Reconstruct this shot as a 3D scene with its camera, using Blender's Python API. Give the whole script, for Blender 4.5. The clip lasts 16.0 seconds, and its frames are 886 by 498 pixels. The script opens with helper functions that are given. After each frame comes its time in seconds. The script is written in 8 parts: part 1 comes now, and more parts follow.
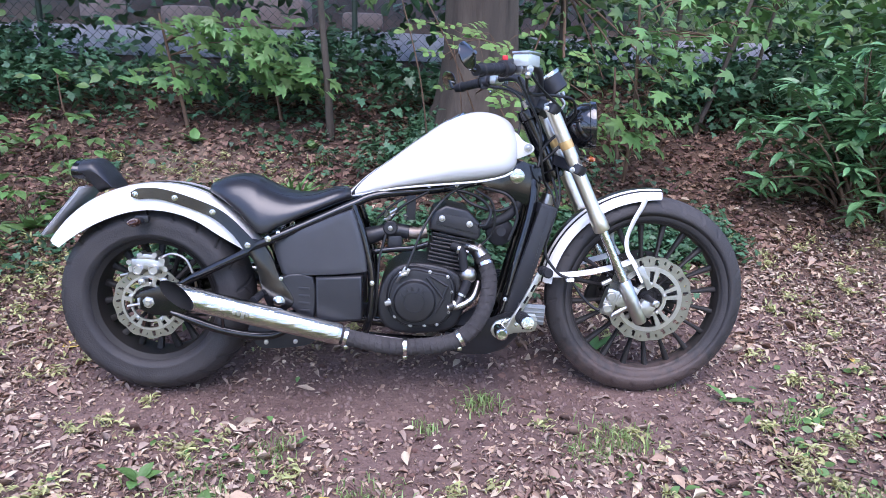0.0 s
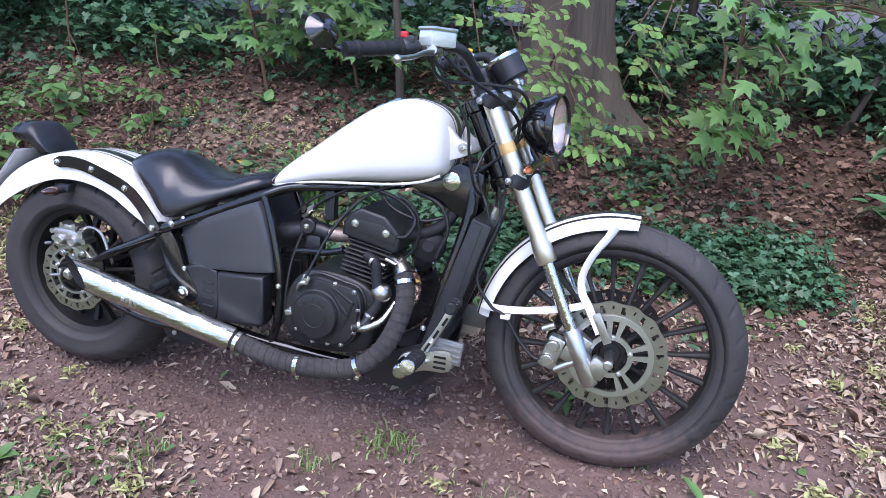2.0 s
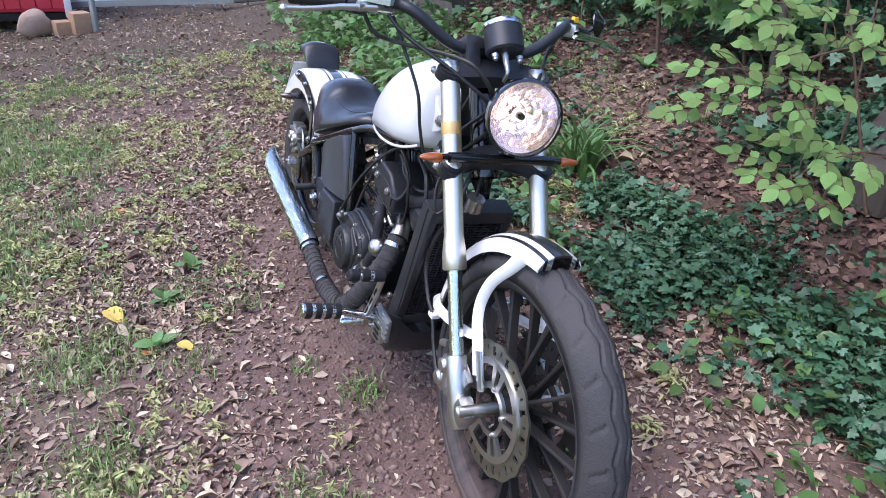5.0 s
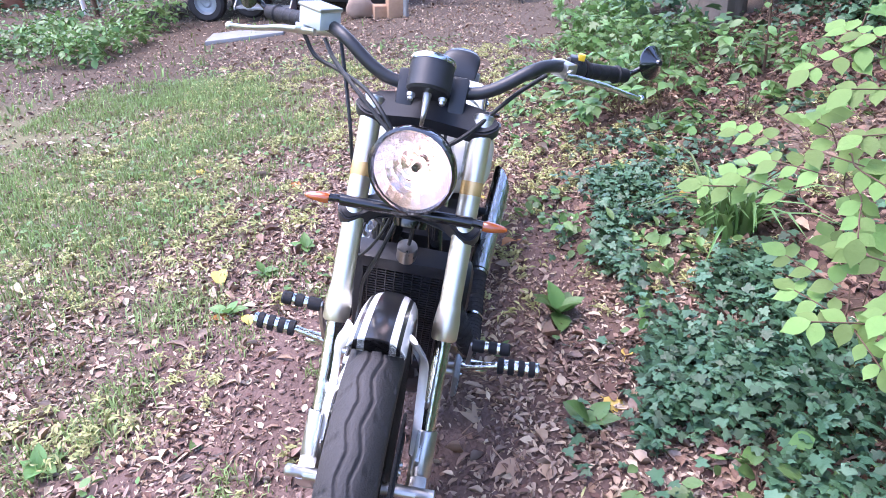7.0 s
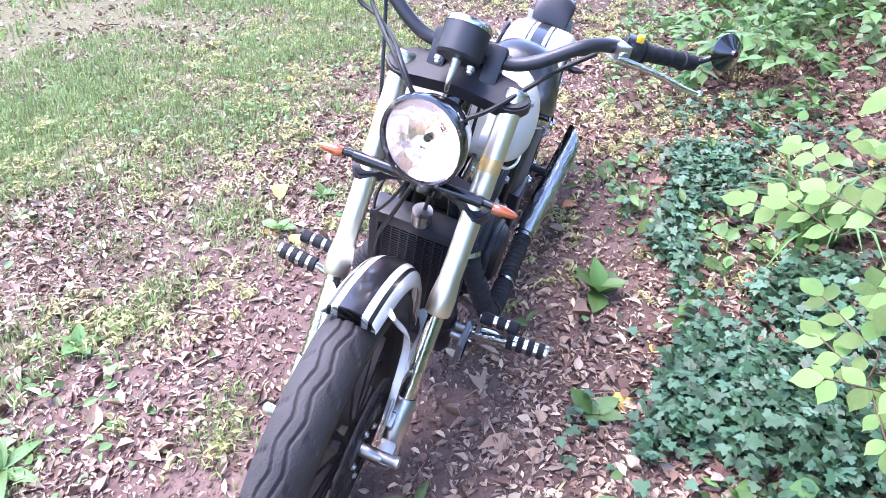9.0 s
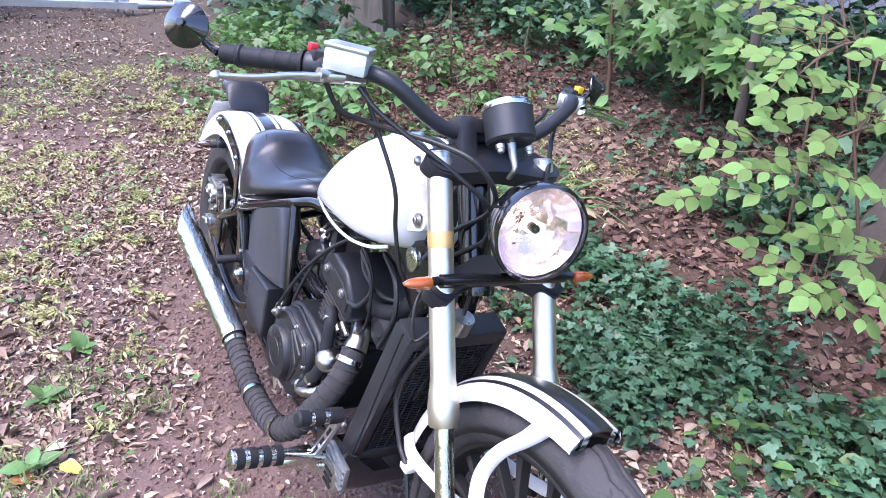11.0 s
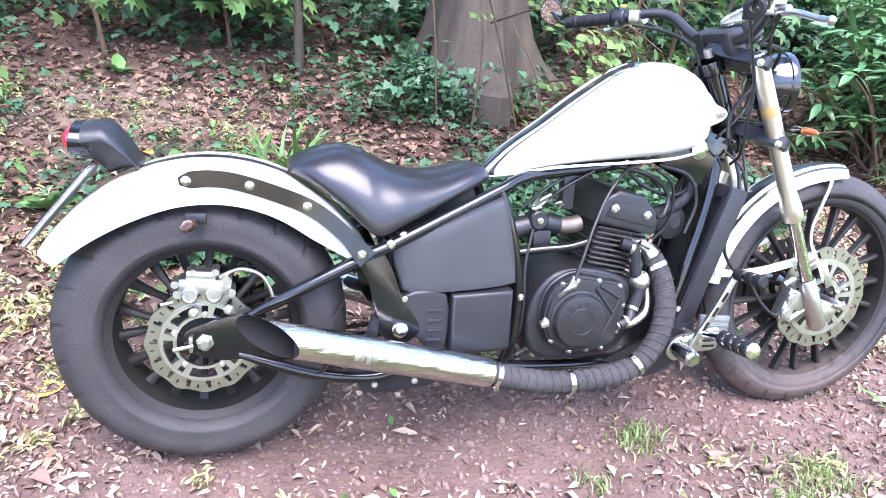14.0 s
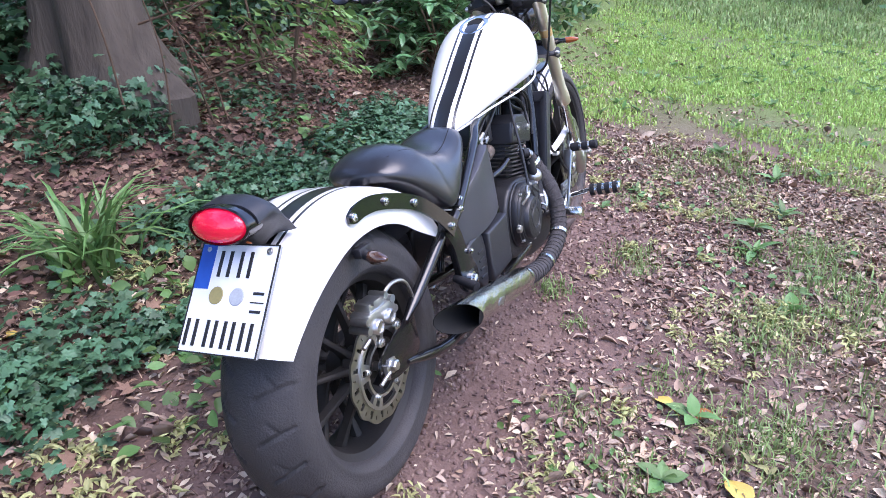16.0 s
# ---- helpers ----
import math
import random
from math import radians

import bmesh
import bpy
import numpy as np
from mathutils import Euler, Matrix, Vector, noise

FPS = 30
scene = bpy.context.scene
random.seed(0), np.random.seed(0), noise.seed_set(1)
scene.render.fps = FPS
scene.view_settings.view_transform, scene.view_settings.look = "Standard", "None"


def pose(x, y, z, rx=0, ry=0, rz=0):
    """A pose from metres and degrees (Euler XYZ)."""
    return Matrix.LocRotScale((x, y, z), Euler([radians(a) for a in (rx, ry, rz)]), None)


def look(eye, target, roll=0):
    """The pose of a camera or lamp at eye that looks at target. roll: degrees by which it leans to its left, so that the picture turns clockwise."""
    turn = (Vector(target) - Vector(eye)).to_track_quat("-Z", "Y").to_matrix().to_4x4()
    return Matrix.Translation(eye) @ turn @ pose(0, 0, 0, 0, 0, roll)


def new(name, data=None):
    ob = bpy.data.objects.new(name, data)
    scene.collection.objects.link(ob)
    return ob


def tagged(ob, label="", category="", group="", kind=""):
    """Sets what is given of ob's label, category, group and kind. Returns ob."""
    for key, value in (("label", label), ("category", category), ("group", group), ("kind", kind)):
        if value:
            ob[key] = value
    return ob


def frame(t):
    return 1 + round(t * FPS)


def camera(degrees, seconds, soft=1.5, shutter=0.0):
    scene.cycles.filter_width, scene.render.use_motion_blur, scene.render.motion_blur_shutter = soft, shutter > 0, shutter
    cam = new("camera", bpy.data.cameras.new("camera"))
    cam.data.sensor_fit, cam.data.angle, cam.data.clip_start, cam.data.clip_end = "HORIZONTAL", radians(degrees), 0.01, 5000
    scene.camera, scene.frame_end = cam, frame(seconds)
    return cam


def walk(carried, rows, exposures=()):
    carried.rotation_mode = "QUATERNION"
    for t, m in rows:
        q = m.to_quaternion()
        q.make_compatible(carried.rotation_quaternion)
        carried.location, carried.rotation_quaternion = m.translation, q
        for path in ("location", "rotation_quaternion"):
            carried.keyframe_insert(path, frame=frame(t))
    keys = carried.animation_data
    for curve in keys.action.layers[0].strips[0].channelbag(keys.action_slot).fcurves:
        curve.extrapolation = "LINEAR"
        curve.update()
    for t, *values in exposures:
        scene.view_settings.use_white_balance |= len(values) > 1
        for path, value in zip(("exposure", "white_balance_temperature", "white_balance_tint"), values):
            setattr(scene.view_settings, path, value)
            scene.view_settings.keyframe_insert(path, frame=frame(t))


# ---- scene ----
cam = camera(65.3, 16.0, soft=0.75)
PATH = [
    (0, (0.843, -2.108, 1.394), (0.936, -0.286, 0.574), 2.0),
    (0.5, (0.932, -2.039, 1.375), (0.906, -0.246, 0.489), -0.0),
    (1, (1.07, -1.877, 1.37), (0.991, -0.084, 0.489), 1.5),
    (1.5, (1.282, -1.736, 1.389), (1.093, 0.05, 0.51), -1.8),
    (2, (1.623, -1.61, 1.383), (1.149, 0.097, 0.455), 0.9),
    (2.5, (1.841, -1.427, 1.356), (1.109, 0.145, 0.36), -0.0),
    (3, (2.1, -1.272, 1.369), (1.117, 0.184, 0.413), -2.5),
    (3.5, (2.398, -1.165, 1.38), (1.183, 0.053, 0.362), -3.5),
    (3.7, (2.459, -1.104, 1.375), (1.17, 0.054, 0.376), -4.6),
    (5.8, (2.684, -0.148, 1.3), (0.971, 0.18, 0.321), -4.1),
    (6, (2.664, -0.058, 1.305), (0.932, 0.218, 0.343), -4.4),
    (6.5, (2.641, 0.143, 1.3), (0.887, 0.23, 0.343), -3.6),
    (7, (2.593, 0.35, 1.286), (0.84, 0.088, 0.36), -6.4),
    (7.5, (2.549, 0.501, 1.271), (0.824, -0.012, 0.398), -8.4),
    (8, (2.474, 0.593, 1.296), (0.758, -0.026, 0.475), -8.0),
    (8.5, (2.484, 0.598, 1.316), (0.877, -0.039, 0.31), -1.1),
    (9, (2.467, 0.513, 1.336), (0.884, -0.017, 0.235), -1.5),
    (9.5, (2.505, 0.272, 1.36), (0.791, 0.191, 0.332), -0.4),
    (10, (2.541, -0.062, 1.353), (0.831, 0.161, 0.34), -1.3),
    (10.2, (2.497, -0.138, 1.347), (0.801, 0.216, 0.347), -0.8),
    (12.3, (1.461, -1.247, 1.335), (0.68, 0.337, 0.397), 1.5),
    (12.5, (1.301, -1.373, 1.327), (0.691, 0.289, 0.396), 2.1),
    (13, (0.962, -1.477, 1.309), (0.648, 0.245, 0.341), 3.6),
    (13.5, (0.522, -1.458, 1.231), (0.551, 0.329, 0.334), 3.7),
    (14, (0.107, -1.363, 1.248), (0.64, 0.297, 0.268), 7.8),
    (14.5, (-0.217, -1.196, 1.239), (0.673, 0.351, 0.335), 6.3),
    (15, (-0.585, -1.028, 1.235), (0.618, 0.313, 0.365), 9.1),
    (15.2, (-0.714, -0.99, 1.237), (0.605, 0.171, 0.282), 7.9),
    (15.5, (-0.897, -0.923, 1.239), (0.526, 0.129, 0.306), 6.0),
    (16, (-1.062, -0.679, 1.208), (0.575, 0.014, 0.293), 4.7),
]
TILT = pose(0, 0, 0, 7)
LIGHT = [(0, 1.75, 5930, 24.0), (1, 1.96, 5940, 23.0), (2, 1.62, 6040, 21.0), (3, 1.38, 6170, 20.0), (3.7, 1.28, 6250, 18.0), (5.8, 2.03, 6080, 22.0), (6.5, 2.33, 6098, 24.3), (7, 2.53, 6080, 30.0), (8, 2.87, 6010, 30.0), (8.5, 3.13, 6010, 30.0), (9, 2.93, 6010, 30.0), (10, 2.32, 6030, 30.0), (12.3, 2.28, 6210, 22.0), (13, 2.58, 6230, 22.0), (13.5, 2.79, 6230, 22.2), (14, 2.89, 6170, 22.3), (14.5, 2.79, 6110, 22.5), (15.2, 2.34, 6150, 22.7), (16, 1.97, 6090, 25.0)]
walk(cam, [(t, TILT @ look(e, g, r)) for t, e, g, r in PATH], LIGHT)

# ---- light ----
SLOPE = math.tan(radians(7))
world = bpy.data.worlds.new("sky")
scene.world = world
world.use_nodes = True
wn = world.node_tree
sky = wn.nodes.new("ShaderNodeTexSky")
sky.sky_type, sky.sun_disc = "NISHITA", False
sky.sun_elevation, sky.sun_rotation = radians(63), radians(176)
wn.links.new(sky.outputs[0], wn.nodes["Background"].inputs[0])
wn.nodes["Background"].inputs[1].default_value = 0.15
sun = new("sun", bpy.data.lights.new("sun", "SUN"))
sun.data.energy, sun.data.angle, sun.data.color = 1.1, radians(50), (1.0, 0.96, 0.91)
sun.matrix_world = look((0.3, -3, 6.5), (0.5, 0, 0.5))


# ---- materials ----
def material(name, color, rough=0.6, metal=0.0, second=None, scale=30.0, amount=0.5, bump=0.0, bump_scale=None,
             spread=0.0, coat=0.0, stain=0.0, trans=0.0, glow=0.0):
    """Noise between two colours at two scales, a bump, and a change from piece to piece."""
    m = bpy.data.materials.new(name)
    m.use_nodes = True
    n, l = m.node_tree.nodes, m.node_tree.links
    p = n["Principled BSDF"]
    p.inputs["Roughness"].default_value, p.inputs["Metallic"].default_value = rough, metal
    p.inputs["Coat Weight"].default_value = coat
    p.inputs["Specular IOR Level"].default_value = 0.5 if rough < 0.55 else 0.3
    p.inputs["Coat Roughness"].default_value = 0.08
    co = n.new("ShaderNodeTexCoord")
    second = second or tuple(c * 0.72 for c in color)
    fine, broad = n.new("ShaderNodeTexNoise"), n.new("ShaderNodeTexNoise")
    fine.inputs["Scale"].default_value, broad.inputs["Scale"].default_value = scale, scale * 0.11
    fine.inputs["Detail"].default_value, broad.inputs["Detail"].default_value = 4, 3
    for t in (fine, broad):
        l.new(co.outputs["Object"], t.inputs["Vector"])
    add = n.new("ShaderNodeMath")
    add.operation = "MULTIPLY_ADD"
    l.new(fine.outputs[0], add.inputs[0])
    add.inputs[1].default_value = 0.5
    half = n.new("ShaderNodeMath")
    half.operation = "MULTIPLY"
    l.new(broad.outputs[0], half.inputs[0])
    half.inputs[1].default_value = 0.5
    l.new(half.outputs[0], add.inputs[2])
    ramp = n.new("ShaderNodeMapRange")
    ramp.inputs[1].default_value, ramp.inputs[2].default_value = 0.5 - 0.25 * amount, 0.5 + 0.25 * amount
    l.new(add.outputs[0], ramp.inputs[0])
    mix = n.new("ShaderNodeMix")
    mix.data_type = "RGBA"
    l.new(ramp.outputs[0], mix.inputs[0])
    mix.inputs[6].default_value, mix.inputs[7].default_value = (*color, 1), (*second, 1)
    out = mix.outputs[2]
    if spread:
        geo, info = n.new("ShaderNodeNewGeometry"), n.new("ShaderNodeObjectInfo")
        both = n.new("ShaderNodeMath")
        both.operation = "ADD"
        l.new(geo.outputs["Random Per Island"], both.inputs[0])
        l.new(info.outputs["Random"], both.inputs[1])
        half = n.new("ShaderNodeMath")
        half.operation = "FRACT"
        l.new(both.outputs[0], half.inputs[0])
        hsv = n.new("ShaderNodeHueSaturation")
        val = n.new("ShaderNodeMapRange")
        val.inputs[3].default_value, val.inputs[4].default_value = 1 - spread, 1 + spread
        l.new(half.outputs[0], val.inputs[0])
        l.new(val.outputs[0], hsv.inputs["Value"])
        hue = n.new("ShaderNodeMapRange")
        hue.inputs[3].default_value, hue.inputs[4].default_value = 0.5 - 0.05 * spread, 0.5 + 0.04 * spread
        l.new(half.outputs[0], hue.inputs[0])
        l.new(hue.outputs[0], hsv.inputs["Hue"])
        l.new(out, hsv.inputs["Color"])
        out = hsv.outputs[0]
    l.new(out, p.inputs["Base Color"])
    if glow:
        l.new(out, p.inputs["Emission Color"])
        p.inputs["Emission Strength"].default_value = glow
    if stain:
        rr = n.new("ShaderNodeMapRange")
        rr.inputs[3].default_value, rr.inputs[4].default_value = max(0.02, rough - stain), min(1, rough + stain)
        l.new(add.outputs[0], rr.inputs[0])
        l.new(rr.outputs[0], p.inputs["Roughness"])
    if bump:
        bt = n.new("ShaderNodeTexNoise")
        bt.inputs["Scale"].default_value, bt.inputs["Detail"].default_value = bump_scale or scale * 3, 5
        l.new(co.outputs["Object"], bt.inputs["Vector"])
        bp = n.new("ShaderNodeBump")
        bp.inputs["Strength"].default_value, bp.inputs["Distance"].default_value = bump, 0.01
        l.new(bt.outputs[0], bp.inputs["Height"])
        l.new(bp.outputs[0], p.inputs["Normal"])
    if trans:
        thin = n.new("ShaderNodeBsdfTranslucent")
        l.new(out, thin.inputs[0])
        share = n.new("ShaderNodeMixShader")
        share.inputs[0].default_value = trans
        l.new(p.outputs[0], share.inputs[1])
        l.new(thin.outputs[0], share.inputs[2])
        l.new(share.outputs[0], n["Material Output"].inputs[0])
    return m


def streaked(m, squash):
    """Stretch the pattern of a material along the vertical, as bark has it, or by three numbers."""
    n, l = m.node_tree.nodes, m.node_tree.links
    mapping = n.new("ShaderNodeMapping")
    mapping.inputs["Scale"].default_value = (1.6, 1.6, squash) if not isinstance(squash, tuple) else squash
    for link in list(l):
        if link.from_socket.name == "Object" and link.to_socket.name == "Vector":
            l.new(mapping.outputs[0], link.to_socket)
    co = next(x for x in n if x.type == "TEX_COORD")
    l.new(co.outputs["Object"], mapping.inputs[0])
    return m

RUBBER = material("tyre_rubber", (0.021, 0.021, 0.023), 0.60, 0, (0.062, 0.057, 0.055), 9, 1.0, 0.25, 220, stain=0.15)
BLACK = material("black_enamel", (0.005, 0.005, 0.006), 0.13, 0, (0.009, 0.009, 0.010), 20, 0.8, 0.02, 200, coat=0.3, stain=0.08)
GLOSS = material("gloss_black_enamel", (0.006, 0.006, 0.007), 0.07, 0, (0.009, 0.009, 0.010), 20, 0.8, 0.01, 120, coat=1.0)
SATIN = material("satin_black_plastic", (0.014, 0.0145, 0.0175), 0.40, 0, (0.023, 0.0235, 0.027), 25, 0.8, 0.06, 900, stain=0.08)
ENGINE = material("black_crackle_engine_paint", (0.009, 0.009, 0.0105), 0.40, 0.0, (0.020, 0.0195, 0.020), 30, 0.9, 0.15, 700, stain=0.12)
LEATHER = material("black_vinyl", (0.011, 0.011, 0.013), 0.30, 0, (0.018, 0.018, 0.021), 40, 0.8, 0.06, 420, stain=0.08, coat=0.25)
CHROME = material("chrome", (0.72, 0.73, 0.72), 0.08, 1, (0.50, 0.52, 0.50), 30, 1.0, 0.16, 60, stain=0.08)
# darker streaks in this chrome's colour imitate reflected foliage
MUFFLER = material("reflection_streaked_chrome", (0.74, 0.75, 0.74), 0.10, 1, (0.44, 0.46, 0.43), 24, 1.0, 0.35, 30, stain=0.10)
BULB = material("lit_bulb", (1.0, 0.82, 0.74), 0.3, 0, (1.0, 0.80, 0.72), 60, 0.8, glow=1.6)
ALUMINISED = material("aluminised_reflector", (0.95, 0.82, 0.78), 0.22, 1, (0.92, 0.78, 0.74), 30, 0.8, 0.10, 90)
ALLOY = material("bare_aluminium", (0.62, 0.62, 0.60), 0.34, 1, (0.5, 0.49, 0.47), 40, 0.9, 0.05, 500, stain=0.12)
STEEL = material("brushed_steel", (0.55, 0.53, 0.50), 0.3, 1, (0.42, 0.40, 0.37), 50, 0.9, 0.05, 500, stain=0.12)
GOLD = material("champagne_anodised_tube", (0.82, 0.77, 0.66), 0.40, 1, (0.75, 0.69, 0.56), 18, 0.8, 0.02, 300, stain=0.08)
FIN = material("dusty_black_fin", (0.020, 0.019, 0.019), 0.5, 0, (0.060, 0.054, 0.050), 40, 0.9, 0.1, 400)
WRAP = material("grey_heat_wrap", (0.035, 0.033, 0.034), 0.85, 0, (0.085, 0.078, 0.076), 60, 1.0, 0.6, 500)
GRIP = material("grip_rubber", (0.012, 0.012, 0.014), 0.6, 0, (0.020, 0.020, 0.022), 60, 0.8, 0.15, 500)
CABLE = material("black_cable", (0.012, 0.012, 0.012), 0.45, 0, None, 80, 0.8, 0.05, 600)
AMBER = material("amber_lens", (0.40, 0.095, 0.018), 0.12, 0, (0.30, 0.065, 0.01), 60, 0.8, 0.1, 300, coat=1)
SMOKED = material("smoked_amber_lens", (0.085, 0.040, 0.026), 0.10, 0, (0.04, 0.014, 0.007), 60, 0.8, 0.1, 300, coat=1)
RED = material("red_lens", (0.80, 0.010, 0.05), 0.12, 0, (0.62, 0.006, 0.03), 60, 0.8, 0.15, 260, coat=1, glow=0.10)
PLATELAMP = material("plate_lamp_glow", (0.45, 0.15, 0.05), 0.3, 0, None, 60, 0.8, glow=0.12)
TAPE = material("amber_tape", (0.66, 0.40, 0.12), 0.32, 0.5, (0.72, 0.52, 0.26), 30, 1.0, 0.05, 300)
MILKY = material("milky_reservoir", (0.66, 0.71, 0.69), 0.2, 0.3, (0.52, 0.57, 0.56), 70, 1.0, 0.08, 120, coat=0.6)


def paint(striped):
    """White enamel, with a black band between two thin black lines along the middle."""
    m = material("white_enamel_striped" if striped else "white_enamel", (0.80, 0.79, 0.76), 0.30, 0, (0.76, 0.75, 0.72), 12, 0.8, 0.015, 150, coat=0.6, stain=0.06)
    if striped:
        n, l = m.node_tree.nodes, m.node_tree.links
        base = n["Principled BSDF"].inputs["Base Color"]
        white = base.links[0].from_socket
        co, xyz, side = n.new("ShaderNodeTexCoord"), n.new("ShaderNodeSeparateXYZ"), n.new("ShaderNodeMath")
        side.operation = "ABSOLUTE"
        l.new(co.outputs["Object"], xyz.inputs[0])
        l.new(xyz.outputs[1], side.inputs[0])
        ramp = n.new("ShaderNodeValToRGB")
        ramp.color_ramp.interpolation = "CONSTANT"
        stops = ((0.0, 1), (0.21, 0), (0.33, 1), (0.40, 0))
        while len(ramp.color_ramp.elements) < len(stops):
            ramp.color_ramp.elements.new(0.5)
        for e, (place, value) in zip(ramp.color_ramp.elements, stops):
            e.position, e.color = place, (value, value, value, 1)
        wide = n.new("ShaderNodeMath")
        wide.operation = "MULTIPLY"
        wide.inputs[1].default_value = 10.0
        l.new(side.outputs[0], wide.inputs[0])
        l.new(wide.outputs[0], ramp.inputs[0])
        mix = n.new("ShaderNodeMix")
        mix.data_type = "RGBA"
        l.new(ramp.outputs[0], mix.inputs[0])
        l.new(white, mix.inputs[6])
        mix.inputs[7].default_value = (0.012, 0.012, 0.013, 1)
        l.new(mix.outputs[2], base)
    return m



def muddy(m, low, high):
    """Dried mud splashed over the lowest part of a wheel, with a ragged edge."""
    m = m.copy()
    n, l = m.node_tree.nodes, m.node_tree.links
    p = n["Principled BSDF"]
    base = p.inputs["Base Color"].links[0].from_socket
    co, xyz, spots, edge, mix = (n.new("ShaderNodeTexCoord"), n.new("ShaderNodeSeparateXYZ"), n.new("ShaderNodeTexNoise"), n.new("ShaderNodeMath"), n.new("ShaderNodeMix"))
    ramp = n.new("ShaderNodeMapRange")
    l.new(co.outputs["Object"], xyz.inputs[0])
    l.new(co.outputs["Object"], spots.inputs["Vector"])
    spots.inputs["Scale"].default_value, spots.inputs["Detail"].default_value = 38, 6
    edge.operation = "MULTIPLY_ADD"
    l.new(spots.outputs[0], edge.inputs[0])
    edge.inputs[1].default_value = 0.28
    l.new(xyz.outputs[2], edge.inputs[2])
    ramp.inputs[1].default_value, ramp.inputs[2].default_value = low + 0.14, high + 0.14
    ramp.inputs[3].default_value, ramp.inputs[4].default_value = 0.8, 0.0
    l.new(edge.outputs[0], ramp.inputs[0])
    mix.data_type = "RGBA"
    l.new(ramp.outputs[0], mix.inputs[0])
    l.new(base, mix.inputs[6])
    mix.inputs[7].default_value = (0.105, 0.075, 0.064, 1)
    l.new(mix.outputs[2], p.inputs["Base Color"])
    return m


# draw the painted reflection streaks out along the muffler
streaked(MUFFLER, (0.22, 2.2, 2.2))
STRIPED, WHITE = paint(True), paint(False)


# ---- mesh helpers ----
def part(name, bm, mat, parent=None, label="", sharp=38, at=None):
    """Link a bmesh as one mesh object, under a thing or a part."""
    bmesh.ops.recalc_face_normals(bm, faces=bm.faces)
    for e in bm.edges:
        e.smooth = len(e.link_faces) == 2 and e.calc_face_angle(0) < radians(sharp)
    for f in bm.faces:
        f.smooth = True
    me = bpy.data.meshes.new(name)
    bm.to_mesh(me)
    bm.free()
    for one in mat if isinstance(mat, (list, tuple)) else [mat]:
        me.materials.append(one)
    ob = new(name, me)
    ob.parent = parent
    if at is not None:
        ob.matrix_basis = at
    return tagged(ob, label)


def smooth_line(points, steps=6, closed=False):
    """A Catmull-Rom line through the points."""
    p = [Vector(q) for q in points]
    if len(p) < 3:
        return p
    out, count = [], len(p)
    for i in range(count if closed else count - 1):
        if closed:
            a, b, c, d = (p[(i + k) % count] for k in (-1, 0, 1, 2))
        else:
            b, c = p[i], p[i + 1]
            a = p[i - 1] if i else b * 2 - c
            d = p[i + 2] if i + 2 < count else c * 2 - b
        for s in range(steps):
            t = s / steps
            out.append(0.5 * (2 * b + (c - a) * t + (2 * a - 5 * b + 4 * c - d) * t * t + (3 * b - 3 * c + d - a) * t ** 3))
    if not closed:
        out.append(p[-1])
    return out


def rings(bm, loops, closed=False, caps=True):
    """Skin loops of vertices of equal count."""
    rows = [[bm.verts.new(v) for v in loop] for loop in loops]
    count = len(rows[0])
    pairs = list(zip(rows, rows[1:])) + ([(rows[-1], rows[0])] if closed else [])
    for a, b in pairs:
        for i in range(count):
            bm.faces.new((a[i], a[(i + 1) % count], b[(i + 1) % count], b[i]))
    if caps and not closed:
        bm.faces.new(rows[0][::-1])
        bm.faces.new(rows[-1])
    return rows


def tube(bm, points, radius, seg=10, steps=6, closed=False, caps=True, flat=1.0):
    """A round bar along a smooth line; radius is a number or one for each point."""
    line = smooth_line(points, steps, closed) if steps > 1 else [Vector(q) for q in points]
    count = len(line)
    loops, up = [], None
    for i, c in enumerate(line):
        ahead = (line[(i + 1) % count] if closed or i + 1 < count else line[i]) - (line[i - 1] if closed or i else line[i])
        ahead.normalize()
        if up is None:
            up = ahead.orthogonal().normalized()
        up = (up - ahead * up.dot(ahead)).normalized()
        side = ahead.cross(up)
        if isinstance(radius, (int, float)):
            r = radius
        else:
            f = i / max(1, count - 1) * (len(radius) - 1)
            k = min(int(f), len(radius) - 2)
            r = radius[k] + (radius[k + 1] - radius[k]) * (f - k)
        loops.append([c + (up * math.cos(a) + side * math.sin(a) * flat) * r for a in (math.tau * j / seg for j in range(seg))])
    rings(bm, loops, closed, caps)


def rod(bm, a, b, r, r2=None, seg=14):
    tube(bm, (a, b), (r, r2 if r2 is not None else r), seg, 1)


def lathe(bm, profile, origin, axis, seg=32, closed=False, start=0.0, sweep=math.tau):
    """Turn (radius, along) pairs about an axis."""
    axis = Vector(axis).normalized()
    u = axis.orthogonal().normalized()
    v = axis.cross(u)
    origin = Vector(origin)
    loops = []
    for k in range(seg):
        a = start + sweep * k / seg
        d = u * math.cos(a) + v * math.sin(a)
        loops.append([origin + axis * h + d * max(r, 1e-5) for r, h in profile])
    rows = [[bm.verts.new(v) for v in loop] for loop in loops]
    n = len(profile)
    for k in range(seg):
        a, b = rows[k], rows[(k + 1) % seg]
        for i in range(n if closed else n - 1):
            j = (i + 1) % n
            if profile[i][0] < 1e-4 and profile[j][0] < 1e-4:
                continue
            bm.faces.new((a[i], b[i], b[j], a[j]))
    bmesh.ops.remove_doubles(bm, verts=bm.verts, dist=2e-5)


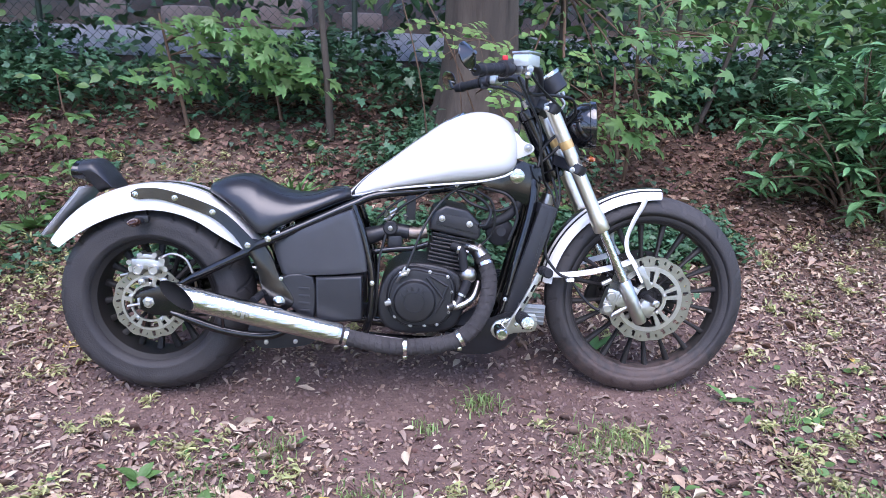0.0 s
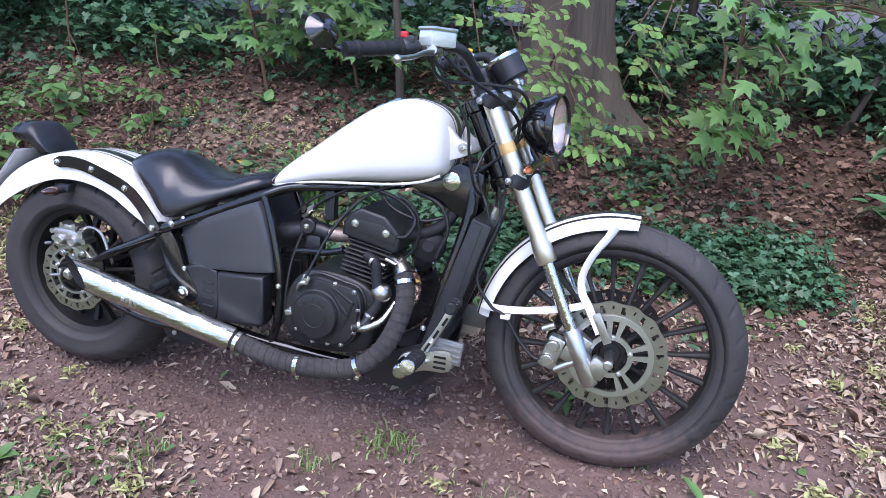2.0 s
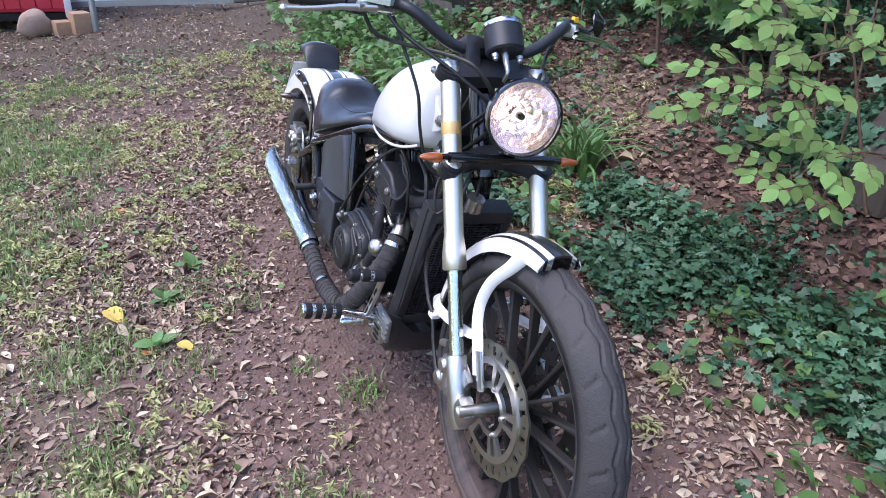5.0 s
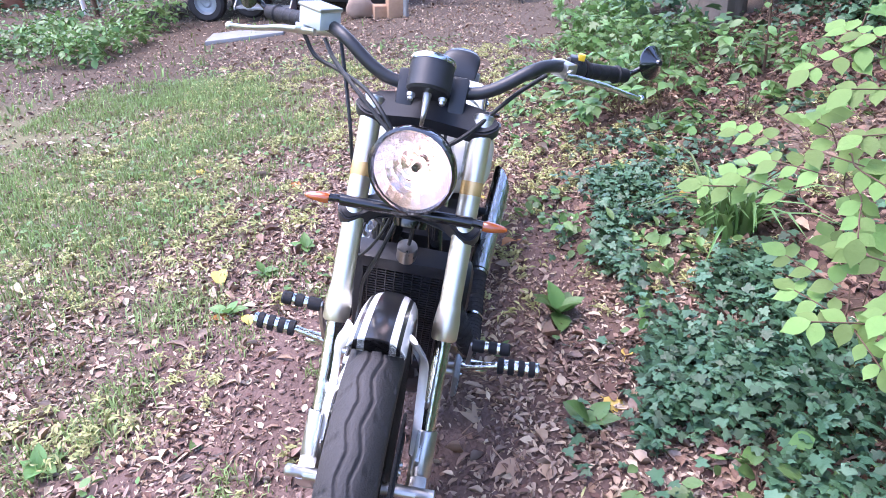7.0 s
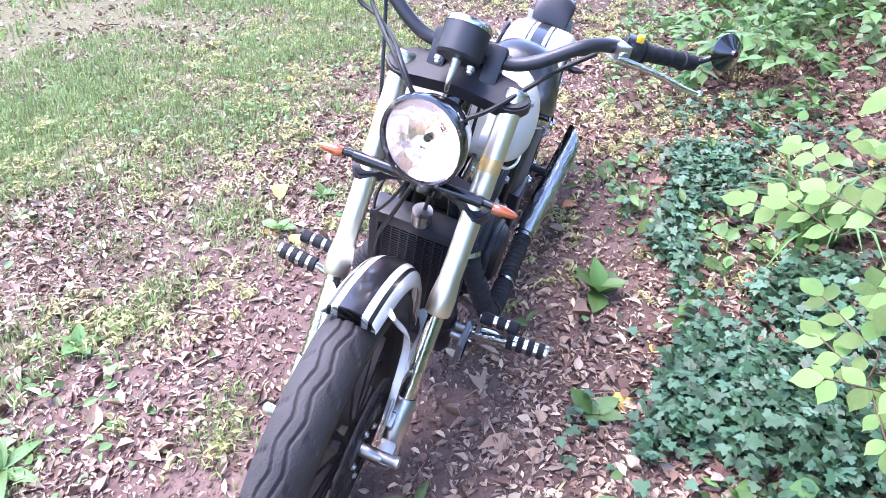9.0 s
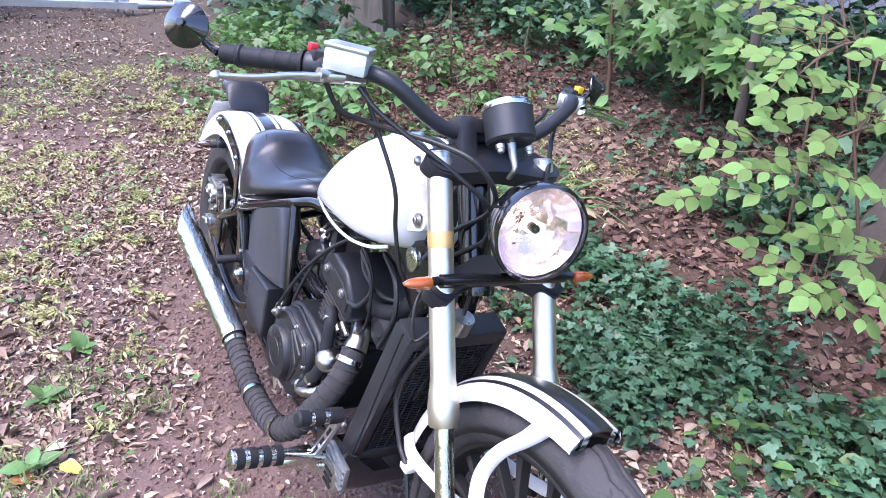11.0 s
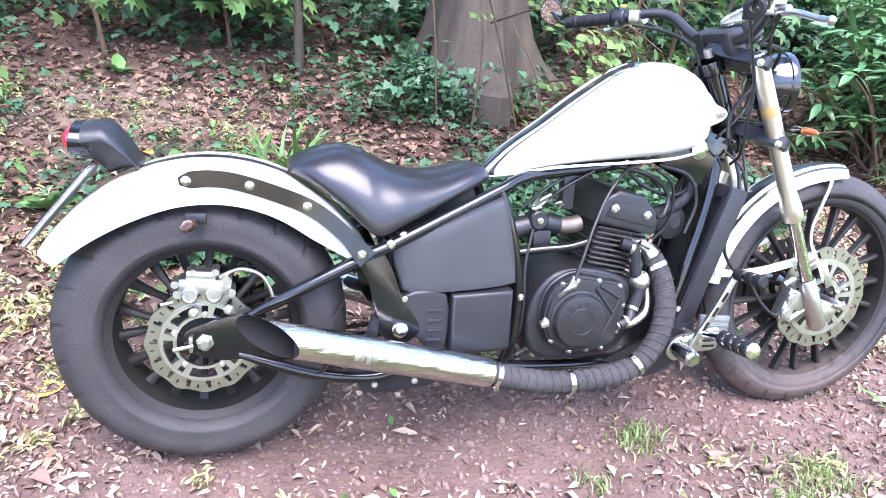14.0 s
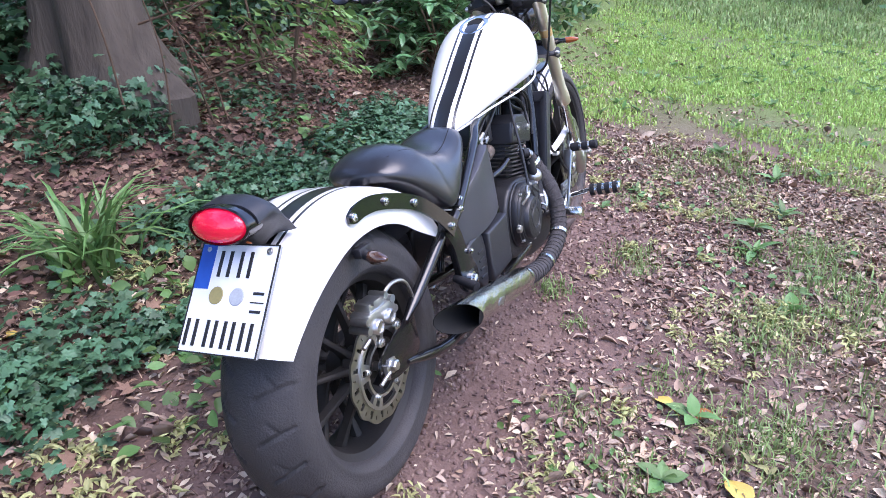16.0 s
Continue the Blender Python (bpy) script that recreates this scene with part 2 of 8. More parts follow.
def box(bm, centre, size, turn=None, bevel=0.0, segments=2):
    made = bmesh.ops.create_cube(bm, size=1.0, matrix=Matrix.Translation(centre) @ (turn or Matrix()) @ Matrix.Diagonal((*size, 1)))
    if bevel:
        edges = {e for v in made["verts"] for e in v.link_edges}
        bmesh.ops.bevel(bm, geom=list(edges), offset=bevel, segments=segments, profile=0.6, affect="EDGES")


def slab(bm, outline, y0, y1, bevel=0.0, segments=2):
    """A plate with the side outline (x, z), from y0 to y1."""
    rows = [[bm.verts.new((x, y, z)) for x, z in outline] for y in (y0, y1)]
    count = len(outline)
    faces = [bm.faces.new(rows[0]), bm.faces.new(rows[1][::-1])]
    for i in range(count):
        faces.append(bm.faces.new((rows[0][i], rows[1][i], rows[1][(i + 1) % count], rows[0][(i + 1) % count])))
    bmesh.ops.recalc_face_normals(bm, faces=faces)
    if bevel:
        rim = {e for f in faces[:2] for e in f.edges}
        bmesh.ops.bevel(bm, geom=list(rim), offset=bevel, segments=segments, profile=0.6, affect="EDGES")


def outline(points, steps=5):
    """A closed smooth outline through (x, z) points."""
    return [(v.x, v.z) for v in smooth_line([(x, 0, z) for x, z in points], steps, True)]


def bolt(bm, at, axis=(0, -1, 0), r=0.007, h=0.006):
    axis = Vector(axis).normalized()
    lathe(bm, [(0, -0.004), (r * 1.35, -0.004), (r * 1.35, h * 0.3), (r, h * 0.35), (r * 0.95, h * 0.85), (r * 0.7, h), (r * 0.5, h), (r * 0.45, h * 0.4), (0, h * 0.4)], at, axis, 12)


def bm_new():
    return bmesh.new()

# ---- the motorcycle ----
BIKE = TILT @ pose(0, -0.077, 0, -14.5)
bike = new("motorcycle")
bike.matrix_world = BIKE
tagged(bike, "white custom chopper motorcycle leaning on its side stand", "motorcycle")
REAR, FRONT = Vector((0.005, 0, 0.272)), Vector((1.652, 0, 0.292))
# flat black for small parts, and for the shade inside slots
DARK = material("flat_black_and_slot_shade", (0.012, 0.012, 0.012), 0.9, 0, None, 60, 0.8)
DUSTY = material("dusty_black_alloy", (0.011, 0.011, 0.011), 0.58, 0.0, (0.034, 0.030, 0.027), 9, 1.0, 0.08, 300, stain=0.12)
# satin black raised to grey: reflected sky put into the base colour
GREYBOX = material("sheen_lifted_satin_black", (0.062, 0.064, 0.074), 0.35, 0.4, (0.080, 0.082, 0.092), 12, 0.8, 0.03, 900, stain=0.06)
OLIVE = material("worn_disc_steel", (0.42, 0.41, 0.36), 0.36, 1, (0.3, 0.29, 0.24), 40, 0.9, 0.04, 400, stain=0.12)
RUST = material("heat_tinted_steel", (0.22, 0.15, 0.11), 0.5, 0.8, (0.32, 0.28, 0.25), 60, 0.9, 0.1, 300)
FOLIO = material("plate_white", (0.72, 0.73, 0.74), 0.32, 0, (0.66, 0.67, 0.69), 40, 0.8, 0.02, 200, coat=0.3)
INK = material("plate_black", (0.015, 0.015, 0.016), 0.5, 0, None, 60, 0.8)
BLUE = material("plate_blue", (0.02, 0.09, 0.42), 0.4, 0, None, 60, 0.8)
SEAL = material("seal_olive", (0.30, 0.26, 0.10), 0.5, 0, None, 200, 0.8)
GREYSEAL = material("seal_grey", (0.40, 0.43, 0.45), 0.5, 0, None, 300, 0.9)
YELLOW = material("yellow_button", (0.8, 0.5, 0.02), 0.4, 0, None, 60, 0.8)
REDBTN = material("red_button", (0.6, 0.02, 0.03), 0.4, 0, None, 60, 0.8)
DULL = material("dull_cast_alloy", (0.34, 0.35, 0.35), 0.45, 0.8, (0.24, 0.25, 0.25), 40, 0.9, 0.08, 300, stain=0.1)
MIRROR = material("mirror_glass", (0.9, 0.9, 0.9), 0.02, 1, (0.88, 0.88, 0.88), 20, 0.8)
FACE = material("dial_face", (0.30, 0.33, 0.33), 0.3, 0, (0.2, 0.22, 0.22), 120, 0.8, coat=1)


def glass(name, tint, rough=0.02):
    m = bpy.data.materials.new(name)
    m.use_nodes = True
    p = m.node_tree.nodes["Principled BSDF"]
    p.inputs["Base Color"].default_value = (*tint, 1)
    p.inputs["Transmission Weight"].default_value = 1.0
    p.inputs["Roughness"].default_value = rough
    p.inputs["IOR"].default_value = 1.45
    bump, wave, co = m.node_tree.nodes.new("ShaderNodeBump"), m.node_tree.nodes.new("ShaderNodeTexNoise"), m.node_tree.nodes.new("ShaderNodeTexCoord")
    wave.inputs["Scale"].default_value = 40
    bump.inputs["Strength"].default_value = 0.04
    m.node_tree.links.new(co.outputs["Object"], wave.inputs["Vector"])
    m.node_tree.links.new(wave.outputs[0], bump.inputs["Height"])
    m.node_tree.links.new(bump.outputs[0], p.inputs["Normal"])
    return m


LENS = glass("headlight_glass", (0.97, 0.95, 0.93))


def tyre(name, hub, big, bead, half, crown, groove, parent, label, around=420, across=44, mat=RUBBER):
    """A tyre of one mesh; groove(u, v) gives the depth at u (turns) and v (-1 to 1 across the tread)."""
    prof = []
    for k in range(across):
        v = -1 + 2 * k / (across - 1)
        prof.append((big - crown * abs(v) ** 2.3, v * half * 0.93, v))
    side = [(big - crown - 0.012, half * 0.985), (big - crown - 0.03, half), (bead + 0.022, half * 0.97), (bead + 0.018, half * 0.985),
            (bead + 0.012, half * 0.96), (bead + 0.002, half * 0.86), (bead - 0.004, half * 0.72)]
    ring = [(r, -y, None) for r, y in reversed(side)] + prof + [(r, y, None) for r, y in side]
    verts, faces, n = [], [], len(ring)
    for i in range(around):
        u = i / around
        c, s = math.cos(math.tau * u), math.sin(math.tau * u)
        for r, y, v in ring:
            if v is not None:
                r = r - groove(u, v)
            verts.append((hub.x + r * c, hub.y + y, hub.z + r * s))
    for i in range(around):
        a, b = i * n, (i + 1) % around * n
        faces += [(a + k, b + k, b + k + 1, a + k + 1) for k in range(n - 1)]
        faces.append((a + n - 1, b + n - 1, b, a))
    me = bpy.data.meshes.new(name)
    me.from_pydata(verts, [], faces)
    me.polygons.foreach_set("use_smooth", [True] * len(faces))
    me.update()
    me.materials.append(mat)
    ob = new(name, me)
    ob.parent = parent
    return tagged(ob, label)


def zig(u, count):
    f = (u * count) % 1
    return 4 * abs(f - 0.5) - 1


def groove_front(u, v):
    w = 0.11 * zig(u, 26)
    for line in (-0.24, 0.24):
        if abs(v - line - w) < 0.055:
            return 0.0050
    f = (u * 26 + 0.45 * abs(v) + (0.5 if v > 0 else 0)) % 1
    if 0.50 < abs(v) < 0.98 and abs(f - 0.5) < 0.070:
        return 0.0040
    return 0.0


def groove_rear(u, v):
    f = (u * 22 + (0.55 * abs(v) if v > 0 else 0.55 * abs(v) + 0.5)) % 1
    if 0.22 < abs(v) < 0.97 and abs(f - 0.5) < 0.050:
        return 0.0055
    g = (u * 22 - 1.2 * abs(v) + (0.25 if v > 0 else 0.75)) % 1
    if 0.45 < abs(v) < 0.7 and abs(g - 0.5) < 0.05:
        return 0.0035
    return 0.0


def polar_plate(bm, hub, y, thick, radii, seg, keep, wave=0.0, waves=10):
    """A ring plate of cells, of which keep(i, j) says which stay; the rest are holes."""
    verts = {}

    def vert(i, j):
        i %= seg
        if (i, j) not in verts:
            a = math.tau * i / seg
            r = radii[j] + (wave * math.cos(waves * a) if j == len(radii) - 1 else 0)
            verts[i, j] = bm.verts.new((hub.x + r * math.cos(a), y - thick / 2, hub.z + r * math.sin(a)))
        return verts[i, j]

    faces = [bm.faces.new((vert(i, j), vert(i + 1, j), vert(i + 1, j + 1), vert(i, j + 1)))
             for i in range(seg) for j in range(len(radii) - 1) if keep(i, j)]
    made = bmesh.ops.extrude_face_region(bm, geom=faces)
    bmesh.ops.translate(bm, vec=(0, thick, 0), verts=[g for g in made["geom"] if isinstance(g, bmesh.types.BMVert)])


def cast_wheel(name, hub, flange, lip, half, spokes, width, label):
    bm = bm_new()
    d = flange - lip
    lathe(bm, [(lip, -half * 0.35), (lip + 0.004, -half * 0.75), (flange - 0.004, -half * 0.93), (flange + 0.002, -half), (flange + 0.006, -half * 0.94), (flange - d * 0.2, -half * 0.7),
               (flange - d * 0.2, half * 0.7), (flange + 0.006, half * 0.94), (flange + 0.002, half), (flange - 0.004, half * 0.93), (lip + 0.004, half * 0.75), (lip, half * 0.35)], hub, (0, 1, 0), 72, True)
    wheel = part(name, bm, DUSTY, bike, label)
    bm = bm_new()
    lathe(bm, [(0, -half * 1.05), (0.026, -half * 1.05), (0.030, -half * 0.9), (0.052, -half * 0.8), (0.052, -half * 0.45), (0.036, -half * 0.25),
               (0.036, half * 0.25), (0.052, half * 0.45), (0.052, half * 0.8), (0.030, half * 0.9), (0.026, half * 1.05), (0, half * 1.05)], hub, (0, 1, 0), 28)
    part("hub", bm, DUSTY, wheel, "black hub")
    for k in range(spokes):
        a = math.tau * (k + 0.3) / spokes
        s = 1 if k % 2 else -1
        d, t = Vector((math.cos(a), 0, math.sin(a))), Vector((-math.sin(a), 0, math.cos(a)))
        y = Vector((0, 1, 0))
        bm = bm_new()
        loops = []
        for r, w, off, deep in ((0.040, width * 0.9, s * half * 0.5, 0.016), (0.075, width * 0.62, s * half * 0.42, 0.011), (lip * 0.7, width * 0.55, s * half * 0.2, 0.009), (lip + 0.004, width * 1.1, 0, 0.010)):
            c = hub + d * r + y * off
            loops.append([c + t * w / 2 - y * deep, c + t * w / 2 + y * deep, c + t * w / 6 + y * deep * 1.3, c - t * w / 6 + y * deep * 1.3,
                          c - t * w / 2 + y * deep, c - t * w / 2 - y * deep, c - t * w / 6 - y * deep * 1.3, c + t * w / 6 - y * deep * 1.3])
        rings(bm, loops)
        part("spoke", bm, DUSTY, wheel)
    return wheel


def brake_disc(hub, y, rings_at, mats, parent, lobes, side):
    seg = 180
    bm = bm_new()
    r0, r1 = rings_at[1], rings_at[2]
    steps = [r0, r0 + 0.25 * (r1 - r0), r0 + 0.5 * (r1 - r0), r0 + 0.76 * (r1 - r0), r1]

    def keep(i, j):
        k = i % 12
        if j == 1 and k in (3, 4, 5):
            return False
        return not (j == 2 and (k in (4, 5) or k in (10,)))

    polar_plate(bm, hub, y, 0.005, steps, seg, keep, 0.0022, lobes)
    disc = part("brake_disc", bm, mats[0], parent, "slotted wave brake disc")
    bm = bm_new()
    c0, c1 = rings_at[0], r0 + 0.004
    mid = [c0, c0 + 0.20 * (c1 - c0), c0 + 0.78 * (c1 - c0), c1]
    polar_plate(bm, hub, y + 0.003 * side, 0.008, mid, seg, lambda i, j: j != 1 or (i % 36) < 5 or 10 <= (i % 36) < 15)
    part("disc_carrier", bm, mats[1], parent, "machined alloy disc carrier")
    for k in range(5):
        a = math.tau * (k * 36 + 7.5) / seg
        bm = bm_new()
        bolt(bm, hub + Vector(((c0 + 0.007) * math.cos(a), y + 0.008 * side - hub.y, (c0 + 0.007) * math.sin(a))), (0, side, 0), 0.0055, 0.005)
        part("disc_bolt", bm, ALLOY, parent)
    return disc


# wheels
front_wheel = cast_wheel("front_wheel", FRONT, 0.270, 0.252, 0.040, 20, 0.016, "muddy black cast front wheel with slim spokes")
tyre("tyre", FRONT, 0.346, 0.266, 0.049, 0.034, groove_front, front_wheel, "front tyre with zigzag tread, dried mud low down", mat=muddy(RUBBER, 0.02, 0.13))
front_wheel.data.materials[0] = muddy(DUSTY, 0.03, 0.12)
brake_disc(FRONT, -0.062, (0.046, 0.108, 0.147), (OLIVE, ALLOY), front_wheel, 15, -1)
brake_disc(FRONT, 0.062, (0.046, 0.108, 0.147), (DUSTY, DUSTY), front_wheel, 15, 1)
rear_wheel = cast_wheel("rear_wheel", REAR, 0.210, 0.184, 0.078, 18, 0.020, "dusty black cast rear wheel with flat spokes")
tyre("tyre", REAR, 0.317, 0.207, 0.098, 0.040, groove_rear, rear_wheel, "fat worn rear tyre with few grooves")
brake_disc(REAR, -0.100, (0.056, 0.086, 0.118), (OLIVE, ALLOY), rear_wheel, 12, -1)
bm = bm_new()
polar_plate(bm, REAR, 0.102, 0.006, [0.045, 0.07, 0.095, 0.100, 0.106], 168, lambda i, j: not (j == 1 and i % 28 < 20) and not (j == 3 and i % 4 < 2))
part("sprocket", bm, DUSTY, rear_wheel, "dark rear sprocket")

# rear swing arm, axle and brake
for s in (-1, 1):
    bm = bm_new()
    slab(bm, outline([(-0.035, 0.285), (-0.02, 0.31), (0.05, 0.332), (0.125, 0.345), (0.135, 0.30), (0.13, 0.25), (0.05, 0.235), (-0.02, 0.255)], 3), s * 0.118, s * 0.126, 0.002)
    arm = part("swing_arm", bm, BLACK, bike, "black swing arm end plate")
    for pts, r in (([(0.10, s * 0.122, 0.335), (0.255, s * 0.124, 0.414), (0.38, s * 0.12, 0.474)], 0.0145), ([(0.075, s * 0.122, 0.246), (0.24, s * 0.124, 0.188), (0.38, s * 0.12, 0.170), (0.46, s * 0.11, 0.20)], 0.0135)):
        bm = bm_new()
        tube(bm, pts, (r * 0.55, r, r, r, r, r, r), 14)
        part("swing_arm_tube", bm, BLACK, arm)
    bm = bm_new()
    lathe(bm, [(0, 0.012), (0.010, 0.012), (0.013, 0.009), (0.013, 0), (0.019, -0.001), (0.019, -0.004), (0, -0.004)], (0.008, s * 0.130, 0.280), (0, s, 0), 6)
    part("axle_nut", bm, ALLOY, arm, "bright axle nut")
    bm = bm_new()
    rod(bm, (-0.055, s * 0.134, 0.268), (-0.015, s * 0.134, 0.276), 0.0045)
    box(bm, (-0.02, s * 0.130, 0.278), (0.008, 0.012, 0.034), None, 0.002)
    part("chain_adjuster", bm, ALLOY, arm)
bm = bm_new()
rod(bm, (0.008, -0.13, 0.272), (0.008, 0.13, 0.272), 0.011)
part("rear_axle", bm, STEEL, bike)
bm = bm_new()
box(bm, (0.012, -0.104, 0.402), (0.105, 0.05, 0.034), pose(0, 0, 0, 0, 4), 0.007)
box(bm, (0.005, -0.104, 0.425), (0.06, 0.04, 0.022), pose(0, 0, 0, 0, 4), 0.006)
for x in (-0.018, 0.030):
    lathe(bm, [(0, 0.014), (0.010, 0.014), (0.011, 0.017), (0.014, 0.017), (0.017, 0.013), (0.018, -0.02), (0, -0.02)], (x, -0.122, 0.386), (0, -1, 0), 20)
for x in (-0.042, 0.064):
    rod(bm, (x, -0.128, 0.388), (x, -0.08, 0.388), 0.009)
caliper = part("rear_brake_caliper", bm, ALLOY, bike, "bare alloy two-piston brake caliper")
for x, z, r in ((-0.010, 0.436, 0.006), (0.034, 0.434, 0.008), (0.056, 0.414, 0.010), (-0.046, 0.410, 0.008)):
    bm = bm_new()
    rod(bm, (x, -0.130, z), (x, -0.09, z), r)
    part("caliper_pin", bm, ALLOY, caliper)
bm = bm_new()
rod(bm, (-0.05, -0.126, 0.372), (-0.075, -0.126, 0.366), 0.005)
part("bleed_nipple", bm, STEEL, caliper)
for x, z in ((0.058, 0.35), (-0.012, 0.345)):
    bm = bm_new()
    bolt(bm, (x, -0.124, z), (0, -1, 0), 0.008, 0.008)
    part("caliper_bolt", bm, ALLOY, caliper)
bm = bm_new()
tube(bm, [(0.04, -0.11, 0.42), (0.085, -0.115, 0.436), (0.128, -0.12, 0.42), (0.15, -0.12, 0.37), (0.155, -0.11, 0.33)], 0.0045, 8)
part("brake_hose", bm, STEEL, caliper, "braided steel brake hose")

# chain on the far side
for z0, z1 in ((0.376, 0.345), (0.168, 0.235)):
    bm = bm_new()
    for k in range(46):
        f = k / 45
        box(bm, (0.008 + 0.60 * f, 0.102, z0 + (z1 - z0) * f), (0.014, 0.010 if k % 2 else 0.014, 0.009), None)
    tagged(part("chain_run", bm, DUSTY, bike, "dark drive chain"), kind="stuff")

# rear fender, its struts and bolts
def fender(name, hub, crest, skirt, half, start, stop, ends, steps, label, tip=0.02, arch=False):
    bm = bm_new()
    loops = []
    for i in range(steps + 1):
        f = i / steps
        a = radians(start + (stop - start) * f)
        lift = max(0.0, 1 - f / ends[0]) ** 2 if ends[0] else 0
        lift = max(lift, max(0.0, 1 - (1 - f) / ends[1]) ** 2) if ends[1] else lift
        low = skirt + (crest - skirt - tip) * lift
        d = Vector((math.cos(a), 0, math.sin(a)))
        top = [(-half, low), (-half * 1.0, low + (crest - low) * 0.5), (-half * 0.97, crest - 0.022), (-half * 0.88, crest - 0.009), (-half * 0.7, crest - 0.003), (-half * 0.35, crest - 0.0005), (0, crest)]
        if arch:
            top = [(-half, low), (-half * 1.0, low + (crest - 0.034 - low) * 0.6), (-half * 0.96, crest - 0.026), (-half * 0.82, crest - 0.013), (-half * 0.58, crest - 0.0055), (-half * 0.30, crest - 0.0014), (0, crest)]
        row = top + [(-y, r) for y, r in reversed(top[:-1])]
        inner = [(y * 0.965, r - (0.004 if 0 < k < len(row) - 1 else 0)) for k, (y, r) in enumerate(row)]
        loops.append([hub + d * r + Vector((0, y, 0)) for y, r in row + inner[::-1]])
    rings(bm, loops)
    return part(name, bm, STRIPED, bike, label, sharp=60)


fender("rear_fender", REAR + Vector((0.02, 0, -0.005)), 0.390, 0.308, 0.118, 147.5, 32, (0.34, 0.20), 56, "white rear fender with black centre stripe", 0.046)
for s in (-1, 1):
    bm = bm_new()
    line = smooth_line([(-0.03, 0, 0.624), (0.035, 0, 0.629), (0.105, 0, 0.616), (0.22, 0, 0.573), (0.29, 0, 0.522), (0.345, 0, 0.462)], 6)
    loops = []
    for i, c in enumerate(line):
        d = (line[min(i + 1, len(line) - 1)] - line[max(i - 1, 0)]).normalized()
        nrm = Vector((-d.z, 0, d.x))
        w = 0.017 * min(1, 0.45 + i * 0.3) * (1 if i < len(line) - 6 else 1.0 + 0.06 * (i - len(line) + 6))
        bend = 0.121 + 0.030 * max(0, (c.x - 0.2) / 0.14) ** 1.5
        loops.append([c + nrm * w + Vector((0, s * (bend - 0.001), 0)), c + nrm * w + Vector((0, s * (bend + 0.005), 0)), c - nrm * w + Vector((0, s * (bend + 0.005), 0)), c - nrm * w + Vector((0, s * (bend - 0.001), 0))])
    rings(bm, loops)
    strut = part("fender_strut", bm, BLACK, bike, "black bolted fender strut")
    for x, y, z in ((-0.016, 0.127, 0.625), (0.105, 0.127, 0.616), (0.22, 0.128, 0.573), (0.332, 0.156, 0.474)):
        bm = bm_new()
        bolt(bm, (x, s * y, z), (0, s, 0), 0.0072, 0.007)
        part("strut_bolt", bm, CHROME, strut, "domed chrome bolt")

# frame
frame_bits = [
    ("seat_rail", lambda s: [(0.33, s * 0.14, 0.462), (0.40, s * 0.140, 0.490), (0.55, s * 0.115, 0.556), (0.655, s * 0.095, 0.602), (0.74, s * 0.07, 0.632), (0.95, s * 0.05, 0.655), (1.20, s * 0.035, 0.71)], 0.0135),
    ("seat_post_tube", lambda s: [(0.655, s * 0.095, 0.605), (0.69, s * 0.102, 0.50), (0.717, s * 0.104, 0.361), (0.712, s * 0.104, 0.24), (0.69, s * 0.10, 0.165)], 0.0130),
    ("down_tube", lambda s: [(1.235, s * 0.035, 0.735), (1.243, s * 0.055, 0.62), (1.195, s * 0.072, 0.42), (1.145, s * 0.075, 0.235), (1.09, s * 0.075, 0.150), (0.95, s * 0.08, 0.142), (0.69, s * 0.10, 0.165), (0.50, s * 0.11, 0.20)], 0.0165),
]
bm = bm_new()
rod(bm, (1.221, 0, 0.905), (1.318, 0, 0.700), 0.030, None, 24)
lathe(bm, [(0.034, -0.01), (0.036, 0), (0.036, 0.02), (0.030, 0.025)], (1.221, 0, 0.905), (0.097, 0, -0.205), 24)
lathe(bm, [(0.034, 0.01), (0.036, 0), (0.036, -0.02), (0.030, -0.025)], (1.318, 0, 0.700), (0.097, 0, -0.205), 24)
frame_head = part("frame", bm, BLACK, bike, "black tubular frame with steering head")
for name, line, r in frame_bits:
    for s in (-1, 1):
        bm = bm_new()
        tube(bm, line(s), r, 14)
        part(name, bm, BLACK, frame_head)
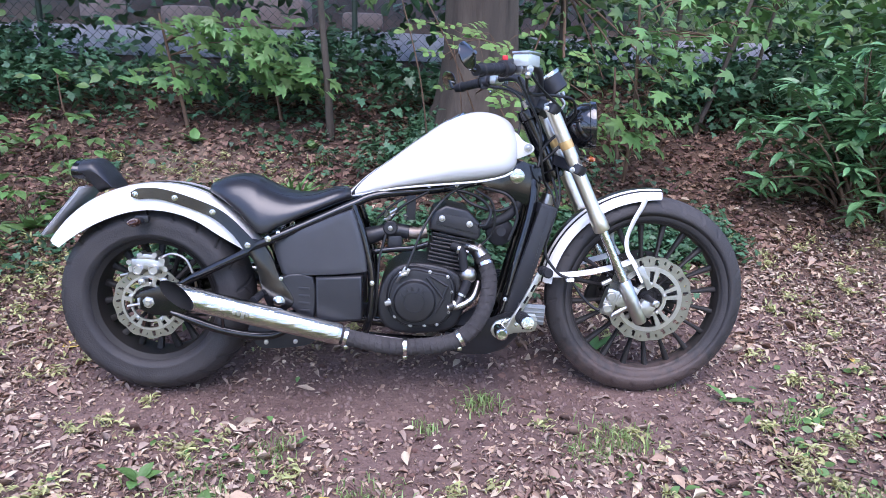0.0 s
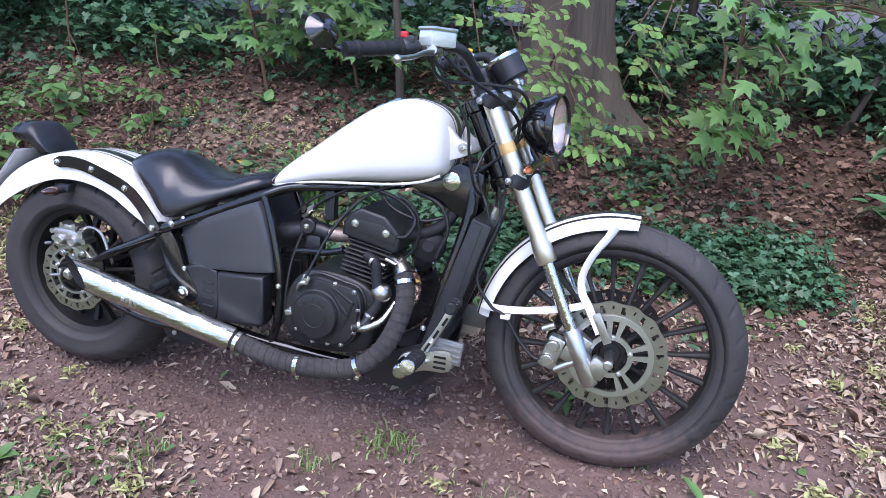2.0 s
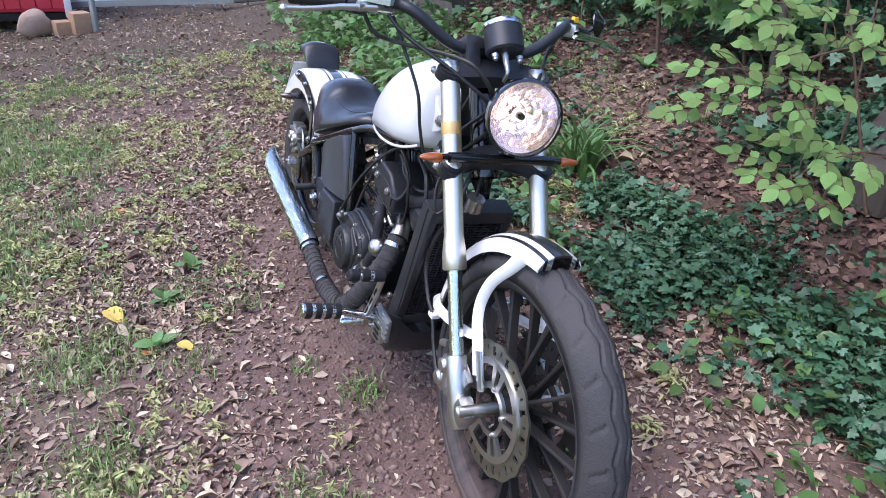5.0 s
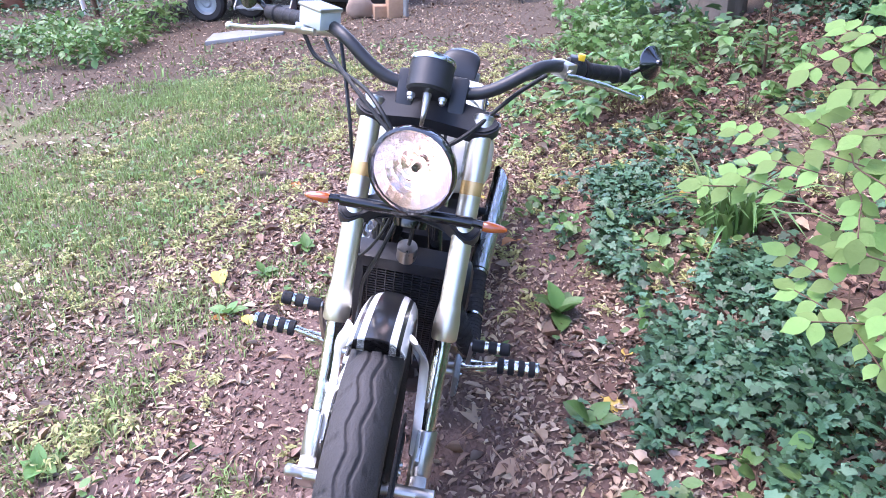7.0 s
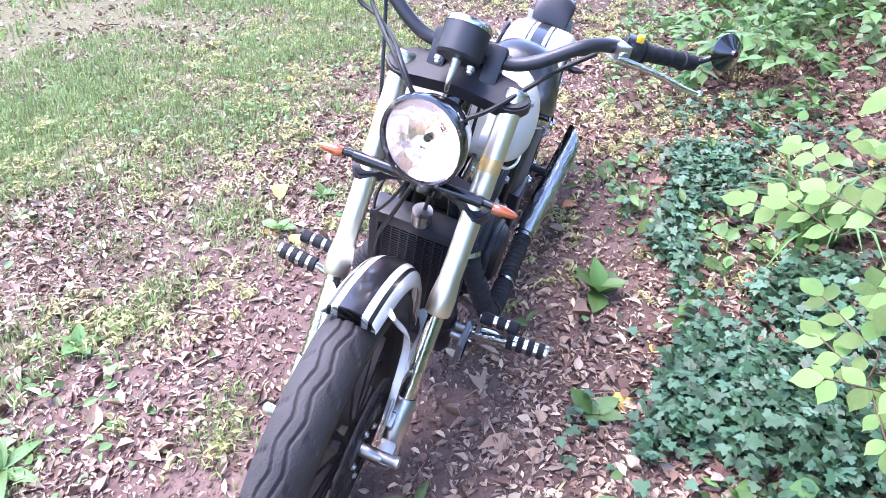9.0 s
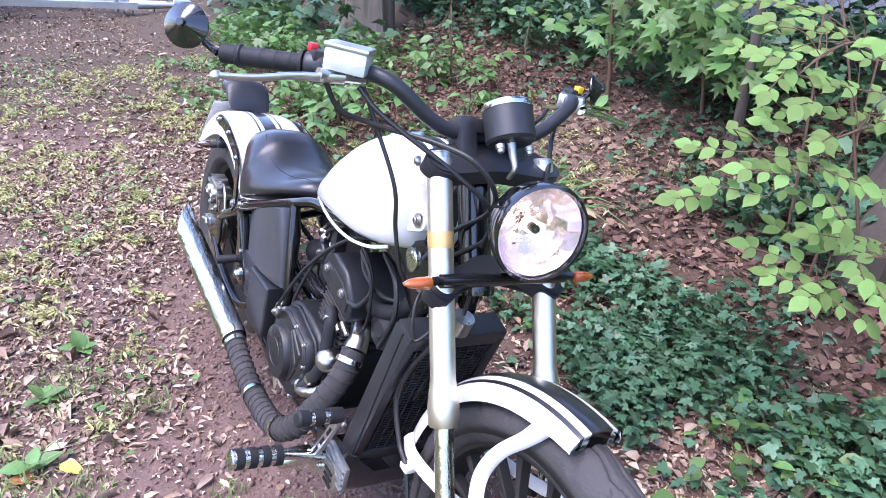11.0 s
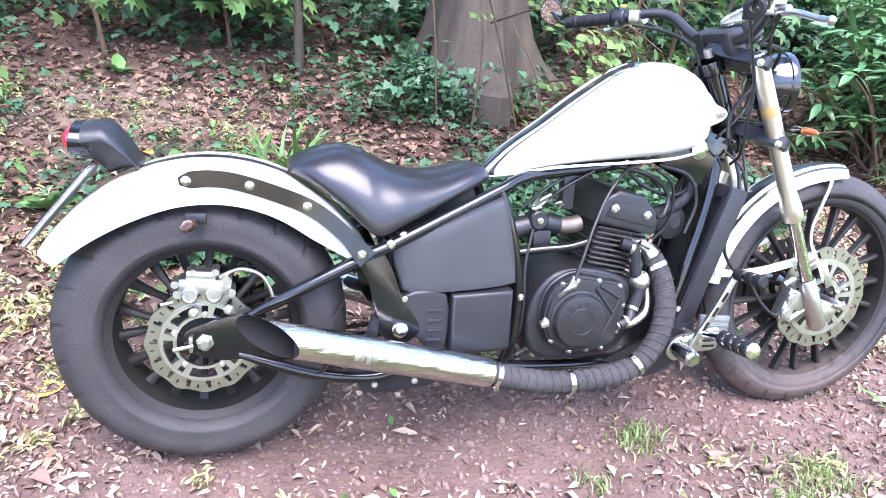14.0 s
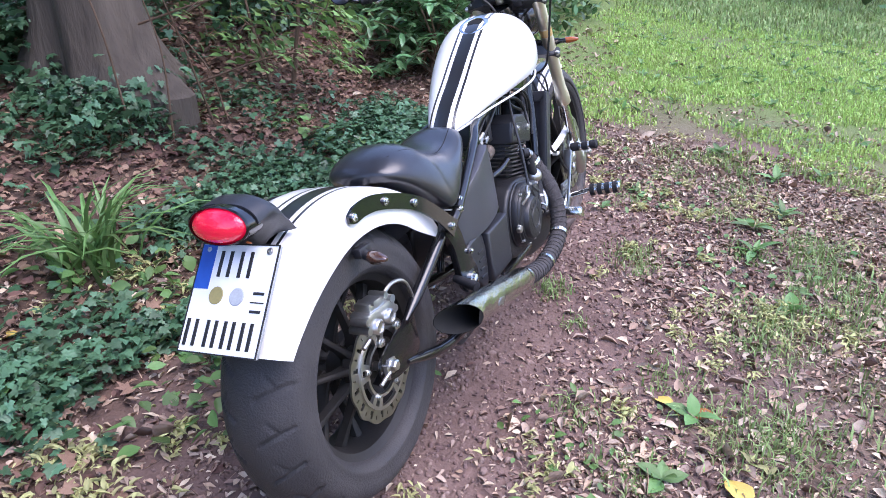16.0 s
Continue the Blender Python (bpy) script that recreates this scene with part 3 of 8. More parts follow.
for s in (-1, 1):
    bm = bm_new()
    slab(bm, [(1.06, 0.678), (1.15, 0.640), (1.232, 0.598), (1.262, 0.640), (1.272, 0.725), (1.205, 0.748), (1.12, 0.705)], s * 0.052, s * 0.060, 0.003)
    part("steering_head_gusset", bm, BLACK, frame_head, "black gusset plate")
    bm = bm_new()
    lathe(bm, [(0, 0.008), (0.019, 0.0075), (0.024, 0.005), (0.025, 0), (0, 0)], (1.187, s * 0.060, 0.699), (0, s, 0), 28)
    part("round_badge", bm, CHROME, frame_head, "round polished badge")
    bm = bm_new()
    slab(bm, outline([(0.318, 0.462), (0.335, 0.49), (0.375, 0.478), (0.405, 0.43), (0.425, 0.375), (0.46, 0.32), (0.47, 0.285), (0.44, 0.258), (0.40, 0.262), (0.375, 0.30), (0.365, 0.35), (0.35, 0.41)], 4), s * 0.120, s * 0.140, 0.004)
    part("pivot_plate", bm, BLACK, frame_head, "black swing arm pivot plate")
    bm = bm_new()
    lathe(bm, [(0, 0.016), (0.009, 0.016), (0.013, 0.013), (0.0145, 0.006), (0.019, 0.005), (0.019, -0.002), (0, -0.002)], (0.424, s * 0.140, 0.291), (0, s, 0), 18)
    part("pivot_bolt", bm, CHROME, frame_head, "large chrome pivot bolt")
    for x, y, z in ((0.395, 0.151, 0.494), (0.426, 0.138, 0.509)):
        bm = bm_new()
        rod(bm, (x, s * 0.11, z), (x, s * (y - 0.003), z), 0.010)
        bolt(bm, (x, s * y, z), (0, s, 0), 0.0075, 0.008)
        part("rail_bolt", bm, CHROME, frame_head)
    bm = bm_new()
    bolt(bm, (0.719, s * 0.118, 0.349), (0, s, 0), 0.0062, 0.006)
    part("side_bolt", bm, CHROME, frame_head)
    bm = bm_new()
    bolt(bm, (0.432, s * 0.146, 0.366), (0, s, 0), 0.0055, 0.005)
    part("side_bolt", bm, CHROME, frame_head)
    bm = bm_new()
    rod(bm, (0.372, s * 0.118, 0.315), (0.352, s * 0.185, 0.302), 0.011, 0.013)
    part("pillion_peg_stub", bm, GRIP, frame_head, "black rubber peg stub")
for x, z in ((0.81, 0.652), (0.90, 0.655), (0.99, 0.665), (1.05, 0.675)):
    bm = bm_new()
    bolt(bm, (x, -0.060, z), (0, -1, 0), 0.005, 0.005)
    part("rail_bolt", bm, STEEL, frame_head)

# fuel tank
def along(table, x):
    for (x0, *a), (x1, *b) in zip(table, table[1:]):
        if x <= x1:
            f = (x - x0) / (x1 - x0)
            f = max(0.0, min(1.0, f))
            return [p + (q - p) * f for p, q in zip(a, b)]
    return list(table[-1][1:])


def body_loft(stations, count, section, steps=5, close=True):
    """Loops along x; a station is (x, bottom, top, half width), smoothed between."""
    line = smooth_line([(x, b, t) for x, b, t, w in stations], steps)
    wide = smooth_line([(x, w, 0) for x, b, t, w in stations], steps)
    return [section(p.x, p.y, p.z, max(q.y, 0.004), count) for p, q in zip(line, wide)]


def tank_section(x, low, top, w, count):
    pts = []
    belly = low + 0.36 * (top - low)
    for k in range(count):
        a = math.tau * k / count
        c, s = math.cos(a), math.sin(a)
        y = w * math.copysign(abs(c) ** 0.78, c)
        z = belly + ((top - belly) * abs(s) ** 0.92 if s >= 0 else -(belly - low) * abs(s) ** 0.55)
        pts.append(Vector((x, y, z)))
    return pts


bm = bm_new()
tank_line = [(0.628, 0.618, 0.628, 0.020), (0.650, 0.620, 0.650, 0.036), (0.70, 0.630, 0.695, 0.062), (0.78, 0.648, 0.751, 0.092), (0.862, 0.660, 0.812, 0.119), (0.955, 0.670, 0.874, 0.141),
             (1.03, 0.678, 0.901, 0.150), (1.085, 0.686, 0.904, 0.150), (1.135, 0.698, 0.890, 0.140), (1.165, 0.712, 0.868, 0.120), (1.180, 0.728, 0.838, 0.088), (1.186, 0.75, 0.805, 0.045)]
rings(bm, body_loft(tank_line, 44, tank_section, 5))
tank = part("fuel_tank", bm, STRIPED, bike, "white teardrop fuel tank with black centre stripe", sharp=70)
bm = bm_new()
for s in (-1, 1):
    lip = [Vector((x, s * (w * 0.9), low + 0.004)) for x, low, top, w in tank_line[1:-2]]
    tube(bm, lip, 0.0035, 8, 4)
part("tank_seam", bm, WHITE, tank, "white seam lip")
for s in (-1, 1):
    bm = bm_new()
    slab(bm, outline([(1.12, 0.850), (1.172, 0.842), (1.200, 0.815), (1.228, 0.803), (1.237, 0.789), (1.224, 0.772), (1.175, 0.752), (1.12, 0.725)], 4), s * 0.058, s * 0.084, 0.007)
    part("tank_mount_tab", bm, WHITE, tank)
    bm = bm_new()
    lathe(bm, [(0, 0.003), (0.014, 0.003), (0.014, -0.002), (0, -0.002)], (1.215, s * 0.085, 0.791), (0, s, 0), 20)
    bolt(bm, (1.215, s * 0.089, 0.791), (0, s, 0), 0.0075, 0.006)
    part("tank_bolt", bm, STEEL, tank, "tank mounting bolt with washer")
up = Vector((-math.sin(radians(28)), 0, math.cos(radians(28))))
bm = bm_new()
lathe(bm, [(0.047, -0.006), (0.047, 0.004), (0.044, 0.007), (0.036, 0.007), (0.034, 0.004), (0.034, -0.006)], Vector((0.976, 0, 0.876)), up, 36, True)
part("filler_ring", bm, CHROME, tank, "chrome filler ring")
bm = bm_new()
lathe(bm, [(0, 0.007), (0.020, 0.0065), (0.033, 0.004), (0.034, -0.004), (0, -0.004)], Vector((0.976, 0, 0.876)), up, 36)
part("filler_cap", bm, DARK, tank, "black filler cap")

# seat
def seat_section(x, low, top, w, count):
    pts = []
    for k in range(count):
        a = math.tau * k / count
        c, s = math.cos(a), math.sin(a)
        y = w * math.copysign(abs(c) ** 0.80, c)
        z = low + ((top - low) * abs(s) ** 1.05 if s >= 0 else -0.018 * abs(s) ** 0.5)
        pts.append(Vector((x, y, z)))
    return pts


bm = bm_new()
seat_line = [(0.188, 0.640, 0.650, 0.030), (0.205, 0.640, 0.662, 0.075), (0.25, 0.618, 0.681, 0.108), (0.30, 0.580, 0.689, 0.128), (0.345, 0.536, 0.680, 0.145), (0.375, 0.520, 0.664, 0.150), (0.42, 0.540, 0.644, 0.146),
             (0.47, 0.562, 0.632, 0.132), (0.53, 0.588, 0.634, 0.112), (0.59, 0.612, 0.650, 0.090), (0.625, 0.624, 0.651, 0.070), (0.645, 0.628, 0.640, 0.045)]
rings(bm, body_loft(seat_line, 40, seat_section, 5))
seat = part("seat", bm, LEATHER, bike, "black vinyl solo seat with stitched panel", sharp=70)
bm = bm_new()
for s in (-1, 1):
    tube(bm, [Vector((x, s * w * 0.56, low + (top - low) * 0.853)) for x, low, top, w in seat_line[2:-1]], 0.0016, 6, 5)
part("seat_stitching", bm, DARK, seat)

# side covers and battery boxes
for s in (-1, 1):
    bm = bm_new()
    edge = [(0.405, 0.468), (0.43, 0.492), (0.53, 0.538), (0.64, 0.583), (0.662, 0.577), (0.690, 0.48), (0.702, 0.400), (0.690, 0.384), (0.56, 0.376), (0.445, 0.374), (0.425, 0.395)]
    full = outline(edge, 4)
    cx, cz = 0.56, 0.46
    loops = []
    for grow, y in ((0.985, 0.095), (1.0, 0.100), (1.0, 0.112), (0.99, 0.117), (0.97, 0.120), (0.85, 0.1215), (0.7, 0.1215), (0.5, 0.1215), (0.3, 0.1215), (0.1, 0.1215)):
        loops.append([Vector((cx + (x - cx) * grow, s * (y + (0.020 * max(0.0, math.sin(math.pi * (cx + (x - cx) * grow - 0.40) / 0.31)) if y > 0.113 else 0)), cz + (z - cz) * grow)) for x, z in full])
    rings(bm, loops)
    part("side_cover", bm, GREYBOX, bike, "satin black side cover, sky sheen put into its grey")
    bm = bm_new()
    slab(bm, outline([(0.425, 0.368), (0.532, 0.370), (0.534, 0.235), (0.50, 0.226), (0.47, 0.262), (0.432, 0.29)], 3), s * 0.095, s * 0.137, 0.008, 3)
    cover = part("tool_box", bm, SATIN, bike, "black plastic box with louvres")
    for k in range(4):
        bm = bm_new()
        box(bm, (0.504, s * 0.138, 0.333 - 0.024 * k), (0.036, 0.006, 0.009), pose(0, 0, 0, 0, 3), 0.003)
        part("louvre", bm, SATIN, cover)
    bm = bm_new()
    slab(bm, [(0.541, 0.371), (0.688, 0.377), (0.690, 0.240), (0.683, 0.229), (0.55, 0.222), (0.540, 0.23)], s * 0.09, s * 0.150, 0.010, 3)
    part("battery_box", bm, SATIN, bike, "black plastic battery box")
bm = bm_new()
slab(bm, outline([(0.32, 0.20), (0.42, 0.215), (0.52, 0.21), (0.545, 0.17), (0.50, 0.135), (0.37, 0.125), (0.335, 0.15)], 3), -0.115, -0.095, 0.004)
skid = part("lower_bracket", bm, SATIN, bike, "black plastic lower bracket")
for x, z in ((0.375, 0.147), (0.47, 0.150)):
    bm = bm_new()
    bolt(bm, (x, -0.117, z), (0, -1, 0), 0.0055, 0.005)
    part("bracket_bolt", bm, ALLOY, skid)

# engine
bm = bm_new()
slab(bm, outline([(0.745, 0.33), (0.80, 0.405), (0.90, 0.415), (1.00, 0.38), (1.02, 0.30), (1.0, 0.215), (0.93, 0.185), (0.80, 0.185), (0.745, 0.23)], 4), -0.12, 0.12, 0.012, 3)
engine = part("engine", bm, ENGINE, bike, "black single-cylinder engine")
CANT = pose(0.954, 0, 0.3855, 0, 10.8)


def cant(u, y, v):
    return CANT @ Vector((u, y, v))


bm = bm_new()
box(bm, cant(0, 0, 0.07), (0.108, 0.15, 0.16), pose(0, 0, 0, 0, 10.8), 0.01)
part("cylinder", bm, ENGINE, engine)
for k in range(10):
    bm = bm_new()
    box(bm, cant(0.003 * (k % 2), 0, 0.004 + 0.0128 * k), (0.126 + 0.006 * (k % 3 == 0), 0.196, 0.0046), pose(0, 0, 0, 0, 10.8), 0.0018)
    part("cooling_fin", bm, FIN, engine, "black cooling fin" if k == 0 else "")
bm = bm_new()
rows = [(-0.078, 0.0), (0.082, -0.004), (0.088, 0.012), (0.084, 0.048), (0.030, 0.086), (-0.040, 0.088), (-0.074, 0.062), (-0.080, 0.03)]
slab(bm, [((CANT @ Vector((u, 0, v + 0.128))).x, (CANT @ Vector((u, 0, v + 0.128))).z) for u, v in rows], -0.110, 0.110, 0.010, 3)
head = part("cylinder_head_cover", bm, SATIN, engine, "black cylinder head cover")
for s in (-1, 1):
    bm = bm_new()
    slab(bm, [((CANT @ Vector((u, 0, v + 0.128))).x, (CANT @ Vector((u, 0, v + 0.128))).z) for u, v in ((-0.062, 0.022), (0.076, 0.016), (0.074, 0.042), (0.034, 0.062), (-0.05, 0.060))], s * 0.108, s * 0.114, 0.003)
    part("head_side_panel", bm, ENGINE, head)
for s in (-1, 1):
    for u, v in ((-0.045, 0.172), (0.0455, 0.172)):
        bm = bm_new()
        bolt(bm, cant(u, s * 0.1155, v), (0, s, 0), 0.0078, 0.007)
        part("head_bolt", bm, ALLOY, head, "bright head bolt")
# right-hand clutch cover
bm = bm_new()
full = outline([(0.768, 0.30), (0.778, 0.358), (0.803, 0.390), (0.85, 0.410), (0.92, 0.397), (0.967, 0.385), (0.987, 0.346), (0.985, 0.300), (0.977, 0.256), (0.941, 0.219), (0.843, 0.211), (0.787, 0.242)], 4)
cx, cz = 0.870, 0.303
loops = [[Vector((cx + (x - cx) * g, y, cz + (z - cz) * g)) for x, z in full] for g, y in ((1.03, -0.11), (1.03, -0.124), (1.0, -0.127), (0.995, -0.140), (0.965, -0.146), (0.93, -0.147), (0.90, -0.153), (0.8, -0.155), (0.3, -0.155))]
rings(bm, loops)
clutch = part("clutch_cover", bm, ENGINE, engine, "black clutch cover")
bm = bm_new()
lathe(bm, [(0, 0.018), (0.058, 0.018), (0.0625, 0.0165), (0.0665, 0.010), (0.068, 0.002), (0.073, 0.0), (0.075, -0.006), (0, -0.006)], (0.857, -0.156, 0.300), (0, -1, 0), 56)
boss = part("round_cover", bm, ENGINE, engine, "round black engine cover")
bm = bm_new()
lathe(bm, [(0.0305, 0.0), (0.0315, 0.0015), (0.0330, 0.0015), (0.0340, 0.0)], (0.857, -0.1738, 0.300), (0, -1, 0), 48, True)
part("raised_ring", bm, SATIN, boss)
for k in range(5):
    a = radians(150 - 25 * k)
    bm = bm_new()
    box(bm, (0.857 + 0.046 * math.cos(a), -0.174, 0.300 + 0.046 * math.sin(a)), (0.009, 0.003, 0.013), pose(0, 0, 0, 0, 90 - math.degrees(a)), 0.001)
    part("raised_mark", bm, SATIN, boss)
bm = bm_new()
for a, b in (((0.895, 0.378), (0.948, 0.312)), ((0.905, 0.384), (0.962, 0.350)), ((0.925, 0.262), (0.952, 0.312)), ((0.948, 0.312), (0.962, 0.350))):
    tube(bm, [(a[0], -0.1535, a[1]), (b[0], -0.1535, b[1])], 0.0055, 8, 1)
part("cover_rib", bm, ENGINE, clutch)
for x, z in ((0.905, 0.393), (0.962, 0.378), (0.975, 0.330), (0.966, 0.262), (0.930, 0.221), (0.890, 0.218), (0.845, 0.217), (0.795, 0.246), (0.776, 0.30), (0.812, 0.388)):
    bm = bm_new()
    bolt(bm, (x, -0.145, z), (0, -1, 0), 0.0050, 0.009)
    part("cover_bolt", bm, ALLOY, clutch, "small bright cover bolt")
bm = bm_new()
box(bm, (0.772, -0.15, 0.292), (0.022, 0.016, 0.016), pose(0, 0, 0, 0, -15), 0.004)
part("sight_plug", bm, ALLOY, clutch)
# left-hand alternator cover
bm = bm_new()
lathe(bm, [(0, 0.05), (0.055, 0.05), (0.078, 0.042), (0.088, 0.025), (0.092, 0), (0, 0)], (0.89, 0.118, 0.30), (0, 1, 0), 40)
slab(bm, outline([(0.78, 0.34), (0.90, 0.40), (1.0, 0.36), (1.0, 0.22), (0.88, 0.20), (0.78, 0.24)], 4), 0.115, 0.142, 0.01)
part("alternator_cover", bm, ENGINE, engine, "black alternator cover")
# decompression lever, oil sight dome and coolant plumbing
bm = bm_new()
tube(bm, [(1.003, -0.112, 0.455), (1.004, -0.116, 0.43)], 0.009, 12, 1, flat=0.6)
part("side_latch", bm, ALLOY, engine)
bm = bm_new()
bmesh.ops.create_uvsphere(bm, u_segments=24, v_segments=14, radius=0.028, matrix=Matrix.Translation((1.030, -0.118, 0.380)))
part("round_bulb", bm, STEEL, engine, "dull metal pump housing")
for name, pts, r, mat in (
        ("coolant_hose", [(0.975, -0.105, 0.475), (1.005, -0.115, 0.462), (1.015, -0.12, 0.41), (1.026, -0.13, 0.36), (1.008, -0.14, 0.315)], 0.0145, GRIP),
        ("coolant_pipe", [(0.965, -0.15, 0.278), (1.005, -0.155, 0.286), (1.045, -0.14, 0.31), (1.066, -0.10, 0.352)], 0.011, STEEL),
        ("coolant_elbow", [(1.005, -0.14, 0.312), (0.995, -0.15, 0.292), (0.968, -0.155, 0.280)], 0.013, ENGINE),
        ("intake_manifold", [(0.895, -0.03, 0.508), (0.868, -0.032, 0.503), (0.835, -0.035, 0.505)], 0.021, RUST),
        ("top_hose", [(1.075, -0.06, 0.535), (1.12, -0.06, 0.548), (1.17, -0.05, 0.575), (1.20, -0.04, 0.62)], 0.017, GRIP),
        ("frame_hose", [(0.70, -0.06, 0.44), (0.78, -0.07, 0.452), (0.85, -0.08, 0.46), (0.90, -0.085, 0.475)], 0.010, BLACK)):
    bm = bm_new()
    tube(bm, pts, r, 14)
    part(name, bm, mat, engine)
bm = bm_new()
for x, y, z, d in ((1.008, -0.139, 0.318, (-0.4, -0.2, -0.9)), (0.985, -0.150, 0.288, (-0.9, -0.2, -0.3)), (1.00, -0.115, 0.463, (0.9, -0.3, -0.3))):
    lathe(bm, [(0.0148, -0.004), (0.0162, -0.004), (0.0162, 0.004), (0.0148, 0.004)], (x, y, z), d, 16, True)
part("hose_clip", bm, STEEL, engine)

# carburettor
bm = bm_new()
tube(bm, [(0.835, -0.035, 0.505), (0.79, -0.035, 0.512), (0.735, -0.035, 0.50), (0.69, -0.03, 0.485)], (0.024, 0.023, 0.026, 0.032), 18)
carb = part("carburettor", bm, SATIN, bike, "dark carburettor with rubber boots")
bm = bm_new()
lathe(bm, [(0, 0.034), (0.020, 0.034), (0.024, 0.030), (0.024, 0.0), (0, 0.0)], (0.775, -0.03, 0.522), (0, -1, 0), 24)
part("carburettor_cap", bm, SATIN, carb)
bm = bm_new()
bolt(bm, (0.775, -0.066, 0.522), (0, -1, 0), 0.006, 0.005)
part("cap_screw", bm, STEEL, carb)
for k in range(9):
    x, z = 0.755 + 0.075 * random.random(), 0.525 + 0.05 * random.random()
    bm = bm_new()
    rod(bm, (x, -0.055, z), (x + 0.025 * random.random(), -0.062, z + 0.02 * random.random()), 0.0035 + 0.003 * random.random(), None, 8)
    part("throttle_link", bm, STEEL, carb, "bright throttle linkage")
bm = bm_new()
box(bm, (0.79, -0.03, 0.472), (0.05, 0.05, 0.05), None, 0.012)
part("float_bowl", bm, SATIN, carb)
bm = bm_new()
rod(bm, (0.775, -0.06, 0.655), (0.835, -0.06, 0.648), 0.008)
part("fuel_tap", bm, ALLOY, carb)
bm = bm_new()
box(bm, (0.842, -0.05, 0.60), (0.030, 0.03, 0.10), None, 0.004)
part("ignition_coil", bm, SATIN, engine)
bm = bm_new()
lathe(bm, [(0, 0.03), (0.016, 0.03), (0.020, 0.026), (0.036, 0.022), (0.046, 0.014), (0.048, 0.004), (0.044, -0.012), (0.030, -0.030), (0, -0.034)], (1.135, -0.045, 0.515), (0.15, -1, 0.1), 28)
part("horn", bm, GRIP, bike, "round black horn behind the down tube")

# clutch arm and cable
bm = bm_new()
tube(bm, [(0.800, -0.155, 0.362), (0.812, -0.172, 0.385), (0.830, -0.170, 0.392)], 0.006, 8)
box(bm, (0.828, -0.168, 0.40), (0.022, 0.010, 0.026), pose(0, 0, 0, 0, 25), 0.003)
part("clutch_arm", bm, ALLOY, engine, "alloy clutch arm")

# exhausts
def muffler(s, tip, join, r):
    tip, join = Vector(tip), Vector(join)
    d = (join - tip).normalized()
    bm = bm_new()
    side = d.cross(Vector((0, 0, 1))).normalized()
    up2 = side.cross(d)
    loops = []
    inward = Vector((0, -s, 0.35)).normalized()

    def cut(a, slant):
        return d * (0.062 * (side * math.cos(a) + up2 * math.sin(a)).dot(inward) * slant)

    for f, rr, slant in ((0, r, 1), (0.02, r, 0.96), (0.25, r, 0.3), (0.6, r * 0.97, 0), (0.93, r * 0.93, 0), (0.965, r * 0.95, 0), (1.0, r * 0.90, 0)):
        c = tip + (join - tip) * f
        loops.append([c + (side * math.cos(a) + up2 * math.sin(a)) * rr - cut(a, slant) for a in (math.tau * k / 32 for k in range(32))])
    inner = []
    for f, rr, slant in ((0.35, r * 0.6, 0.2), (0.02, r * 0.93, 0.98), (0, r * 0.97, 1)):
        c = tip + (join - tip) * f
        inner.append([c + (side * math.cos(a) + up2 * math.sin(a)) * rr - cut(a, slant) for a in (math.tau * k / 32 for k in range(32))])
    rings(bm, loops, False, False)
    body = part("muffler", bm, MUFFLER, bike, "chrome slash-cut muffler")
    bm = bm_new()
    rings(bm, inner, False, False)
    bmesh.ops.contextual_create(bm, geom=[e for e in bm.edges if len(e.link_faces) == 1 and min(v.co.x for v in e.verts) > tip.x + 0.1 * (join.x - tip.x)])
    part("muffler_bore", bm, DARK, body, "dark muffler bore")
    mid = tip + (join - tip) * 0.40
    for k in range(4):
        bm = bm_new()
        box(bm, mid + d * (0.013 * k - 0.02) + Vector((0, s * (r + 0.0002), 0.003 * (k % 2))), (0.010, 0.002, 0.012 + 0.005 * (k % 3)), pose(0, 0, 0, 0, 14), 0.0006)
        part("worn_mark", bm, ALLOY, body)
    bm = bm_new()
    rod(bm, tip + (join - tip) * 0.28 - up2 * r * 0.6, tip + (join - tip) * 0.28 - up2 * (r + 0.05) - Vector((0, s * 0.07, 0)), 0.006)
    part("muffler_bracket", bm, BLACK, body)
    return body


def header(points, r, body, clamps):
    bm = bm_new()
    tube(bm, points, r * 0.96, 18, 8)
    pipe = part("header_pipe", bm, WRAP, body, "exhaust pipe in grey heat wrap")
    line = smooth_line(points, 10)
    bm = bm_new()
    turn = 0.0
    coil = []
    for i in range(len(line) - 1):
        a, b = line[i], line[i + 1]
        d = (b - a)
        n = max(2, int(d.length / 0.0018))
        ax = d.normalized()
        u = Vector((0, 1, 0)) - ax * ax.y
        u.normalize()
        v = ax.cross(u)
        for k in range(n):
            turn += d.length / n / 0.022 * math.tau
            coil.append(a + d * k / n + (u * math.cos(turn) + v * math.sin(turn)) * r * 1.0)
    tube(bm, coil, 0.0022, 5, 1)
    part("wrap_edge", bm, WRAP, body)
    for t in clamps:
        i = min(int(t * (len(line) - 1)), len(line) - 2)
        d = (line[i + 1] - line[i]).normalized()
        bm = bm_new()
        lathe(bm, [(r * 1.0, -0.006), (r * 1.12, -0.006), (r * 1.12, 0.006), (r * 1.0, 0.006)], line[i], d, 24, True)
        box(bm, line[i] + Vector((0.0, 0, -r * 1.25)), (0.014, 0.018, 0.014), None, 0.003)
        part("pipe_clamp", bm, CHROME, body, "bright worm-drive pipe clamp")
    return pipe


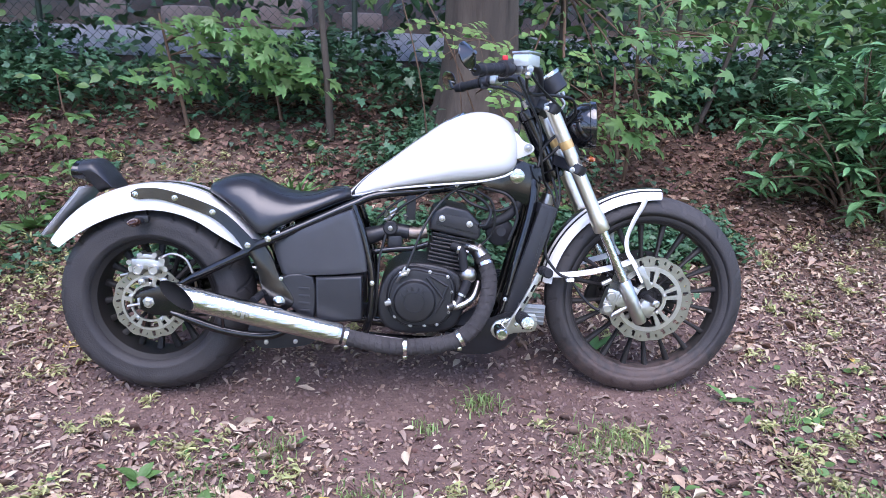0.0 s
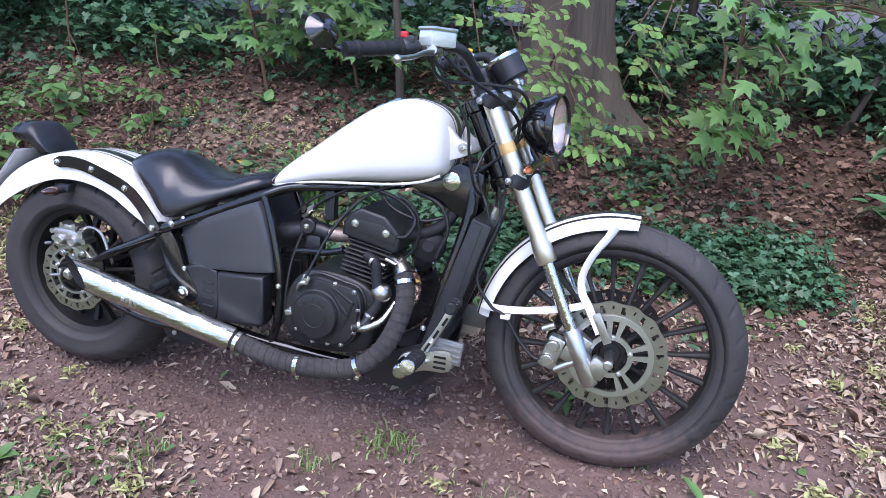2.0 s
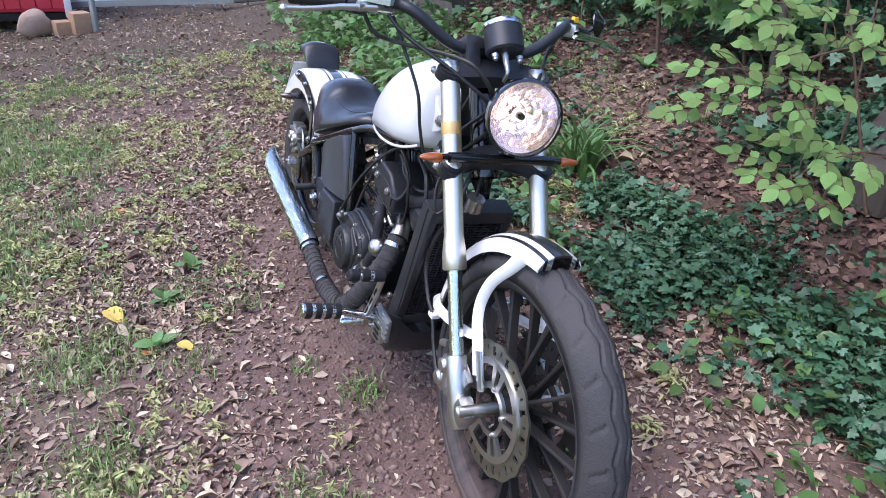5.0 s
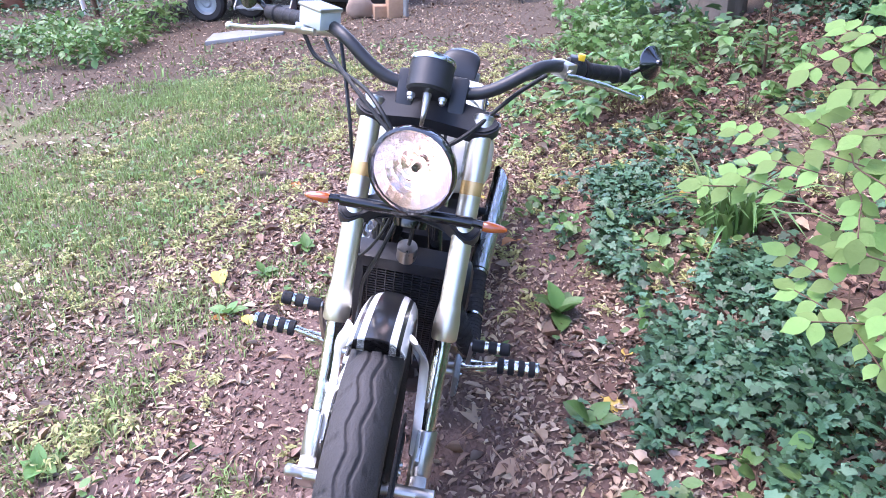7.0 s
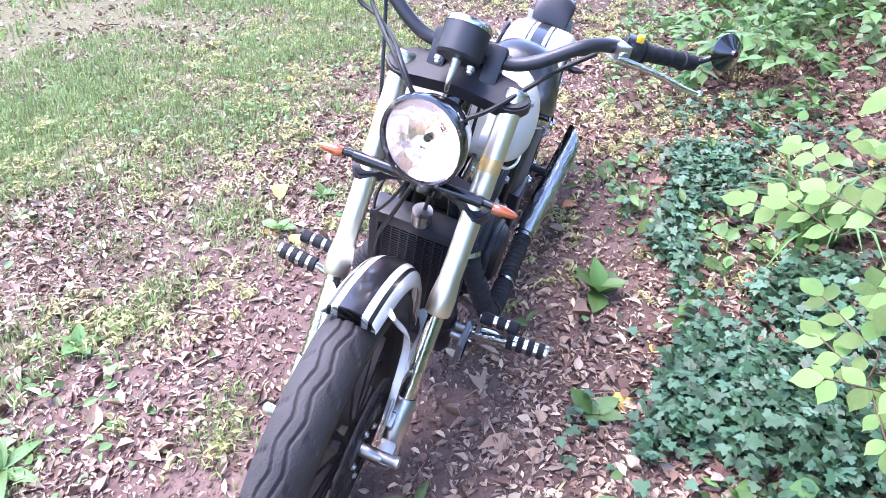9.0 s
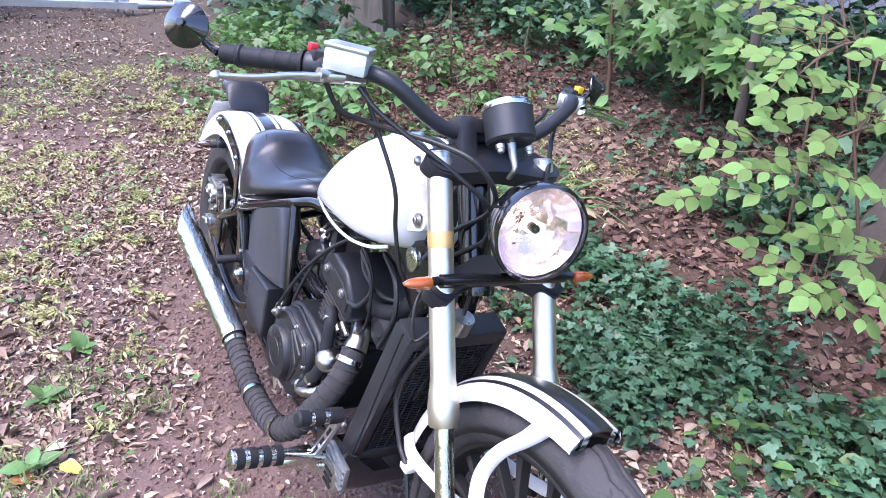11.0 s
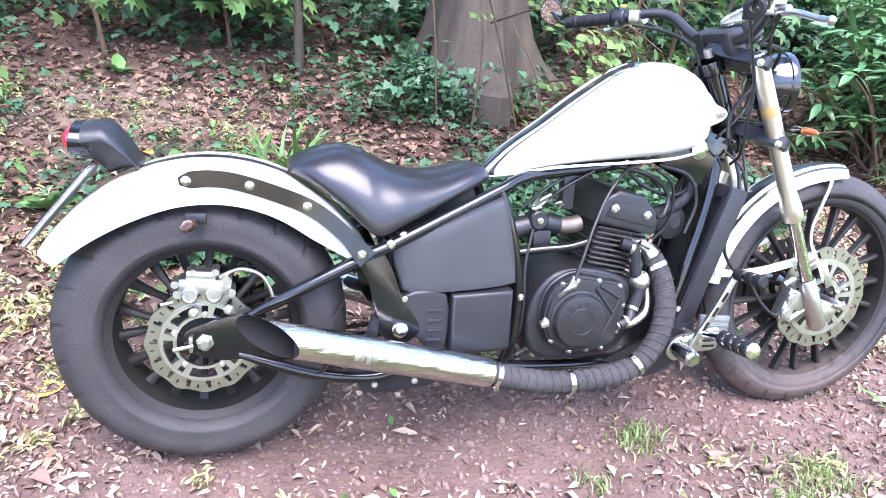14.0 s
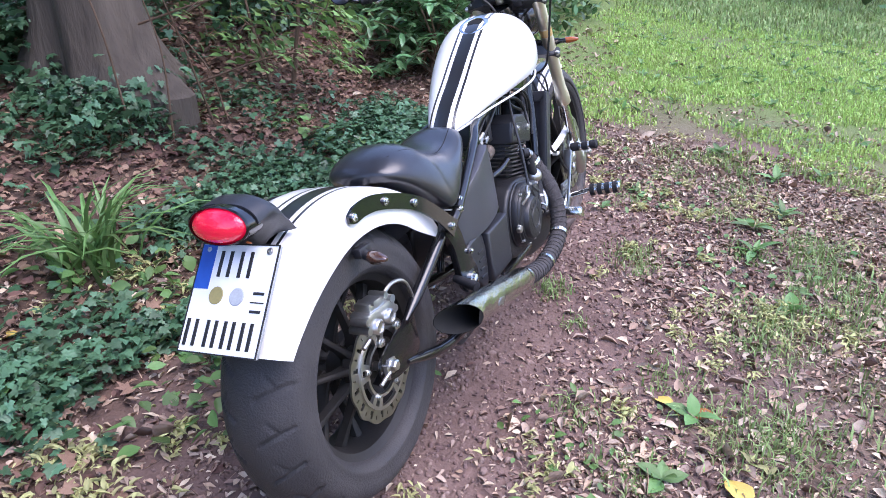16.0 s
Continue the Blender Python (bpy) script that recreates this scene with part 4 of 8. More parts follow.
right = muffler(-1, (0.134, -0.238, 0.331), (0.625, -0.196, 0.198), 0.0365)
header([(0.62, -0.197, 0.199), (0.727, -0.197, 0.172), (0.817, -0.197, 0.160), (0.943, -0.196, 0.170), (1.015, -0.190, 0.196), (1.066, -0.176, 0.248), (1.094, -0.150, 0.318), (1.098, -0.115, 0.378), (1.080, -0.085, 0.432)], 0.027, right, (0.03, 0.27, 0.48, 0.95))
bm = bm_new()
tube(bm, [(1.080, -0.085, 0.430), (1.060, -0.068, 0.455), (1.03, -0.055, 0.468)], (0.027, 0.022, 0.022), 18)
for q in ((1.06, -0.10, 0.46), (1.075, -0.05, 0.45), (1.03, -0.105, 0.452)):
    rod(bm, q, (q[0] - 0.03, q[1], q[2] + 0.012), 0.006)
part("exhaust_flange", bm, STEEL, right, "steel exhaust flange with studs")
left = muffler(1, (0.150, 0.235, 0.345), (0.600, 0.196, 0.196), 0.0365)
header([(0.59, 0.197, 0.199), (0.70, 0.197, 0.172), (0.817, 0.197, 0.160), (0.943, 0.196, 0.170), (1.015, 0.190, 0.196), (1.066, 0.176, 0.248), (1.094, 0.150, 0.318), (1.098, 0.115, 0.378), (1.080, 0.085, 0.432)], 0.027, left, (0.03, 0.27, 0.48, 0.95))

# radiator with its shroud and chin scoop
RAD = pose(1.232, 0, 0.425, 0, 17)
bm = bm_new()
for y in (-0.100, 0.100):
    box(bm, RAD @ Vector((0.0, y, 0)), (0.055, 0.022, 0.36), pose(0, 0, 0, 0, 17), 0.005)
for z in (-0.175, 0.175):
    box(bm, RAD @ Vector((0.0, 0, z)), (0.055, 0.22, 0.035), pose(0, 0, 0, 0, 17), 0.005)
box(bm, RAD @ Vector((-0.014, 0, 0)), (0.010, 0.20, 0.34), pose(0, 0, 0, 0, 17))
radiator = part("radiator", bm, SATIN, bike, "black radiator with shroud")
for k in range(38):
    bm = bm_new()
    box(bm, RAD @ Vector((0.016, 0, -0.153 + 0.0083 * k)), (0.012, 0.18, 0.0035), pose(0, 0, 0, 0, 17))
    part("radiator_fin", bm, SATIN, radiator)
for k in range(9):
    bm = bm_new()
    box(bm, RAD @ Vector((0.020, -0.08 + 0.02 * k, 0)), (0.008, 0.0022, 0.315), pose(0, 0, 0, 0, 17))
    part("guard_bar", bm, SATIN, radiator)
bm = bm_new()
rod(bm, RAD @ Vector((0.01, 0.0, 0.19)), RAD @ Vector((0.01, 0.0, 0.225)), 0.022)
part("radiator_cap", bm, STEEL, radiator, "metal radiator cap")
for s in (-1, 1):
    bm = bm_new()
    slab(bm, [(1.262, 0.610), (1.290, 0.600), (1.205, 0.255), (1.178, 0.232), (1.150, 0.236), (1.228, 0.50)], s * 0.104, s * 0.114, 0.003)
    part("radiator_side", bm, SATIN, radiator)
bm = bm_new()
loops = []
for x, z0, z1, w in ((1.215, 0.20, 0.262, 0.112), (1.20, 0.16, 0.262, 0.122), (1.16, 0.118, 0.255, 0.125), (1.10, 0.095, 0.23, 0.115), (1.03, 0.092, 0.19, 0.10), (0.97, 0.10, 0.15, 0.085)):
    loops.append([Vector((x, y * w, z)) for y, z in ((-1, z1), (-1.0, z0 + 0.04), (-0.85, z0 + 0.01), (-0.5, z0), (0.5, z0), (0.85, z0 + 0.01), (1.0, z0 + 0.04), (1, z1), (0.9, z1), (0.86, z0 + 0.05), (0.5, z0 + 0.012), (-0.5, z0 + 0.012), (-0.86, z0 + 0.05), (-0.9, z1))])
rings(bm, loops)
part("chin_scoop", bm, SATIN, bike, "dull black chin scoop")
bm = bm_new()
bolt(bm, (1.175, -0.124, 0.205), (0, -1, 0), 0.0055, 0.005)
bolt(bm, (1.155, -0.118, 0.30), (0, -1, 0), 0.0055, 0.005)
part("scoop_bolt", bm, ALLOY, radiator)

# fork
TOPF, LOWF = Vector((1.282, 0, 0.912)), Vector((1.600, 0, 0.252))
FD = (LOWF - TOPF).normalized()
for s in (-1, 1):
    y = Vector((0, s * 0.110, 0))
    bm = bm_new()
    k = (0.530 - TOPF.z) / FD.z
    lathe(bm, [(0, -0.022), (0.016, -0.022), (0.0215, -0.016), (0.0215, k - 0.075), (0.0225, k - 0.07), (0.0265, k - 0.035), (0.0265, k - 0.004), (0.024, k), (0, k)], TOPF + y, FD, 30)
    leg = part("fork_leg", bm, GOLD, bike, "champagne upside-down fork leg")
    bm = bm_new()
    rod(bm, TOPF + y + FD * (k - 0.01), LOWF + y - FD * 0.05, 0.0165, None, 24)
    part("fork_slider", bm, CHROME, leg, "polished fork slider")
    bm = bm_new()
    lathe(bm, [(0.0185, -0.125), (0.0225, -0.12), (0.0235, -0.05), (0.0235, 0.02), (0.019, 0.033), (0.012, 0.036), (0, 0.036)], LOWF + y, FD, 24)
    box(bm, LOWF + y + Vector((0.026, 0, 0.020)), (0.05, 0.036, 0.05), pose(0, 0, 0, 0, 26), 0.008)
    box(bm, LOWF + y + Vector((-0.035, s * -0.012, 0.055)), (0.055, 0.016, 0.085), pose(0, 0, 0, 0, 26), 0.006)
    part("fork_foot", bm, ALLOY, leg, "bare cast fork foot")
    bm = bm_new()
    lathe(bm, [(0.0217, -0.0135), (0.0219, -0.012), (0.0219, 0.012), (0.0217, 0.0135)], TOPF + y + FD * 0.118, FD, 30)
    part("amber_band", bm, TAPE, leg, "amber tape band")
    bm = bm_new()
    lathe(bm, [(0, 0.036), (0.008, 0.036), (0.0125, 0.032), (0.0125, 0.020), (0.0115, 0.018), (0.0115, -0.06), (0, -0.06)], (FRONT.x - 0.002, s * 0.112, FRONT.z + 0.002), (0, s, 0), 20)
    part("axle_end", bm, ALLOY, leg, "rounded axle end cap")
    # caliper
    bm = bm_new()
    c = Vector((1.505, s * 0.098, 0.292))
    box(bm, c, (0.046, 0.036, 0.092), pose(0, 0, 0, 0, 18), 0.010)
    for z in (-0.020, 0.020):
        lathe(bm, [(0, 0.025), (0.012, 0.025), (0.014, 0.023), (0.0165, 0.023), (0.0185, 0.019), (0.0185, 0), (0, 0)], c + Vector((-0.004 + z * 0.3, 0, z)), (0, s, 0), 20)
    rod(bm, c + Vector((0.03, 0, 0.055)), c + Vector((0.075, 0, 0.045)), 0.010)
    rod(bm, c + Vector((0.01, 0, -0.05)), c + Vector((0.06, 0, -0.02)), 0.010)
    rod(bm, c + Vector((-0.03, s * 0.012, 0.06)), c + Vector((0.0, s * 0.012, 0.075)), 0.009)
    cal = part("front_brake_caliper", bm, ALLOY if s < 0 else DUSTY, leg, "bare alloy caliper" if s < 0 else "black caliper")
bm = bm_new()
rod(bm, (FRONT.x, -0.11, FRONT.z), (FRONT.x, 0.11, FRONT.z), 0.012)
part("front_axle", bm, STEEL, bike)


def yoke(name, along_fork, height, deep, label, front=0.026):
    c = TOPF + FD * along_fork
    m = Matrix.Translation(c) @ pose(0, 0, 0, 0, 26)
    bm = bm_new()
    rows = [[bm.verts.new(m @ Vector((x, y, z))) for x, y in outline2] for z in (height / 2, -height / 2)
            for outline2 in [[(v.x, v.z) for v in smooth_line([(0.030, 0, -0.115), (0.0, 0, -0.143), (-0.030, 0, -0.115), (-0.045, 0, -0.06), (-deep, 0, 0), (-0.045, 0, 0.06), (-0.030, 0, 0.115), (0.0, 0, 0.143), (0.030, 0, 0.115), (front, 0, 0.06), (front - 0.006, 0, 0.0), (front, 0, -0.06)], 4, True)]]]
    n = len(rows[0])
    bm.faces.new(rows[0])
    bm.faces.new(rows[1][::-1])
    for i in range(n):
        bm.faces.new((rows[0][i], rows[1][i], rows[1][(i + 1) % n], rows[0][(i + 1) % n]))
    bmesh.ops.bevel(bm, geom=[e for e in bm.edges if abs((m.inverted() @ e.verts[0].co).z - (m.inverted() @ e.verts[1].co).z) < 1e-4], offset=0.004, segments=2, affect="EDGES")
    ob = part(name, bm, SATIN, bike, label)
    for s in (-1, 1):
        bm = bm_new()
        bolt(bm, c + Vector((-0.022, s * 0.140, 0.0)), (-0.3, s, 0), 0.0065, 0.006)
        part("pinch_bolt", bm, ALLOY, ob)
    return ob


top_yoke = yoke("top_yoke", -0.004, 0.030, 0.075, "satin black top yoke")
yoke("lower_yoke", 0.205, 0.032, 0.07, "satin black lower yoke", -0.012)
for s in (-1, 1):
    bm = bm_new()
    lathe(bm, [(0, 0.006), (0.018, 0.006), (0.0215, 0.002), (0.0215, -0.006), (0, -0.006)], TOPF + Vector((0, s * 0.110, 0)) - FD * 0.022, -FD, 26)
    part("fork_cap", bm, ALLOY, top_yoke, "bare alloy fork cap")

# front fender with its stays
fender("front_fender", FRONT + Vector((-0.004, 0, 0)), 0.374, 0.332, 0.051, 172, 85, (0.0, 0.16), 44, "white front fender with black centre stripe", 0.03, True)
for s in (-1, 1):
    bm = bm_new()
    tube(bm, [(1.622, s * 0.053, 0.634), (1.606, s * 0.064, 0.603), (1.576, s * 0.080, 0.557), (1.557, s * 0.084, 0.502), (1.562, s * 0.086, 0.457), (1.584, s * 0.089, 0.421), (1.618, s * 0.092, 0.358)], (0.017, 0.014, 0.0125, 0.0125, 0.0125, 0.0125, 0.012), 10, 6, flat=0.3)
    stay = part("fender_stay", bm, WHITE, bike, "white curved fender stay")
    bm = bm_new()
    tube(bm, [(1.300, s * 0.053, 0.372), (1.354, s * 0.076, 0.376), (1.432, s * 0.082, 0.386), (1.533, s * 0.086, 0.411), (1.578, s * 0.088, 0.43)], 0.0115, 10, 6, flat=0.3)
    part("fender_stay_arm", bm, WHITE, stay)
    bm = bm_new()
    box(bm, (1.623, s * 0.094, 0.372), (0.022, 0.006, 0.085), pose(0, 0, 0, 0, -28), 0.003)
    part("stay_bracket", bm, ALLOY, stay, "slotted alloy bracket")
bm = bm_new()
box(bm, (1.372, -0.090, 0.362), (0.026, 0.022, 0.012), None, 0.003)
part("cable_clip", bm, WHITE, bike)

# headlight
HL = Vector((1.442, -0.002, 0.866))
AX = Vector((1, -0.20, 0.05)).normalized()
bm = bm_new()
lathe(bm, [(0, -0.098), (0.020, -0.096), (0.045, -0.084), (0.064, -0.062), (0.075, -0.036), (0.079, -0.012), (0.082, -0.010), (0.0835, 0.0), (0.082, 0.008), (0.077, 0.010), (0.075, 0.004), (0.073, -0.010), (0.060, -0.04), (0.03, -0.062), (0, -0.066)], HL, AX, 48)
lamp = part("headlight", bm, GLOSS, bike, "black bowl headlight")
facets = random.Random(5)
bm = bm_new()
ru = AX.orthogonal().normalized()
rv = AX.cross(ru)
grid = []
for ri, (rr, rh) in enumerate(((0.010, -0.059), (0.024, -0.056), (0.038, -0.048), (0.050, -0.037), (0.061, -0.023), (0.0735, -0.001))):
    row = []
    for k in range(24):
        a = math.tau * (k + 0.5 * (ri % 2)) / 24
        h = rh + (facets.uniform(-0.0013, 0.0013) if 0 < ri < 5 else 0)
        row.append(HL + AX * h + (ru * math.cos(a) + rv * math.sin(a)) * rr)
    grid.append(row)
rings(bm, grid, False, False)
bm.faces.new([v for v in bm.verts][:24])
part("reflector", bm, ALUMINISED, lamp, "bright faceted aluminised reflector", sharp=4)
bm = bm_new()
lathe(bm, [(0, -0.014), (0.0065, -0.015), (0.008, -0.020), (0.008, -0.05), (0, -0.05)], HL, AX, 22)
part("bulb_shield", bm, SATIN, lamp, "black bulb shield")
bm = bm_new()
lathe(bm, [(0.011, -0.030), (0.0125, -0.034), (0.0125, -0.046), (0.011, -0.050)], HL, AX, 18, True)
part("bulb", bm, BULB, lamp, "lit headlight bulb")
bm = bm_new()
lathe(bm, [(0, 0.017), (0.03, 0.0145), (0.055, 0.009), (0.073, 0.003), (0.0745, -0.001), (0.055, 0.005), (0.03, 0.0105), (0, 0.013)], HL, AX, 48)
pane = part("lens", bm, LENS, lamp, "clear headlight lens")
pane.visible_shadow = False
bm = bm_new()
tube(bm, [(1.40, -0.012, 0.775), (1.385, -0.012, 0.80), (1.39, -0.010, 0.83)], 0.008, 10)
part("headlight_bracket", bm, SATIN, lamp)

# front indicators on a cross bar
bm = bm_new()
rod(bm, (1.396, -0.135, 0.762), (1.396, 0.123, 0.762), 0.0115, None, 16)
box(bm, (1.382, -0.006, 0.757), (0.022, 0.10, 0.010), None, 0.003)
for s in (-1, 1):
    rod(bm, (1.392, s * 0.125 - 0.006, 0.762), (1.397, s * 0.158 - 0.006, 0.762), 0.008)
bar = part("indicator_bar", bm, BLACK, bike, "black cross bar for the indicators")
for s in (-1, 1):
    bm = bm_new()
    loops = []
    for f, h, w in ((0.150, 0.009, 0.009), (0.156, 0.011, 0.012), (0.172, 0.010, 0.011), (0.190, 0.007, 0.008), (0.198, 0.002, 0.004)):
        loops.append([Vector((1.400 + math.cos(a) * w, s * f - 0.006, 0.762 + math.sin(a) * h)) for a in (math.tau * k / 16 for k in range(16))])
    rings(bm, loops)
    part("indicator_lens", bm, AMBER, bar, "amber indicator lens")

# speedometer
G0, G1 = Vector((1.316, -0.004, 0.973)), Vector((1.279, -0.004, 1.026))
GD = (G1 - G0).normalized()
bm = bm_new()
lathe(bm, [(0, 0), (0.038, 0), (0.0425, 0.005), (0.0425, 0.060), (0.040, 0.060), (0.040, 0.055), (0, 0.055)], G0, GD, 40)
gauge = part("speedometer", bm, SATIN, bike, "round black speedometer")
bm = bm_new()
lathe(bm, [(0.0395, 0.058), (0.0435, 0.056), (0.0445, 0.062), (0.042, 0.067), (0.0385, 0.066)], G0, GD, 40, True)
part("gauge_bezel", bm, CHROME, gauge, "chrome bezel")
bm = bm_new()
lathe(bm, [(0, 0.0565), (0.0385, 0.0565)], G0, GD, 40)
part("dial", bm, FACE, gauge, "grey dial face")
bm = bm_new()
lathe(bm, [(0, 0.0665), (0.039, 0.0645), (0.039, 0.063), (0, 0.065)], G0, GD, 40)
part("gauge_glass", bm, LENS, gauge).visible_shadow = False
bm = bm_new()
tube(bm, [G0, G0 - GD * 0.020, G0 - GD * 0.038 + Vector((0.004, 0, -0.004)), (1.334, -0.006, 0.918)], (0.009, 0.007, 0.005, 0.004), 12)
part("gauge_stem", bm, STEEL, gauge, "bare metal speedometer stem")
for s in (-1, 1):
    bm = bm_new()
    bolt(bm, G0 + Vector((0.012, s * 0.030, -0.004)), -GD, 0.006, 0.010)
    part("gauge_nut", bm, ALLOY, gauge)

# handlebar, risers, controls
BAR = [(1.012, -0.405, 1.003), (1.06, -0.345, 1.011), (1.115, -0.275, 1.022), (1.18, -0.225, 1.034), (1.218, -0.185, 1.025), (1.236, -0.125, 0.985), (1.240, -0.075, 0.966), (1.240, 0, 0.964),
       (1.240, 0.075, 0.966), (1.236, 0.125, 0.985), (1.218, 0.185, 1.025), (1.18, 0.225, 1.034), (1.115, 0.275, 1.022), (1.06, 0.345, 1.011), (1.012, 0.405, 1.003)]
bm = bm_new()
tube(bm, BAR, 0.0130, 18, 8)
handlebar = part("handlebar", bm, SATIN, bike, "satin black swept handlebar")
for s in (-1, 1):
    bm = bm_new()
    box(bm, (1.246, s * 0.052, 0.950), (0.044, 0.034, 0.085), pose(0, 0, 0, 0, -26), 0.006)
    part("riser", bm, SATIN, handlebar, "black riser block")
bm = bm_new()
box(bm, (1.236, 0, 0.975), (0.040, 0.14, 0.026), pose(0, 0, 0, 0, -26), 0.005)
part("riser_clamp", bm, SATIN, handlebar)
bm = bm_new()
rod(bm, (1.222, 0.0, 0.925), (1.212, 0.0, 0.945), 0.014)
part("ignition_lock", bm, STEEL, top_yoke, "metal ignition lock")
for s in (-1, 1):
    inn, out = Vector((1.098, s * 0.295, 1.019)), Vector((1.014, s * 0.402, 1.004))
    d = (out - inn).normalized()
    bm = bm_new()
    lathe(bm, [(0, 0), (0.0235, 0), (0.0235, 0.005), (0.0165, 0.008), (0.0165, 0.02), (0.0172, 0.022), (0.0165, 0.024), (0.0165, 0.045), (0.0172, 0.047), (0.0165, 0.049), (0.0165, 0.07), (0.0172, 0.072), (0.0165, 0.074), (0.0165, 0.105), (0.0195, 0.108), (0.0195, 0.113), (0.016, 0.117), (0.016, 0.142), (0, 0.142)], inn, d, 24)
    part("grip", bm, GRIP, handlebar, "ribbed black rubber grip")
    # bar-end mirror
    tipm = Vector((0.985, s * 0.462, 1.036))
    bm = bm_new()
    tube(bm, [out + d * 0.012, out + d * 0.028 + Vector((-0.004, 0, 0.008)), tipm], (0.008, 0.006, 0.006), 10)
    mir = part("bar_end_mirror", bm, BLACK, handlebar, "round black bar-end mirror")
    nrm = Vector((0.74, s * 0.60, 0.28)).normalized()
    bm = bm_new()
    lathe(bm, [(0, 0.024), (0.006, 0.024), (0.0075, 0.021), (0.0085, 0.018), (0.035, 0.001), (0.0375, -0.001), (0.0375, -0.004), (0.0355, -0.005), (0, -0.005)], tipm, nrm, 36)
    part("mirror_shell", bm, GLOSS, mir)
    bm = bm_new()
    lathe(bm, [(0, -0.0065), (0.0345, -0.0060)], tipm, nrm, 32)
    part("mirror_face", bm, MIRROR, mir, "mirror glass")
    # switch housing
    hs = inn - d * 0.020
    bm = bm_new()
    lathe(bm, [(0, -0.018), (0.020, -0.018), (0.023, -0.013), (0.023, 0.013), (0.020, 0.018), (0, 0.018)], hs, d, 18)
    box(bm, hs + Vector((0.004, 0, 0.018)), (0.030, 0.028, 0.018), None, 0.004)
    box(bm, hs + Vector((-0.006, 0, -0.016)), (0.026, 0.028, 0.022), None, 0.004)
    sw = part("switch_housing", bm, SATIN, handlebar, "black switch housing")
    bm = bm_new()
    box(bm, hs + Vector((0.012 if s > 0 else -0.006, s * 0.008, 0.028)), (0.016, 0.014, 0.014), None, 0.003)
    part("button", bm, YELLOW if s > 0 else REDBTN, sw, "yellow button" if s > 0 else "red kill switch")
    # lever perch and lever
    pv = Vector((1.170, s * 0.268, 1.018))
    bm = bm_new()
    box(bm, hs - d * 0.034 + Vector((0.016, 0, 0)), (0.052, 0.030, 0.032), pose(0, 0, 0, 0, 0, s * 42), 0.006)
    rod(bm, hs - d * 0.034 + Vector((0.02, 0, 0.004)), pv + Vector((0, 0, 0.002)), 0.011)
    perch = part("lever_perch", bm, ALLOY, handlebar, "bare alloy lever perch")
    bm = bm_new()
    lv = [pv + Vector((0.010, -s * 0.010, 0)), pv + Vector((0.004, s * 0.025, -0.003)), Vector((1.168, s * 0.340, 1.010)), Vector((1.162, s * 0.388, 1.000)), Vector((1.146, s * (0.448 if s < 0 else 0.425), 0.991))]
    tube(bm, lv, (0.011, 0.010, 0.008, 0.007, 0.0075), 12, 6, flat=0.7)
    bmesh.ops.create_uvsphere(bm, u_segments=14, v_segments=8, radius=0.0095, matrix=Matrix.Translation(lv[-1]))
    part("lever", bm, CHROME if s > 0 else ALLOY, perch, "polished ball-end lever")
bm = bm_new()
box(bm, (1.172, -0.252, 1.046), (0.054, 0.070, 0.036), pose(0, 0, 0, 0, 0, -38), 0.006)
res = part("brake_reservoir", bm, MILKY, handlebar, "milky brake fluid reservoir")
bm = bm_new()
box(bm, (1.172, -0.252, 1.067), (0.058, 0.074, 0.009), pose(0, 0, 0, 0, 0, -38), 0.004)
part("reservoir_lid", bm, ALLOY, res, "bare alloy lid")
bm = bm_new()
box(bm, (1.172, -0.252, 1.040), (0.046, 0.060, 0.024), pose(0, 0, 0, 0, 0, -38), 0.004)
rod(bm, (1.160, -0.215, 1.020), (1.176, -0.300, 1.020), 0.010)
part("master_cylinder", bm, ALLOY, res, "alloy master cylinder")

